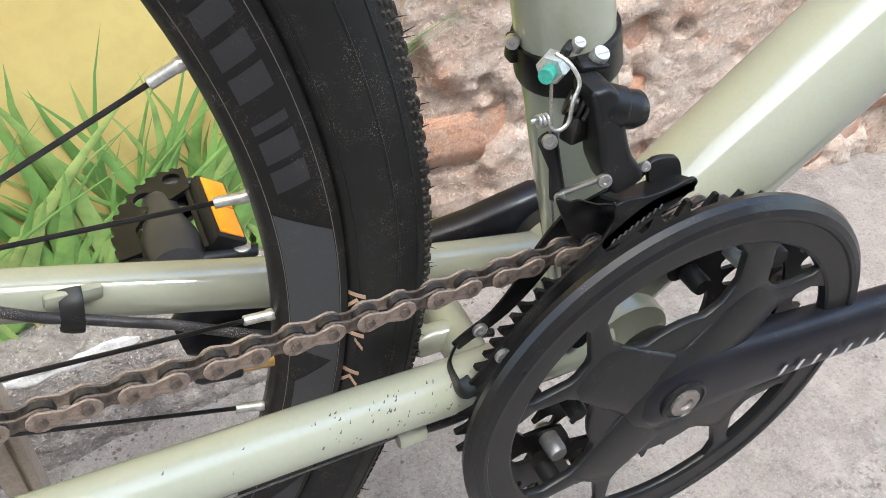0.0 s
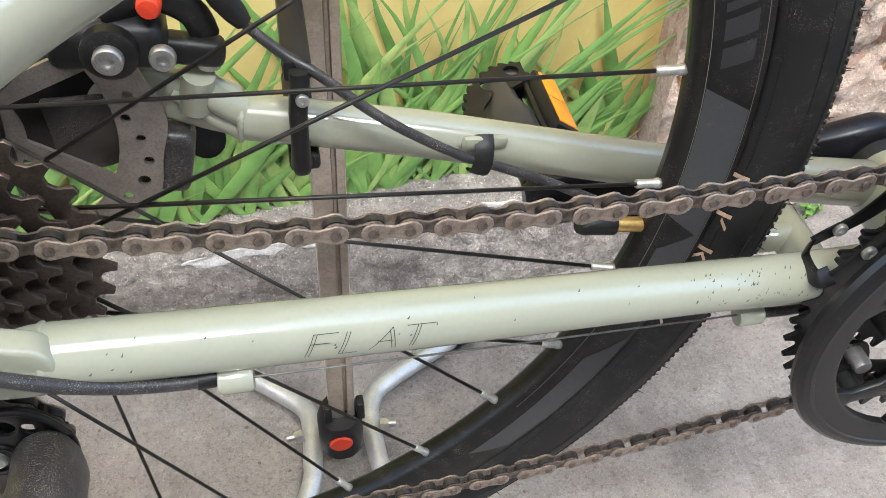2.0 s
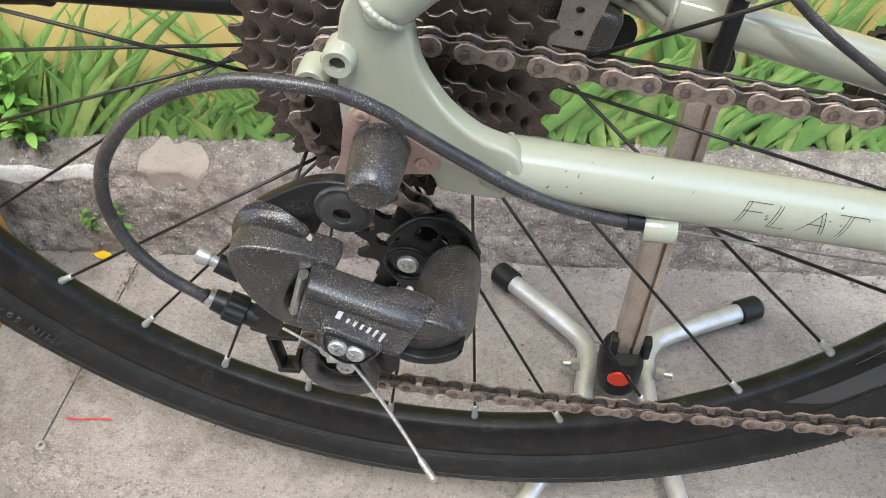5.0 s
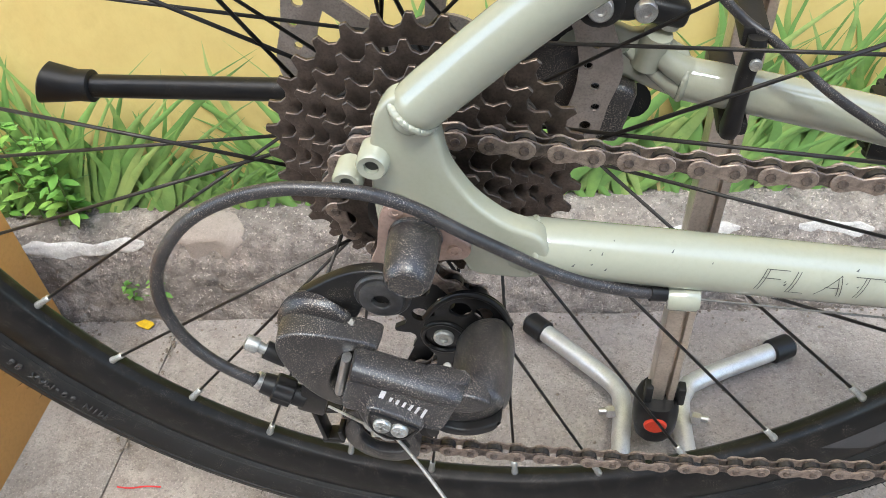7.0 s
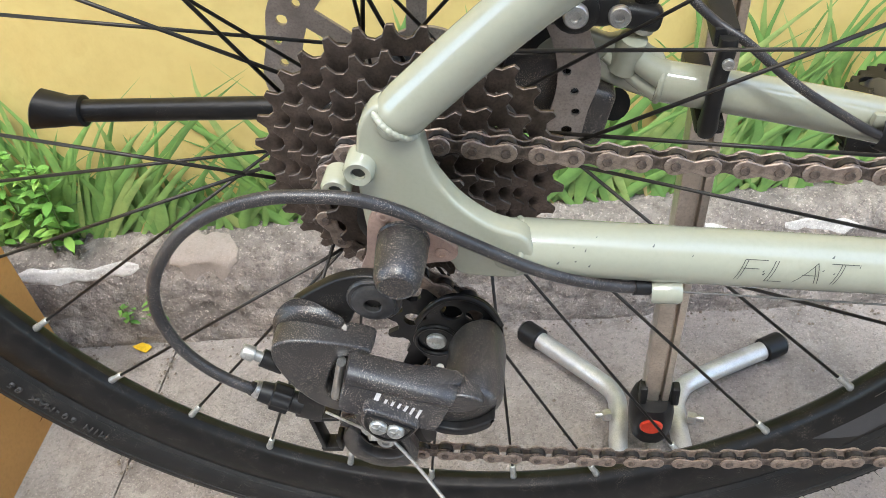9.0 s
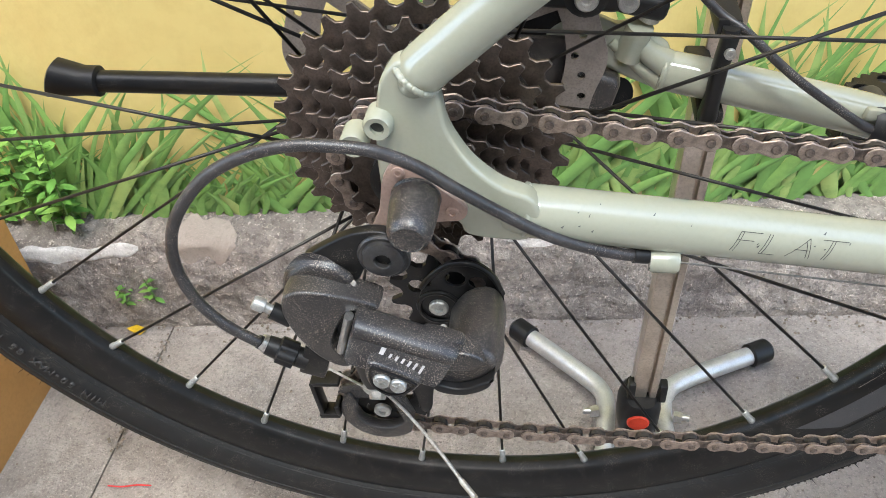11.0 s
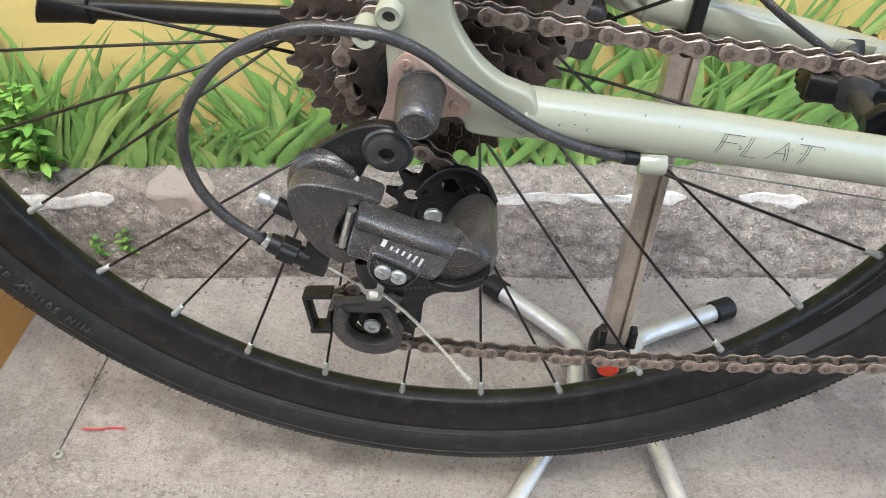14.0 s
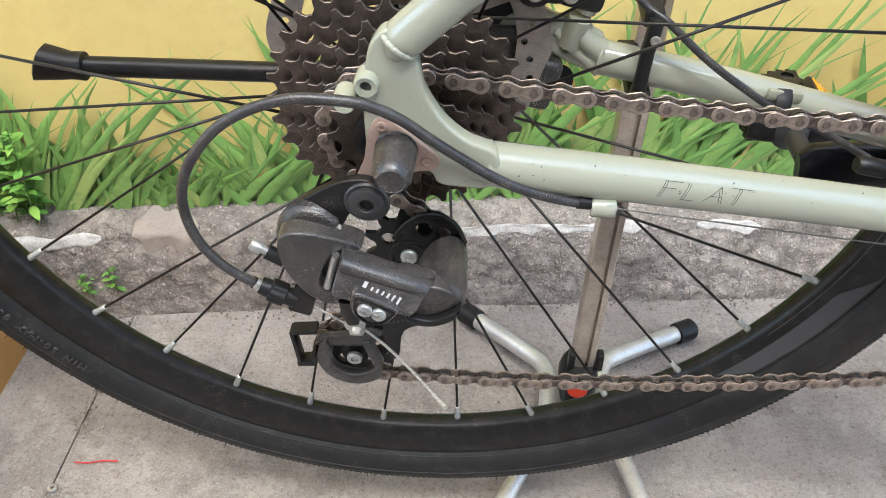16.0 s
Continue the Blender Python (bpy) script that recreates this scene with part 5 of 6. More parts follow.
for p, r in ((V(0.3962, -0.0130, 0.4885), 0.0023), (V(0.4030, -0.0160, 0.4850), 0.0030)):
    bm = bmesh.new()
    hexbolt(bm, p, r, 0.0036, (0.05, -0.5, 0.86), 16, False)
    block(bm, (r * 1.3, r * 0.28, 0.0008), Matrix.Translation(p + V(0.05, -0.5, 0.86).normalized() * 0.0036) @ V(0.05, -0.5, 0.86).to_track_quat("Z", "Y").to_matrix().to_4x4(), 0)
    sub("adjusting_screw", bm, ZINC, fd, "cross-head silver adjusting screw")
bm = bmesh.new()
tube(bm, [(0.3865, -0.0158, 0.4843), (0.3822, -0.0192, 0.4846)], 0.0025, 14)
sub("bolt_thread", bm, TEAL, fd, "teal thread-locked bolt end")


def strip(bm, line, half, y0, y1):
    """A flat strip of sheet that follows a line in the x-z plane."""
    pts = spline([(x, 0, z) for x, z in line], 4)
    m = len(pts)
    hs = half if isinstance(half, list) else [half] * len(line)
    left, right = [], []
    for i, p in enumerate(pts):
        d = (pts[min(i + 1, m - 1)] - pts[max(i - 1, 0)]).normalized()
        k = i / (m - 1) * (len(hs) - 1)
        h = hs[min(int(k), len(hs) - 2)] * (1 - (k - min(int(k), len(hs) - 2))) + hs[min(int(k), len(hs) - 2) + 1] * (k - min(int(k), len(hs) - 2))
        left.append((p.x - d.z * h, p.z + d.x * h))
        right.append((p.x + d.z * h, p.z - d.x * h))
    n = len(left)
    a = [[bm.verts.new((x, y, z)) for x, z in side] for y in (y0, y1) for side in (left, right)]
    for i in range(n - 1):
        bm.faces.new((a[0][i], a[0][i + 1], a[1][i + 1], a[1][i]))
        bm.faces.new((a[2][i], a[3][i], a[3][i + 1], a[2][i + 1]))
        bm.faces.new((a[0][i], a[2][i], a[2][i + 1], a[0][i + 1]))
        bm.faces.new((a[1][i], a[1][i + 1], a[3][i + 1], a[3][i]))
    bm.faces.new((a[0][0], a[1][0], a[3][0], a[2][0]))
    bm.faces.new((a[0][-1], a[2][-1], a[3][-1], a[1][-1]))


BIKE = CAGE_AT
bm = bmesh.new()
strip(bm, [(0.4320, 0.4490), (0.4152, 0.4455), (0.4028, 0.4373), (0.3935, 0.4288), (0.3839, 0.4202), (0.3741, 0.4096), (0.3642, 0.3969), (0.3538, 0.3816), (0.3494, 0.3770)], 0.0024, -0.0482, -0.0470)
sub("outer_cage_plate", bm, BLACK, fd)
bm = bmesh.new()
strip(bm, [(0.4250, 0.4445), (0.4116, 0.4350), (0.3970, 0.4265), (0.3865, 0.4130), (0.3780, 0.3990), (0.3686, 0.3885), (0.3571, 0.3815), (0.3513, 0.3775)], [0.003, 0.0045, 0.0075, 0.0065, 0.0048, 0.0036, 0.003, 0.0026], -0.0286, -0.0274)
sub("inner_cage_plate", bm, BLACK, fd)
bm = bmesh.new()
tube(bm, spline([(0.3500, -0.0474, 0.3775), (0.3465, -0.0460, 0.3740), (0.3455, -0.0420, 0.3730), (0.3465, -0.0330, 0.3740), (0.3515, -0.0280, 0.3775)], 6), 0.0042, 10, flat=0.14, up=(0.6, 0, 0.8))
sub("cage_tail", bm, BLACK, fd)
BIKE = CAGE_AT
bm = bmesh.new()
hexbolt(bm, V(0.3605, -0.0482, 0.3905), 0.0032, 0.002, (0, -1, 0), 14)
sub("cage_screw", bm, STEEL, fd)
bm = bmesh.new()
hexbolt(bm, V(0.3610, -0.0288, 0.3845), 0.0032, 0.002, (0, -1, 0), 14)
sub("cage_screw", bm, STEEL, fd)
bm = bmesh.new()
for k in range(9):
    p = V(0.4010 + k * 0.0022, -0.0484, 0.4335 + k * 0.0013)
    block(bm, (0.0007, 0.0003, 0.0022), pose(p.x, p.y, p.z, 0, 20, 0), 0)
sub("print", bm, DULL, fd, "faint grey printed bars")
bm = bmesh.new()
tube(bm, [(0.3875, -0.0150, 0.480), (0.3905, -0.0155, 0.45), (0.4035, -0.0160, 0.375), (0.408, -0.0165, 0.345)], 0.0006, 8)
bm.transform(FD_AT @ WHEEL_AT.inverted())
BIKE = WHEEL_AT
tube(bm, spline([(0.3750, -0.0380, 0.4860), (0.3770, -0.0380, 0.4862), (0.3800, -0.0385, 0.4850), (0.3840, -0.0390, 0.4812), (0.3880, -0.0390, 0.4830), (0.3890, -0.0385, 0.4900), (0.3910, -0.0375, 0.4960), (0.3890, -0.0340, 0.5010), (0.3860, -0.0300, 0.5030)], 6), 0.0007, 8)
for k in range(3):
    tube(bm, [(0.3772 + 0.0014 * k, -0.0385 + 0.0018 * math.cos(a), 0.4860 + 0.0018 * math.sin(a)) for a in (2 * math.pi * i / 12 for i in range(12))], 0.0005, 6, closed=True)
bpart("gear_wire", bm, WIRE, label="bare steel gear wire with a curled end")

# ---- rear derailleur ----
S = lambda c, u, w, ru, rw, p=2.6: superloop(V(*c), Vector(u).normalized(), Vector(w).normalized(), ru, rw, 22, p)
BIKE = WHEEL_AT
bm = bmesh.new()
soft_plate(bm, [(0.0010, 0.420), (0.0040, 0.436), (0.0100, 0.4435), (0.0165, 0.440), (0.0270, 0.4305), (0.0355, 0.4225), (0.0335, 0.4165), (0.0250, 0.4150), (0.0170, 0.4120), (0.0125, 0.4060), (0.0100, 0.3960), (0.0025, 0.3920), (-0.0050, 0.3970), (-0.0030, 0.4100)], -0.0795, -0.0765, 0.0005)
hanger = bpart("derailleur_hanger", bm, HANGER, label="copper-brown hanger plate screwed to the dropout")
for x, z in ((0.0100, 0.4385), (0.0300, 0.4205)):
    bm = bmesh.new()
    hexbolt(bm, V(x, -0.0795, z), 0.0027, 0.0009, (0, -1, 0), 14)
    sub("rivet", bm, HANGER, hanger)
bm = bmesh.new()
lathe(bm, [(r * 0.9, y) for r, y in ((0.006, -0.0795), (0.0106, -0.0800), (0.0110, -0.0812), (0.0104, -0.0818), (0.0104, -0.0832), (0.0108, -0.0838), (0.0107, -0.088), (0.0100, -0.0955), (0.0096, -0.0995), (0.0084, -0.1022), (0.0070, -0.1034), (0.0066, -0.1030), (0.002, -0.1029))], (0.0165, 0, 0.4285), 'y', 30)
bm.transform(Matrix.Translation((0.0165, -0.0795, 0.4285)) @ Matrix.Rotation(radians(7), 4, 'X') @ Matrix.Translation((-0.0165, 0.0795, -0.4285)))
bpart("axle_cap", bm, DUSTY, label="dusty black rubber cap over the axle nut")

bm = bmesh.new()   # mounting bracket
soft_plate(bm, [(0.0125, 0.4000), (0.0095, 0.4085), (0.0030, 0.4130), (-0.0060, 0.4125), (-0.0160, 0.4085), (-0.0305, 0.3985), (-0.0310, 0.3960), (-0.0230, 0.3930), (-0.0190, 0.3890), (-0.0185, 0.3830), (-0.0140, 0.3815), (-0.0095, 0.3870), (-0.0060, 0.3930), (0.0020, 0.3915), (0.0095, 0.3935)], -0.0855, -0.0800, 0.0010)
rd = bpart("rear_derailleur", bm, BLACK, label="dusty black rear derailleur with silver screws", angle=50)
bm = bmesh.new()
lathe(bm, [(0.0001, -0.0872), (0.0037, -0.0872), (0.0037, -0.0868)], (0.0024, 0, 0.4015), 'y', 6)
sub("bolt_socket", bm, BLACK, rd)
bm = bmesh.new()
lathe(bm, [(0.0108, -0.0850), (0.0110, -0.0866), (0.0102, -0.0874), (0.0094, -0.0872), (0.0088, -0.0872), (0.0085, -0.0890), (0.0074, -0.0898), (0.0037, -0.0897), (0.0034, -0.0894), (0.0034, -0.0870)], (0.0024, 0, 0.4015), 'y', 30)
sub("mounting_bolt", bm, BOLT_BLACK, rd, "black hex-socket mounting bolt")
# bracket knuckle: a barrel behind, a hooked lip and two tongues in front
B_BACK = [(-0.0435, 0.3760), (-0.0415, 0.3880), (-0.0350, 0.3975), (-0.0280, 0.4005), (-0.0200, 0.3970), (-0.0160, 0.3880), (-0.0165, 0.3780), (-0.0200, 0.3680), (-0.0260, 0.3600), (-0.0340, 0.3590), (-0.0410, 0.3660)]
B_MID = [(-0.0425, 0.3790), (-0.0400, 0.3895), (-0.0330, 0.3960), (-0.0250, 0.3975), (-0.0160, 0.3945), (-0.0115, 0.3895), (-0.0135, 0.3820), (-0.0190, 0.3720), (-0.0235, 0.3590), (-0.0310, 0.3560), (-0.0395, 0.3660)]
B_FRONT = [(-0.0395, 0.3780), (-0.0385, 0.3880), (-0.0330, 0.3920), (-0.0250, 0.3930), (-0.0120, 0.3915), (-0.0030, 0.3890), (-0.0005, 0.3865), (-0.0030, 0.3845), (-0.0120, 0.3835), (-0.0165, 0.3770), (-0.0195, 0.3690), (-0.0210, 0.3605), (-0.0180, 0.3565), (-0.0120, 0.3550), (-0.0110, 0.3515), (-0.0180, 0.3480), (-0.0270, 0.3530), (-0.0350, 0.3640)]
bm = bmesh.new()
shell(bm, [(-0.0835, B_BACK), (-0.0900, B_MID)], 56, 0.0035, 0.002)
sub("bracket_knuckle", bm, DUSTY, rd, "rounded dusty plastic knuckle", 60)
bm = bmesh.new()
shell(bm, [(-0.0890, inset(B_FRONT, -0.0004)), (-0.0945, inset(B_FRONT, -0.0006)), (-0.1010, B_FRONT)], 90, 0.0014)
for v in bm.verts:   # the upper tongue leans back and down
    k = max(0.0, min(1.0, (v.co.x + 0.034) / 0.030)) * max(0.0, min(1.0, (v.co.z - 0.366) / 0.010))
    v.co += V(0, 0.0055 * k, -0.0065 * k)
sub("knuckle_lip", bm, DUSTY, rd, "hooked dusty lip with two pivot tongues", 50)
bm = bmesh.new()   # recess of the lip, an inner wall made black for the shade inside
shell(bm, [(-0.0880, [(-0.0180, 0.3800), (-0.0120, 0.3850), (-0.0060, 0.3800), (-0.0080, 0.3660), (-0.0130, 0.3570), (-0.0200, 0.3600), (-0.0210, 0.3700)]), (-0.0950, [(-0.0180, 0.3800), (-0.0120, 0.3850), (-0.0060, 0.3800), (-0.0080, 0.3660), (-0.0130, 0.3570), (-0.0200, 0.3600), (-0.0210, 0.3700)])], 40, 0.002)
sub("pivot_block", bm, BLACK, rd)
bm = bmesh.new()   # bright bar added in the gap, standing for the light seen through it
tube(bm, [(-0.0170, -0.1020, 0.3610), (-0.0120, -0.0990, 0.3790)], 0.0032, 14, flat=0.6, up=(0, 1, 0))
sub("pivot_pin", bm, STEEL, rd, "bright steel bar added in the gap for the light seen through it")
# outer link: rounded shoulder on top, sloped face
LINK_SECTION = ((0.22, -0.0930), (0.06, -0.0945), (0.0, -0.0970), (-0.02, -0.1000), (0.0, -0.1032), (0.06, -0.1060), (0.14, -0.1076), (0.23, -0.1082), (0.30, -0.1080), (0.36, -0.1077), (0.50, -0.1092), (0.75, -0.1118), (0.94, -0.1132), (1.0, -0.1126), (1.03, -0.1100), (1.0, -0.0970))
bm = bmesh.new()
secs = []
for f in (0.0, 0.03, 0.10, 0.3, 0.55, 0.8, 0.95, 1.0):
    e = 0.0 if 0.02 < f < 0.98 else 0.0014
    top = V(-0.0090 + 0.0425 * f, 0, 0.3825 - 0.0158 * f - e)
    bot = V(-0.0130 + 0.0385 * f, 0, 0.3650 - 0.0120 * f + e)
    w = bot - top
    ring = []
    for g, y in LINK_SECTION:
        ring.append(top + w * g + V(0, y + e, 0))
    secs.append(ring)
lofted(bm, secs)
sub("outer_link", bm, DUSTY, rd, "ridged dusty outer link", 45)
bm = bmesh.new()   # flat ledge behind the ridge
soft_plate(bm, [(0.0190, -0.0945), (0.0320, -0.0930), (0.0352, -0.0950), (0.0342, -0.0990), (0.0270, -0.1010), (0.0180, -0.1010)], -0.0012, 0.0012, 0.0005)
bm.transform(Matrix(((1, 0, 0, 0), (0, 0, 1, 0), (-0.37, 1, 0, 0.3785), (0, 0, 0, 1))))
sub("link_ledge", bm, DUSTY, rd)
# the maker's mark as slanted bars
bm = bmesh.new()
def on_link(f, g):
    """A place just off the sloped face of the link."""
    top, bot = V(-0.0090 + 0.0425 * f, 0, 0.3825 - 0.0158 * f), V(-0.0130 + 0.0385 * f, 0, 0.3650 - 0.0120 * f)
    y = next(y0 + (y1 - y0) * (g - g0) / (g1 - g0) for (g0, y0), (g1, y1) in zip(LINK_SECTION[9:], LINK_SECTION[10:]) if g <= g1)
    return top.lerp(bot, g) + V(0, y - 0.00025, 0)


for k, (w, up, low) in enumerate(((0.075, 0.37, 0.62), (0.042, 0.46, 0.64), (0.042, 0.47, 0.65), (0.040, 0.48, 0.66), (0.046, 0.49, 0.67), (0.042, 0.50, 0.68), (0.046, 0.51, 0.78))):
    f = 0.300 + 0.066 * k + (0.028 if k else 0)
    bm.faces.new([bm.verts.new(on_link(a, g)) for a, g in ((f, low), (f + w * 0.62, low), (f + w * 0.62 + 0.02, up), (f + 0.02, up))])
sub("print", bm, PRINT, rd, "silver printed bars on the link")
# screw cover below
COVER = [(-0.0035, 0.3650), (-0.0010, 0.3695), (0.0090, 0.3655), (0.0180, 0.3600), (0.0180, 0.3565), (0.0120, 0.3500), (0.0040, 0.3490), (-0.0020, 0.3540), (-0.0040, 0.3600)]
bm = bmesh.new()
shell(bm, [(-0.1040, COVER), (-0.1155, COVER)], 48, 0.0016)
sub("screw_cover", bm, DUSTY, rd, angle=50)
bm = bmesh.new()
rim_loop = even(COVER, 40)
plate(bm, inset(rim_loop, 0.0016), [inset(rim_loop, 0.0024)], -0.1163, -0.1150)
sub("cover_bead", bm, BLACK, rd)
for x, z in ((0.0030, 0.3598), (0.0096, 0.3574)):
    bm = bmesh.new()
    hexbolt(bm, V(x, -0.1150, z), 0.0036, 0.0026, (0, -1, 0.12), 18, False)
    for turn in (30, 120):
        block(bm, (0.0050, 0.0006, 0.0009), pose(x, -0.1177, z + 0.0003, 0, turn, 0), 0)
    sub("limit_screw", bm, ZINC, rd, "bright cross-head limit screw")
# pulley knuckle
P_BACK = [(0.0240, 0.3400), (0.0270, 0.3500), (0.0330, 0.3575), (0.0415, 0.3605), (0.0475, 0.3560), (0.0500, 0.3440), (0.0485, 0.3270), (0.0440, 0.3180), (0.0360, 0.3160), (0.0280, 0.3240)]
P_MID = [(0.0230, 0.3440), (0.0280, 0.3560), (0.0340, 0.3610), (0.0420, 0.3635), (0.0482, 0.3600), (0.0508, 0.3500), (0.0490, 0.3370), (0.0440, 0.3290), (0.0360, 0.3270), (0.0270, 0.3320)]
P_FRONT = [(0.0220, 0.3465), (0.0290, 0.3590), (0.0330, 0.3635), (0.0400, 0.3630), (0.0460, 0.3605), (0.0490, 0.3560), (0.0470, 0.3500), (0.0420, 0.3450), (0.0350, 0.3415), (0.0260, 0.3410)]
bm = bmesh.new()
shell(bm, [(-0.0580, P_BACK), (-0.0720, P_BACK), (-0.0860, P_MID), (-0.1010, P_FRONT)], 56, 0.0042, 0.0015)
sub("pulley_knuckle", bm, DUSTY, rd, "rounded dusty plastic knuckle over the cage", 60)
bm = bmesh.new()   # raised step where the link meets the knuckle
shell(bm, [(-0.0960, [(0.0270, 0.3545), (0.0310, 0.3640), (0.0390, 0.3638), (0.0440, 0.3600), (0.0400, 0.3550), (0.0330, 0.3530)]), (-0.1035, [(0.0270, 0.3545), (0.0310, 0.3640), (0.0390, 0.3638), (0.0440, 0.3600), (0.0400, 0.3550), (0.0330, 0.3530)])], 36, 0.0014)
sub("knuckle_step", bm, DUSTY, rd)
bm = bmesh.new()
shell(bm, [(-0.0900, [(0.0210, 0.3450), (0.0330, 0.3425), (0.0440, 0.3480), (0.0480, 0.3520), (0.0450, 0.3440), (0.0350, 0.3385), (0.0240, 0.3395)]), (-0.1045, [(0.0210, 0.3450), (0.0330, 0.3425), (0.0440, 0.3480), (0.0480, 0.3520), (0.0450, 0.3440), (0.0350, 0.3385), (0.0240, 0.3395)])], 40, 0.0012)
sub("knuckle_foot", bm, BLACK_MATT, rd)
# cage plates
bm = bmesh.new()
soft_plate(bm, [(0.0085, 0.3440), (0.0110, 0.3550), (0.0170, 0.3655), (0.0250, 0.3725), (0.0350, 0.3730), (0.0435, 0.3670), (0.0485, 0.3550), (0.0480, 0.3380), (0.0410, 0.3220), (0.0330, 0.3080), (0.0290, 0.2940), (0.0140, 0.2850), (0.0105, 0.2640), (0.0050, 0.2620), (0.0020, 0.2780), (-0.0040, 0.2900), (0.0080, 0.3020), (0.0120, 0.3160), (0.0140, 0.3280), (0.0105, 0.3340)], -0.0570, -0.0552, 0.0004, 4,
           [disc((0.0265, 0.3620), 0.0048, 14), disc((0.0365, 0.3600), 0.0040, 14), disc((0.0135, 0.3585), 0.0016, 10)])
sub("outer_cage_plate", bm, BLACK, rd, angle=30)
bm = bmesh.new()   # raised lip of the upper cage
tube(bm, spline([(0.0105, -0.0575, 0.3560), (0.0165, -0.0580, 0.3655), (0.0250, -0.0580, 0.3722), (0.0350, -0.0580, 0.3727), (0.0430, -0.0580, 0.3668), (0.0482, -0.0575, 0.3550)], 6), 0.0014, 10)
tube(bm, [(PU[0] + 0.0095 * math.cos(t), -0.0575, PU[1] + 0.0095 * math.sin(t)) for t in (2 * math.pi * i / 40 for i in range(40))], 0.0011, 8, closed=True)
sub("cage_lip", bm, BLACK, rd)
bm = bmesh.new()   # lower outer guard
gc = (-0.0170, 0.2620)
plate(bm, arc(gc, 0.0218, 135, 318, 24) + [(0.0010, 0.2580), (-0.0055, 0.2780)] + [(-0.0110, 0.2770), (-0.0045, 0.2560)] + arc(gc, 0.0135, 318, 150, 20), [], -0.0610, -0.0545)
bmesh.ops.bevel(bm, geom=[e for e in bm.edges if e.calc_face_angle(0) > 0.9], offset=0.0008, segments=2, profile=0.5, affect='EDGES')
plate(bm, [(-0.0385, 0.2760), (-0.0360, 0.2810), (-0.0050, 0.2880), (0.0020, 0.2860), (-0.0040, 0.2740), (-0.0300, 0.2720)], [], -0.0592, -0.0575)
sub("pulley_guard", bm, DUSTY, rd, "black guard plate over the lower jockey wheel", 50)
bm = bmesh.new()
for k in range(5):
    block(bm, (0.0016, 0.0003, 0.0020), pose(-0.0310 + 0.0026 * k, -0.0594, 0.2772 + 0.0004 * k, 0, -12, 0), 0)
sub("guard_print", bm, EMBOSS, rd, "faint grey stamped bars")
bm = bmesh.new()
for k in range(6):
    block(bm, (0.0014, 0.0003, 0.0017), pose(0.0030 + 0.0026 * k, -0.0571, 0.2912 + 0.0006 * k, 0, -14, 0), 0)
sub("cage_print", bm, EMBOSS, rd, "faint grey stamped bars")
bm = bmesh.new()
plate(bm, [(PU[0] + 0.006 * math.cos(radians(a)), PU[1] + 0.006 * math.sin(radians(a))) for a in range(0, 180, 20)] + [(PL[0] + 0.007 * math.cos(radians(a)), PL[1] + 0.007 * math.sin(radians(a))) for a in range(180, 361, 20)], [], -0.0420, -0.0405)
sub("inner_cage_plate", bm, BLACK, rd)
bm = bmesh.new()   # chain keeper, a bent strip
for (x, z), sz in (((-0.0440, 0.2852), (0.0150, 0.0026)), ((-0.0450, 0.2585), (0.0115, 0.0036)), ((-0.0502, 0.2715), (0.0026, 0.0270)), ((-0.0400, 0.2630), (0.0026, 0.0080))):
    block(bm, (sz[0], 0.0090, sz[1]), pose(x, -0.0585, z, 0, -6, 0), 0.0006)
sub("chain_keeper", bm, BLACK, rd, "square bent chain keeper")
for c in (PU, PL):
    bm = bmesh.new()
    holes = [disc((c[0] + 0.0125 * math.cos(t), c[1] + 0.0125 * math.sin(t)), 0.0043, 12) for t in (2 * math.pi * i / 5 + 0.3 for i in range(5))]
    plate(bm, toothed(11, c, valley(c, pitch_r(11)), 0.003), holes, -0.0485, -0.0455)
    sub("jockey_wheel", bm, BLACK_MATT, rd, "black eleven-tooth jockey wheel", 30)
    bm = bmesh.new()
    lathe(bm, [(0.0085, -0.0535), (0.0085, -0.0480)], (c[0], 0, c[1]), 'y', 20)
    sub("pulley_hub", bm, BLACK, rd)
    bm = bmesh.new()
    hexbolt(bm, V(c[0], -0.0565, c[1]), 0.0047, 0.0026, (0, -1, 0), 18)
    sub("pulley_bolt", bm, ZINC, rd)
for x, y, z in ((0.0250, -0.0885, 0.3632), (0.0310, -0.0885, 0.3590), (-0.0120, -0.0880, 0.3862), (-0.0058, -0.0880, 0.3806)):
    bm = bmesh.new()
    hexbolt(bm, V(x, y, z), 0.0018, 0.0016, (0.1, -0.5, 0.85), 14, False)
    tube(bm, [(x, y + 0.003, z - 0.006), (x, y, z)], 0.0011, 8)
    sub("small_screw", bm, DULL, rd)
bm = bmesh.new()
hexbolt(bm, V(-0.0055, -0.0950, 0.3290), 0.0040, 0.0060, (0.05, -0.75, -0.55), 6, False)
lathe(bm, [(0.0056, -0.0990), (0.0056, -0.0955)], (-0.0060, 0, 0.3320), 'y', 16)
sub("cable_pinch_bolt", bm, ZINC, rd, "bright cable pinch bolt")
bm = bmesh.new()
lofted(bm, [superloop(V(*c), V(1, 0, 0.2), V(0, 1, 0), ru, rw, 16, 3.0) for c, ru, rw in (((-0.006, -0.0960, 0.3500), 0.0075, 0.006), ((-0.007, -0.0950, 0.3400), 0.0060, 0.0055), ((-0.0065, -0.0945, 0.3320), 0.0045, 0.005))])
sub("cable_arm", bm, BLACK, rd)
bm = bmesh.new()
tube(bm, [(-0.0380, -0.0965, 0.3720), (-0.0460, -0.0965, 0.3770)], 0.0038, 14)
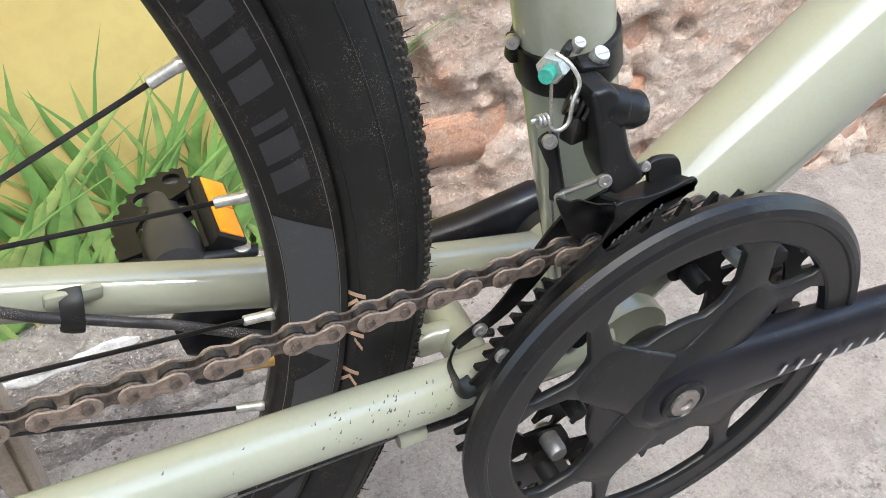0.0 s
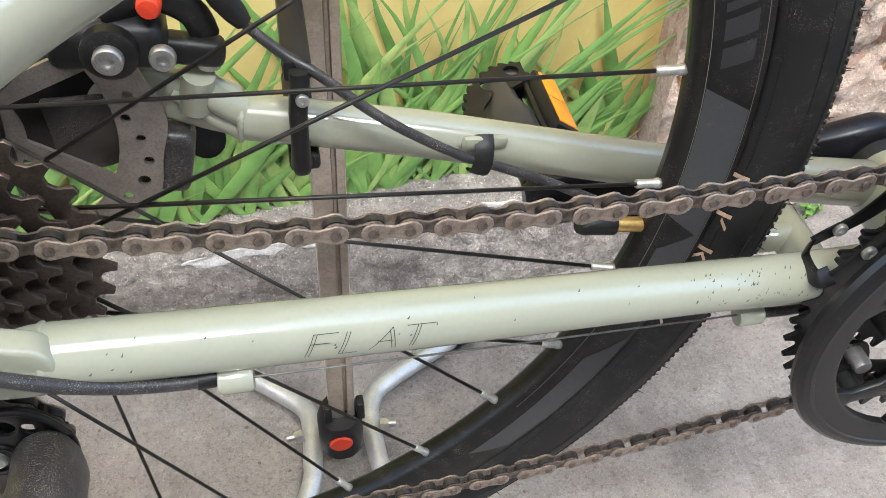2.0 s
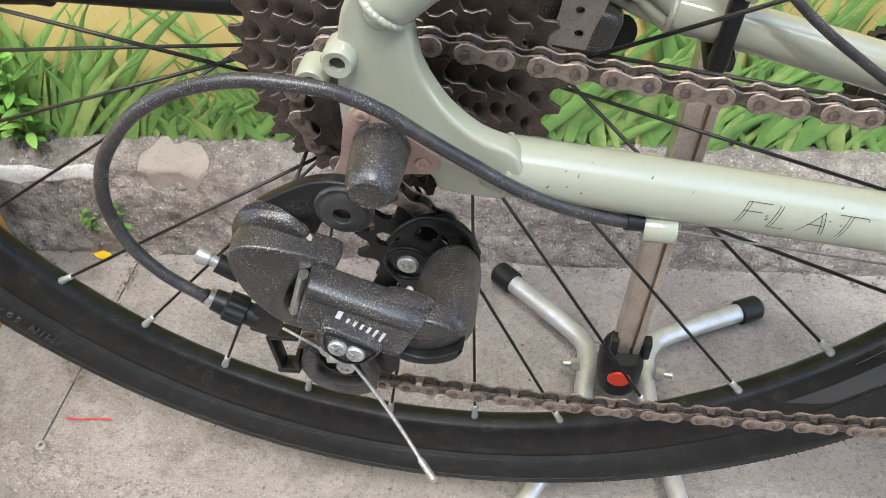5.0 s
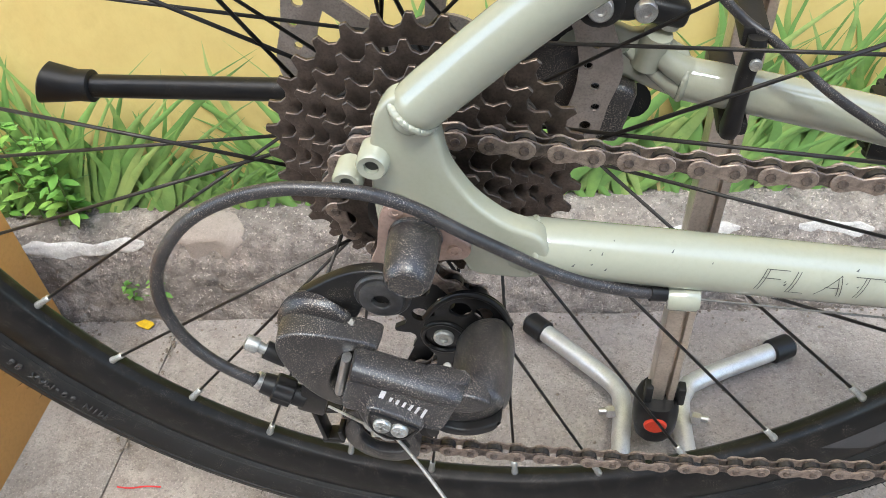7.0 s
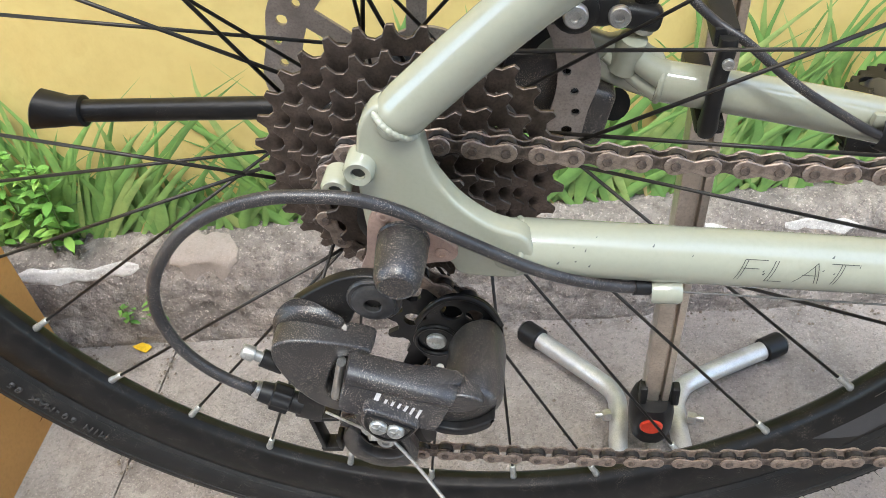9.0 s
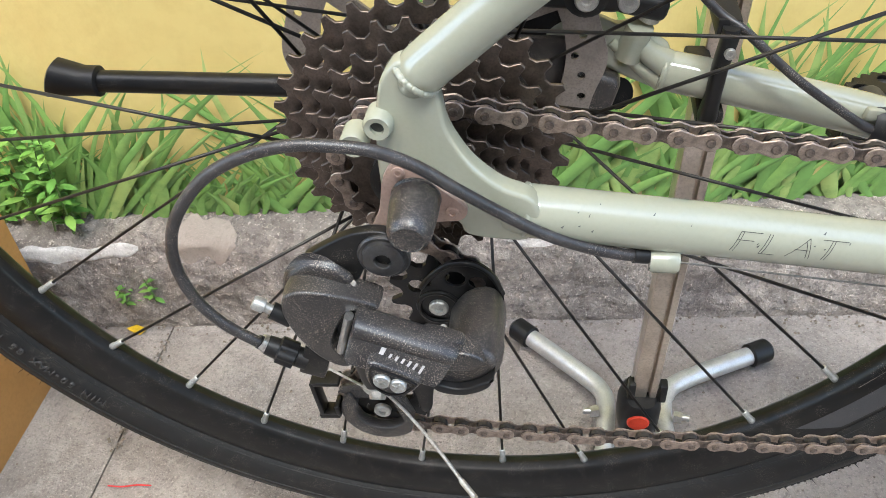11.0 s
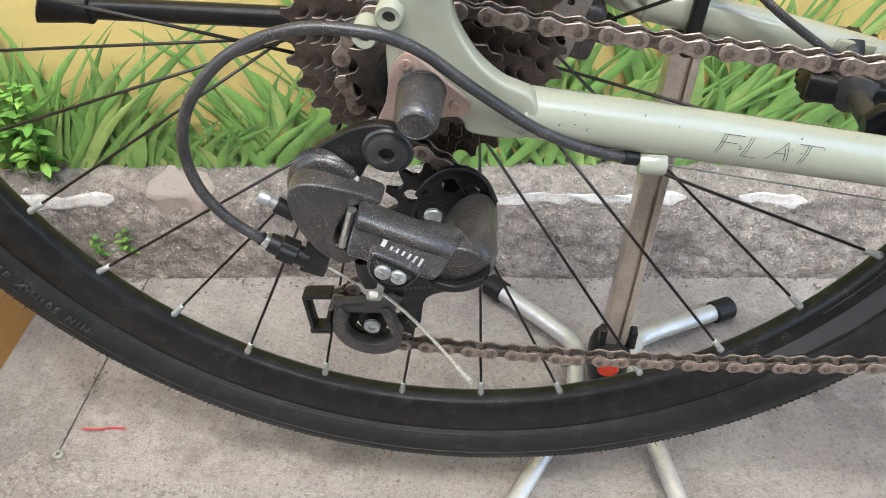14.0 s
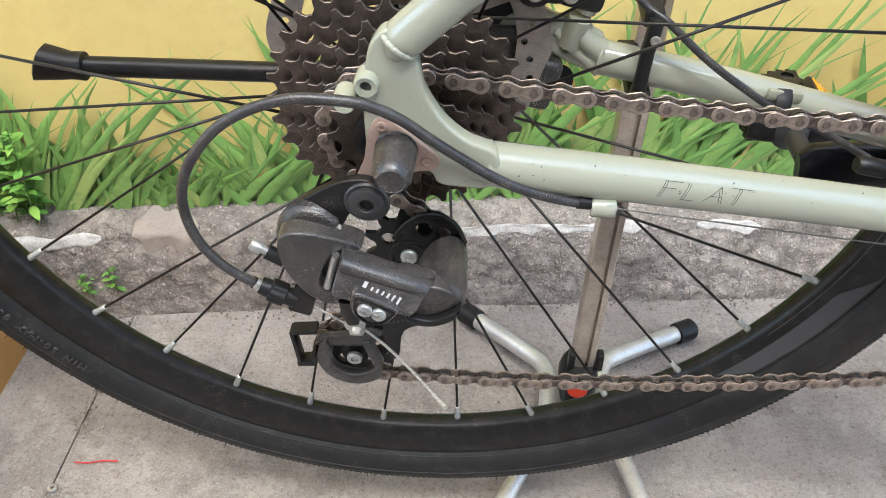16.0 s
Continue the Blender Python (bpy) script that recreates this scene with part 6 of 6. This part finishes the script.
sub("screw_boss", bm, BLACK_MATT, rd)
bm = bmesh.new()
tube(bm, [(-0.0440, -0.0968, 0.3760), (-0.0485, -0.0968, 0.3790), (-0.0487, -0.0968, 0.3791), (-0.0522, -0.0968, 0.3813), (-0.0530, -0.0968, 0.3818)], [0.0022, 0.0022, 0.0032, 0.0032, 0.0026], 12)
sub("tension_screw", bm, ZINC, rd)
bm = bmesh.new()
for k, (x, z, r) in enumerate(((-0.0520, 0.3552, 0.0044), (-0.0476, 0.3529, 0.0048), (-0.0470, 0.3526, 0.0064), (-0.0402, 0.3491, 0.0064), (-0.0397, 0.3488, 0.0046), (-0.0350, 0.3464, 0.0046))):
    ring = []
    for j in range(40):
        a = 2 * math.pi * j / 40
        rr = r * (1 - (0.12 * (0.5 + 0.5 * math.cos(8 * a)) if r > 0.006 else 0))
        ring.append(V(x, -0.0970, z) + V(0.457 * math.sin(a), math.cos(a), 0.889 * math.sin(a)) * rr)
    rings = [ring] if k == 0 else rings + [ring]
lofted(bm, rings)
sub("barrel_adjuster", bm, BLACK_MATT, rd, "black ribbed barrel adjuster")
bm = bmesh.new()
block(bm, (0.0120, 0.010, 0.0190), pose(-0.0310, -0.0945, 0.3475, 0, 18, 0), 0.0012)
sub("cable_anchor", bm, BLACK, rd)

# ---- cables ----
LOOP = [(0.1150, -0.0700, 0.3920), (0.1080, -0.0700, 0.3940), (0.0980, -0.0720, 0.3960), (0.0810, -0.0750, 0.4020), (0.0640, -0.0780, 0.4110), (0.0480, -0.0810, 0.4230), (0.0330, -0.0850, 0.4360), (0.0190, -0.0890, 0.4490), (0.0050, -0.0920, 0.4570), (-0.0090, -0.0940, 0.4600), (-0.0240, -0.0960, 0.4610), (-0.0400, -0.0970, 0.4570), (-0.0550, -0.0980, 0.4490), (-0.0670, -0.0980, 0.4370), (-0.0770, -0.0980, 0.4210), (-0.0810, -0.0980, 0.4030), (-0.0780, -0.0980, 0.3840), (-0.0690, -0.0980, 0.3690), (-0.0570, -0.0980, 0.3590), (-0.0530, -0.0970, 0.3555)]
bm = bmesh.new()
tube(bm, spline(LOOP, 8), 0.0025, 14)
gear_cable = bpart("gear_cable", bm, CABLE, label="looped black gear cable housing")
bm = bmesh.new()
tube(bm, [LOOP[1], V(*LOOP[1]).lerp(V(*LOOP[2]), 0.6)], 0.0033, 14)
sub("ferrule", bm, BLACK_MATT, gear_cable)
bm = bmesh.new()
e = V(*LOOP[-1])
tube(bm, [e, e + (V(*LOOP[-2]) - e) * 0.55], 0.0031, 14)
sub("ferrule", bm, BLACK_MATT, gear_cable)
bm = bmesh.new()
tube(bm, [e + V(0.001, 0, -0.0006), e + V(-0.0012, 0, 0.0018)], 0.0036, 14)
sub("ferrule_ring", bm, WIRE, gear_cable)
bm = bmesh.new()
tube(bm, [(-0.026, -0.0970, 0.3415), (-0.0055, -0.0990, 0.3290)], 0.0006, 6)
sub("inner_wire", bm, WIRE, gear_cable)
bm = bmesh.new()
tube(bm, spline([(-0.0045, -0.0950, 0.3275), (0.0090, -0.1080, 0.3295), (0.0250, -0.1260, 0.3310), (0.0400, -0.1445, 0.3318)], 6), 0.0008, 8)
tube(bm, [(0.0375, -0.1415, 0.3316), (0.0440, -0.1492, 0.3321)], 0.0013, 8)
sub("wire_tail", bm, WIRE, gear_cable, "bare steel wire tail with a crimped end")
bm = bmesh.new()
tube(bm, [(0.120, -0.0700, 0.3915), (0.2, -0.058, 0.3735), (0.330, -0.037, 0.3435)], 0.00045, 6)
sub("inner_wire", bm, DULL, gear_cable, "bare steel inner wire")
bm = bmesh.new()
tube(bm, spline([(0.341, -0.037, 0.343), (0.362, -0.034, 0.338), (0.40, -0.020, 0.325), (0.43, -0.005, 0.318)], 6), 0.0025, 12)
bpart("front_cable", bm, CABLE, label="short black cable housing")
bm = bmesh.new()
BRAKE = [(0.112, 0.0590, 0.4800), (0.126, 0.0580, 0.4560), (0.142, 0.0520, 0.4410), (0.155, 0.0460, 0.4340), (0.173, 0.0400, 0.4200), (0.186, 0.0365, 0.4110), (0.201, 0.0345, 0.4015), (0.216, 0.0340, 0.3920), (0.2245, 0.0335, 0.3885), (0.245, 0.0310, 0.3800), (0.260, 0.0300, 0.3730), (0.295, 0.0250, 0.3560), (0.335, 0.0170, 0.3445), (0.400, 0.0120, 0.3250)]
tube(bm, spline(BRAKE, 8), 0.0023, 14)
brake_cable = bpart("brake_cable", bm, CABLE, label="black brake cable along the chainstay")
bm = bmesh.new()
tube(bm, [(0.116, 0.0588, 0.4725), (0.1215, 0.0585, 0.4640), (0.1260, 0.0580, 0.4570), (0.1290, 0.0570, 0.4525)], [0.0045, 0.0056, 0.0050, 0.0036], 10)
sub("cable_boot", bm, BLACK_MATT, brake_cable)
bm = bmesh.new()
tube(bm, spline([(0.2265, 0.0400, 0.3985), (0.2260, 0.0345, 0.3950), (0.2245, 0.0308, 0.3885), (0.2230, 0.0330, 0.3820), (0.2225, 0.0380, 0.3800)], 5), 0.0044, 8, flat=0.15, up=(1, 0, 0))
sub("cable_clip", bm, BLACK_MATT, brake_cable, "black clip holding the cable to the stay")
bm = bmesh.new()
block(bm, (0.022, 0.0045, 0.007), pose(0.2270, 0.0392, 0.3945, 0, 10, 8), 0.0018)
bpart("cable_guide", bm, PAINT)

# ---- disc brake caliper ----
BIKE = Matrix.Translation((-AX + 0.003, 0.010, 0.0))
bm = bmesh.new()
block(bm, (0.044, 0.026, 0.020), pose(0.074, 0.046, 0.4530, 0, 4, 0), 0.006, 3)
block(bm, (0.026, 0.012, 0.012), pose(0.104, 0.050, 0.441, 0, 12, 0), 0.004, 3)
caliper = bpart("brake_caliper", bm, BLACK_MATT, label="black disc brake caliper with silver bolts")
bm = bmesh.new()
for p, r, h, d in ((V(0.0955, 0.028, 0.4525), 0.0050, 0.004, (0, -1, 0.1)), (V(0.0765, 0.026, 0.4545), 0.0056, 0.004, (0, -1, 0.1)), (V(0.108, 0.054, 0.432), 0.0062, 0.010, (0.3, -0.2, 0.95))):
    bm = bmesh.new()
    hexbolt(bm, p, r, h, d, 20)
    sub("caliper_bolt", bm, STEEL, caliper)
bm = bmesh.new()
lathe(bm, [(0.0085, 0.0262), (0.0105, 0.0275), (0.0105, 0.033), (0.008, 0.034)], (0.0765, 0, 0.4545), 'y', 20)
sub("bolt_collar", bm, BLACK, caliper)
bm = bmesh.new()
lathe(bm, [(0.0005, -0.0035), (0.0038, -0.003), (0.0046, -0.0015), (0.0046, 0.005)], (0.0934, 0.0360, 0.4689), 'y', 16)
sub("adjuster_dial", bm, RED, caliper, "small round red dial")
bm = bmesh.new()
tube(bm, spline([(0.076, 0.040, 0.462), (0.092, 0.045, 0.468), (0.106, 0.050, 0.458), (0.110, 0.053, 0.444)], 5), 0.006, 10, flat=0.5)
sub("lever_arm", bm, BLACK, caliper)
bm = bmesh.new()
block(bm, (0.024, 0.016, 0.034), pose(0.0830, 0.0500, 0.3880, 0, 14, 0), 0.005, 3)
block(bm, (0.034, 0.006, 0.036), pose(0.056, 0.050, 0.4050, 0, 0, 0), 0.002)
sub("caliper_body", bm, DUSTY, caliper)
bm = bmesh.new()
tube(bm, [(0.100, 0.0515, 0.4120), (0.1045, 0.0480, 0.4300)], [0.0075, 0.0068], 18)
sub("caliper_post", bm, PAINT, caliper, "cream-painted mounting post")
# black disc for the caliper's back and the dark shade around it
bm = bmesh.new()
lathe(bm, [(0.006, 0.050), (0.026, 0.0505), (0.030, 0.053), (0.030, 0.062), (0.012, 0.063)], (AX + 0.040, 0, AZ - 0.006), 'y', 30)
sub("inner_shroud", bm, BLACK, caliper)

# ---- kickstand, folded back ----
BIKE = Matrix.Translation((-AX + 0.002, 0.001, 0.0055))
bm = bmesh.new()
tube(bm, [(-0.232, 0.110, 0.3525), (-0.10, 0.110, 0.353), (0.05, 0.108, 0.356), (0.095, 0.098, 0.364), (0.10, 0.080, 0.372)], [0.0072, 0.0072, 0.0072, 0.0072, 0.0090], 18)
kick = bpart("kickstand", bm, BLACK, label="black kickstand folded up along the left side")
bm = bmesh.new()
lofted(bm, [S((-0.2235, 0.110, 0.3525), (0, 0, 1), (0, 1, 0), 0.0085, 0.0085, 2.0), S((-0.2245, 0.110, 0.3525), (0, 0, 1), (0, 1, 0), 0.0100, 0.0100, 2.0), S((-0.234, 0.110, 0.3528), (0, 0, 1), (0, 1, 0), 0.0096, 0.0100, 2.0), S((-0.240, 0.110, 0.3532), (0.15, 0, 1), (0, 1, 0), 0.0105, 0.0105, 2.2), S((-0.256, 0.110, 0.3545), (0.42, 0, 1), (0, 1, 0), 0.0135, 0.0115, 2.4), S((-0.2575, 0.110, 0.3548), (0.42, 0, 1), (0, 1, 0), 0.0110, 0.0095, 2.4)])
sub("rubber_foot", bm, BLACK_MATT, kick, "flared black rubber foot")

# ---- display stand ----
stand = thing("display_stand", "bare steel bicycle stand with four splayed feet", "bike stand")
PX0, PY0 = 0.1545, 0.122
bm = bmesh.new()
# folded channel with an open slot
sec = [(-0.0098, -0.0085), (-0.0092, -0.0095), (0.0015, -0.0095), (0.0020, -0.0085), (0.0020, -0.0040), (0.0042, -0.0040), (0.0042, -0.0085), (0.0047, -0.0095), (0.0092, -0.0095), (0.0098, -0.0085), (0.0098, 0.0085), (0.0090, 0.0095), (-0.0090, 0.0095), (-0.0098, 0.0085)]
lofted(bm, [[V(PX0 + 0.025 * (z - 0.15) + x, PY0 + y, z) for x, y in sec] for z in (0.06, 0.20, 0.36, 0.56)])
part("post", bm, POST_STEEL, stand, "brownish steel channel post", angle=30)
bm = bmesh.new()
lofted(bm, [superloop(V(PX0 - 0.004, PY0 - 0.004, z), V(1, 0, 0), V(0, 1, 0), ru, 0.0175, 24, 3.2) for z, ru in ((0.031, 0.012), (0.034, 0.0155), (0.045, 0.0175), (0.062, 0.0175), (0.070, 0.0150), (0.073, 0.0120))])
for s in (-1, 1):
    block(bm, (0.006, 0.010, 0.020), pose(PX0 + s * 0.0125, PY0 - 0.008, 0.081), 0.0015)
hub_b = part("base_block", bm, BLACK_MATT, stand, "black plastic base block")
bm = bmesh.new()
lathe(bm, [(0.0001, -0.0232), (0.0080, -0.0228), (0.0092, -0.0215), (0.0092, -0.019)], (PX0 - 0.005, PY0, 0.054), 'y', 22)
part("cap", bm, RED, hub_b, "round orange-red cap")
for s in (-1, 1):
    bm = bmesh.new()
    hub_x = PX0 - 0.003
    P = [(0.275 if s > 0 else 0.046, 0.224 if s > 0 else 0.232, 0.014), (hub_x + s * 0.045, 0.178, 0.018), (hub_x + s * 0.028, 0.158, 0.020), (hub_x + s * 0.0245, 0.140, 0.021), (hub_x + s * 0.026, 0.110, 0.021), (hub_x + s * 0.030, 0.085, 0.020), (0.2005 if s > 0 else 0.0925, 0.022, 0.017), (0.2345 if s > 0 else 0.031, -0.105 if s > 0 else -0.096, 0.011)]
    tube(bm, spline(P, 8), [0.0086, 0.0084, 0.0082, 0.0082, 0.0080, 0.0078, 0.0074, 0.0072], 18)
    leg = part("leg", bm, LEG_STEEL, stand, "bent bright steel tube leg")
    for a, b in ((P[0], P[1]), (P[-1], P[-2])):
        bm = bmesh.new()
        d = (V(*a) - V(*b)).normalized()
        c = V(*a)
        k = 1.0 if a is P[0] else 0.88
        tube(bm, [c - d * 0.016, c - d * 0.015, c + d * 0.004, c + d * 0.007], [0.0100 * k, 0.0112 * k, 0.0112 * k, 0.0085 * k], 18)
        part("rubber_cap", bm, BLACK_MATT, leg, "black rubber foot cap")
    bm = bmesh.new()
    hexbolt(bm, V(hub_x + s * 0.032, 0.128, 0.030), 0.0055, 0.007, (s, -0.2, 0), 6, False)
    tube(bm, [(hub_x + s * 0.034, 0.128, 0.030), (hub_x + s * 0.045, 0.127, 0.030)], 0.003, 10)
    part("bolt", bm, STEEL, leg)
# hook that holds the left chainstay
bm = bmesh.new()
lofted(bm, [S((0.1460, 0.0440, 0.430), (1, 0, 0), (0, 1, 0), 0.004, 0.004), S((0.1460, 0.0435, 0.426), (1, 0, 0), (0, 1, 0), 0.0042, 0.005), S((0.1440, 0.0435, 0.410), (1, 0, 0), (0, 1, 0), 0.0041, 0.0045), S((0.1435, 0.0440, 0.395), (1, 0, 0), (0, 1, 0), 0.0039, 0.0040), S((0.1430, 0.0465, 0.380), (1, 0, 0), (0, 1, 0), 0.0049, 0.0060), S((0.1430, 0.0500, 0.374), (1, 0, 0), (0, 1, 0), 0.0041, 0.0060)])
block(bm, (0.014, 0.070, 0.008), pose(0.1445, 0.082, 0.378), 0.002)
block(bm, (0.012, 0.068, 0.010), pose(0.1455, 0.080, 0.428), 0.002)
bm.transform(Matrix.Translation((0.002, 0.001, 0.0065)))
clip = part("hook", bm, BLACK_MATT, stand, "black plastic hook round the chainstay")
bm = bmesh.new()
hexbolt(bm, V(0.1482, 0.0395, 0.4260), 0.0028, 0.002, (0, -1, 0.1), 16)
part("hook_screw", bm, STEEL, clip)
bm = bmesh.new()
tube(bm, spline([(PX0 - 0.009, PY0 - 0.011, 0.452), (PX0 - 0.007, PY0 - 0.012, 0.4555), (PX0 + 0.006, PY0 - 0.012, 0.4555), (PX0 + 0.0085, PY0 - 0.011, 0.452)], 5), 0.0009, 8)
block(bm, (0.0075, 0.006, 0.018), pose(PX0 - 0.002, PY0 - 0.011, 0.440), 0.002)
part("height_catch", bm, POST_STEEL, stand, "grey height catch with a wire loop")

# ---- loose things ----
box_ob = thing("cardboard_box", "orange-brown cardboard box standing on the slab beside the wheel", "box")
bm = bmesh.new()
block(bm, (0.30, 0.44, 0.235), pose(-0.4035 - 0.15, 0.178 - 0.22, 0.1165), 0.002)
part("box_body", bm, CARD, box_ob)
bm = bmesh.new()
block(bm, (0.302, 0.003, 0.05), pose(-0.4035 - 0.15, -0.264, 0.24, 25, 0, 0), 0.0008)
part("flap", bm, CARD, box_ob)

bm = bmesh.new()
pts = [(0, 0), (0.009, 0.005), (0.017, 0.004), (0.021, 0.0), (0.016, -0.006), (0.007, -0.005)]
bm.faces.new([bm.verts.new((-0.358 + x, 0.210 + y, 0.004 + 0.002 * math.sin(x * 300))) for x, y in pts])
ext = bmesh.ops.extrude_face_region(bm, geom=list(bm.faces))
bmesh.ops.translate(bm, verts=[g for g in ext["geom"] if isinstance(g, bmesh.types.BMVert)], vec=(0, 0, -0.0007))
tagged(part("fallen_leaf", bm, YELLOW_LEAF, None), "small yellow fallen leaf on the concrete", "leaf")
bm = bmesh.new()
tube(bm, spline([(-0.300, 0.031, 0.0022), (-0.288, 0.0315, 0.0016), (-0.275, 0.034, 0.0022), (-0.262, 0.035, 0.0018)], 6), 0.0007, 6)
tagged(part("thread", bm, THREAD, None), "short red thread lying on the concrete", "thread")
bm = bmesh.new()
lathe(bm, [(0.0016, 0.0), (0.0042, 0.0), (0.0045, 0.001), (0.0038, 0.0018), (0.0016, 0.0016)], (-0.3095, 0.004, 0.0005), 'z', 18, closed=True)
tagged(part("washer", bm, ZINC, None), "tiny pale washer on the concrete", "washer")


def weed(x, y, z, h, seed, count):
    """Upright stems with pairs of small pointed leaves."""
    rng = random.Random(seed)
    ob = thing("weed", "small leafy green weed growing from the kerb joint", "plant", "weeds by the wall")
    for s in range(count):
        bx, by = x + rng.uniform(-0.025, 0.025), y + rng.uniform(-0.012, 0.006)
        lx, ly, hh = rng.uniform(-0.25, 0.25), rng.uniform(-0.12, 0.02), h * rng.uniform(0.6, 1.0)
        top = lambda t: V(bx + lx * hh * t, by + ly * hh * t, z + hh * t)
        bm = bmesh.new()
        tube(bm, [top(t) for t in steps(0, 1, 6)], [0.0013, 0.0006], 6)
        stem = part("stem", bm, STEM, ob)
        bm = bmesh.new()
        lv = max(5, int(hh / 0.012))
        for k in range(lv):
            t = 0.18 + 0.82 * k / lv
            for q in range(3 if k > lv - 3 else 2):
                a = k * 1.9 + q * math.pi + rng.uniform(-0.4, 0.4)
                ln = rng.uniform(0.014, 0.027) * (1.15 - 0.5 * t) * (0.4 + 0.6 * min(1.0, h / 0.15))
                d = V(math.cos(a), math.sin(a) * 0.8 - 0.15, rng.uniform(0.05, 0.6)).normalized()
                sd = d.cross(V(0, 0, 1)).normalized()
                p = top(t)
                row = []
                for f, wd in ((0.0, 0.04), (0.25, 0.17), (0.55, 0.20), (0.8, 0.12), (1.0, 0.01)):
                    c = p + d * ln * f + V(0, 0, -0.25 * ln * f * f)
                    row.append([bm.verts.new(c - sd * ln * wd), bm.verts.new(c + V(0, 0, -0.05 * ln)), bm.verts.new(c + sd * ln * wd)])
                for a1, b1 in zip(row, row[1:]):
                    bm.faces.new((a1[0], a1[1], b1[1], b1[0]))
                    bm.faces.new((a1[1], a1[2], b1[2], b1[1]))
        part("leaves", bm, WEED, stem)
    return ob


weed(-0.425, 0.262, 0.088, 0.160, 2, 5)
weed(-0.50, 0.262, 0.090, 0.10, 5, 6)
weed(-0.335, 0.222, 0.030, 0.035, 8, 3)
weed(0.70, 0.335, 0.0, 0.035, 11, 3)

# ---- dirt along the kerb foot and in the joint ----
rng = random.Random(77)
bm = bmesh.new()
for k in range(520):
    if k < 300:
        x = rng.uniform(-0.6, 0.6)
        y = kerb_y(x) - abs(rng.gauss(0, 0.012))
    elif k < 380:
        x, y = -0.31 + rng.gauss(0, 0.004), rng.uniform(0.06, 0.2)
    else:
        x, y = rng.uniform(-0.6, 0.9), rng.uniform(-0.2, 0.26)
    r = rng.uniform(0.0006, 0.0022)
    base = len(bm.verts)
    vs = [bm.verts.new((x + r * math.cos(a) * rng.uniform(0.6, 1.2), y + r * math.sin(a) * rng.uniform(0.6, 1.2), 0.0018)) for a in (0, 1.3, 2.5, 3.8, 5.0)]
    tip = bm.verts.new((x + rng.uniform(-r, r) * 0.3, y, 0.0022 + r * rng.uniform(0.5, 1.0)))
    for a in range(5):
        bm.faces.new((vs[a], vs[(a + 1) % 5], tip))
tagged(part("grit", bm, DIRT, None, smooth=False), "brown crumbs of dirt along the kerb foot", "dirt", kind="stuff")

# ---- bricks of the broken wall ----
def brick_mesh(seed):
    rng = random.Random(seed)
    bm = bmesh.new()
    bmesh.ops.create_cube(bm, size=1.0, matrix=Matrix.Diagonal((0.195, 0.05, 0.056, 1)))
    bmesh.ops.subdivide_edges(bm, edges=list(bm.edges), cuts=2, use_grid_fill=True)
    for v in bm.verts:
        n = noise.noise(v.co * 30 + V(seed * 3, 0, 0))
        v.co += v.normal * (0.005 * n - 0.001)
        if abs(v.co.x) > 0.09 and abs(v.co.z) > 0.024:
            v.co *= rng.uniform(0.93, 0.98)
    for f in bm.faces:
        f.smooth = True
    me = bpy.data.meshes.new("brick")
    bm.to_mesh(me)
    bm.free()
    me.materials.append(BRICK)
    return me


brick_mes = [brick_mesh(i) for i in range(5)]
rng = random.Random(21)
for row in range(14):
    for col in range(7):
        x = 0.60 + col * 0.207 + (0.1035 if row % 2 else 0.0)
        z = 0.035 + row * 0.068
        shared("brick", brick_mes[rng.randrange(5)], wall_east, pose(x, 0.358 - 0.02 * (x - 0.5) + 0.025 + rng.uniform(-0.004, 0.004), z, 0, rng.uniform(-1, 1), rng.uniform(-1.5, 1.5)))
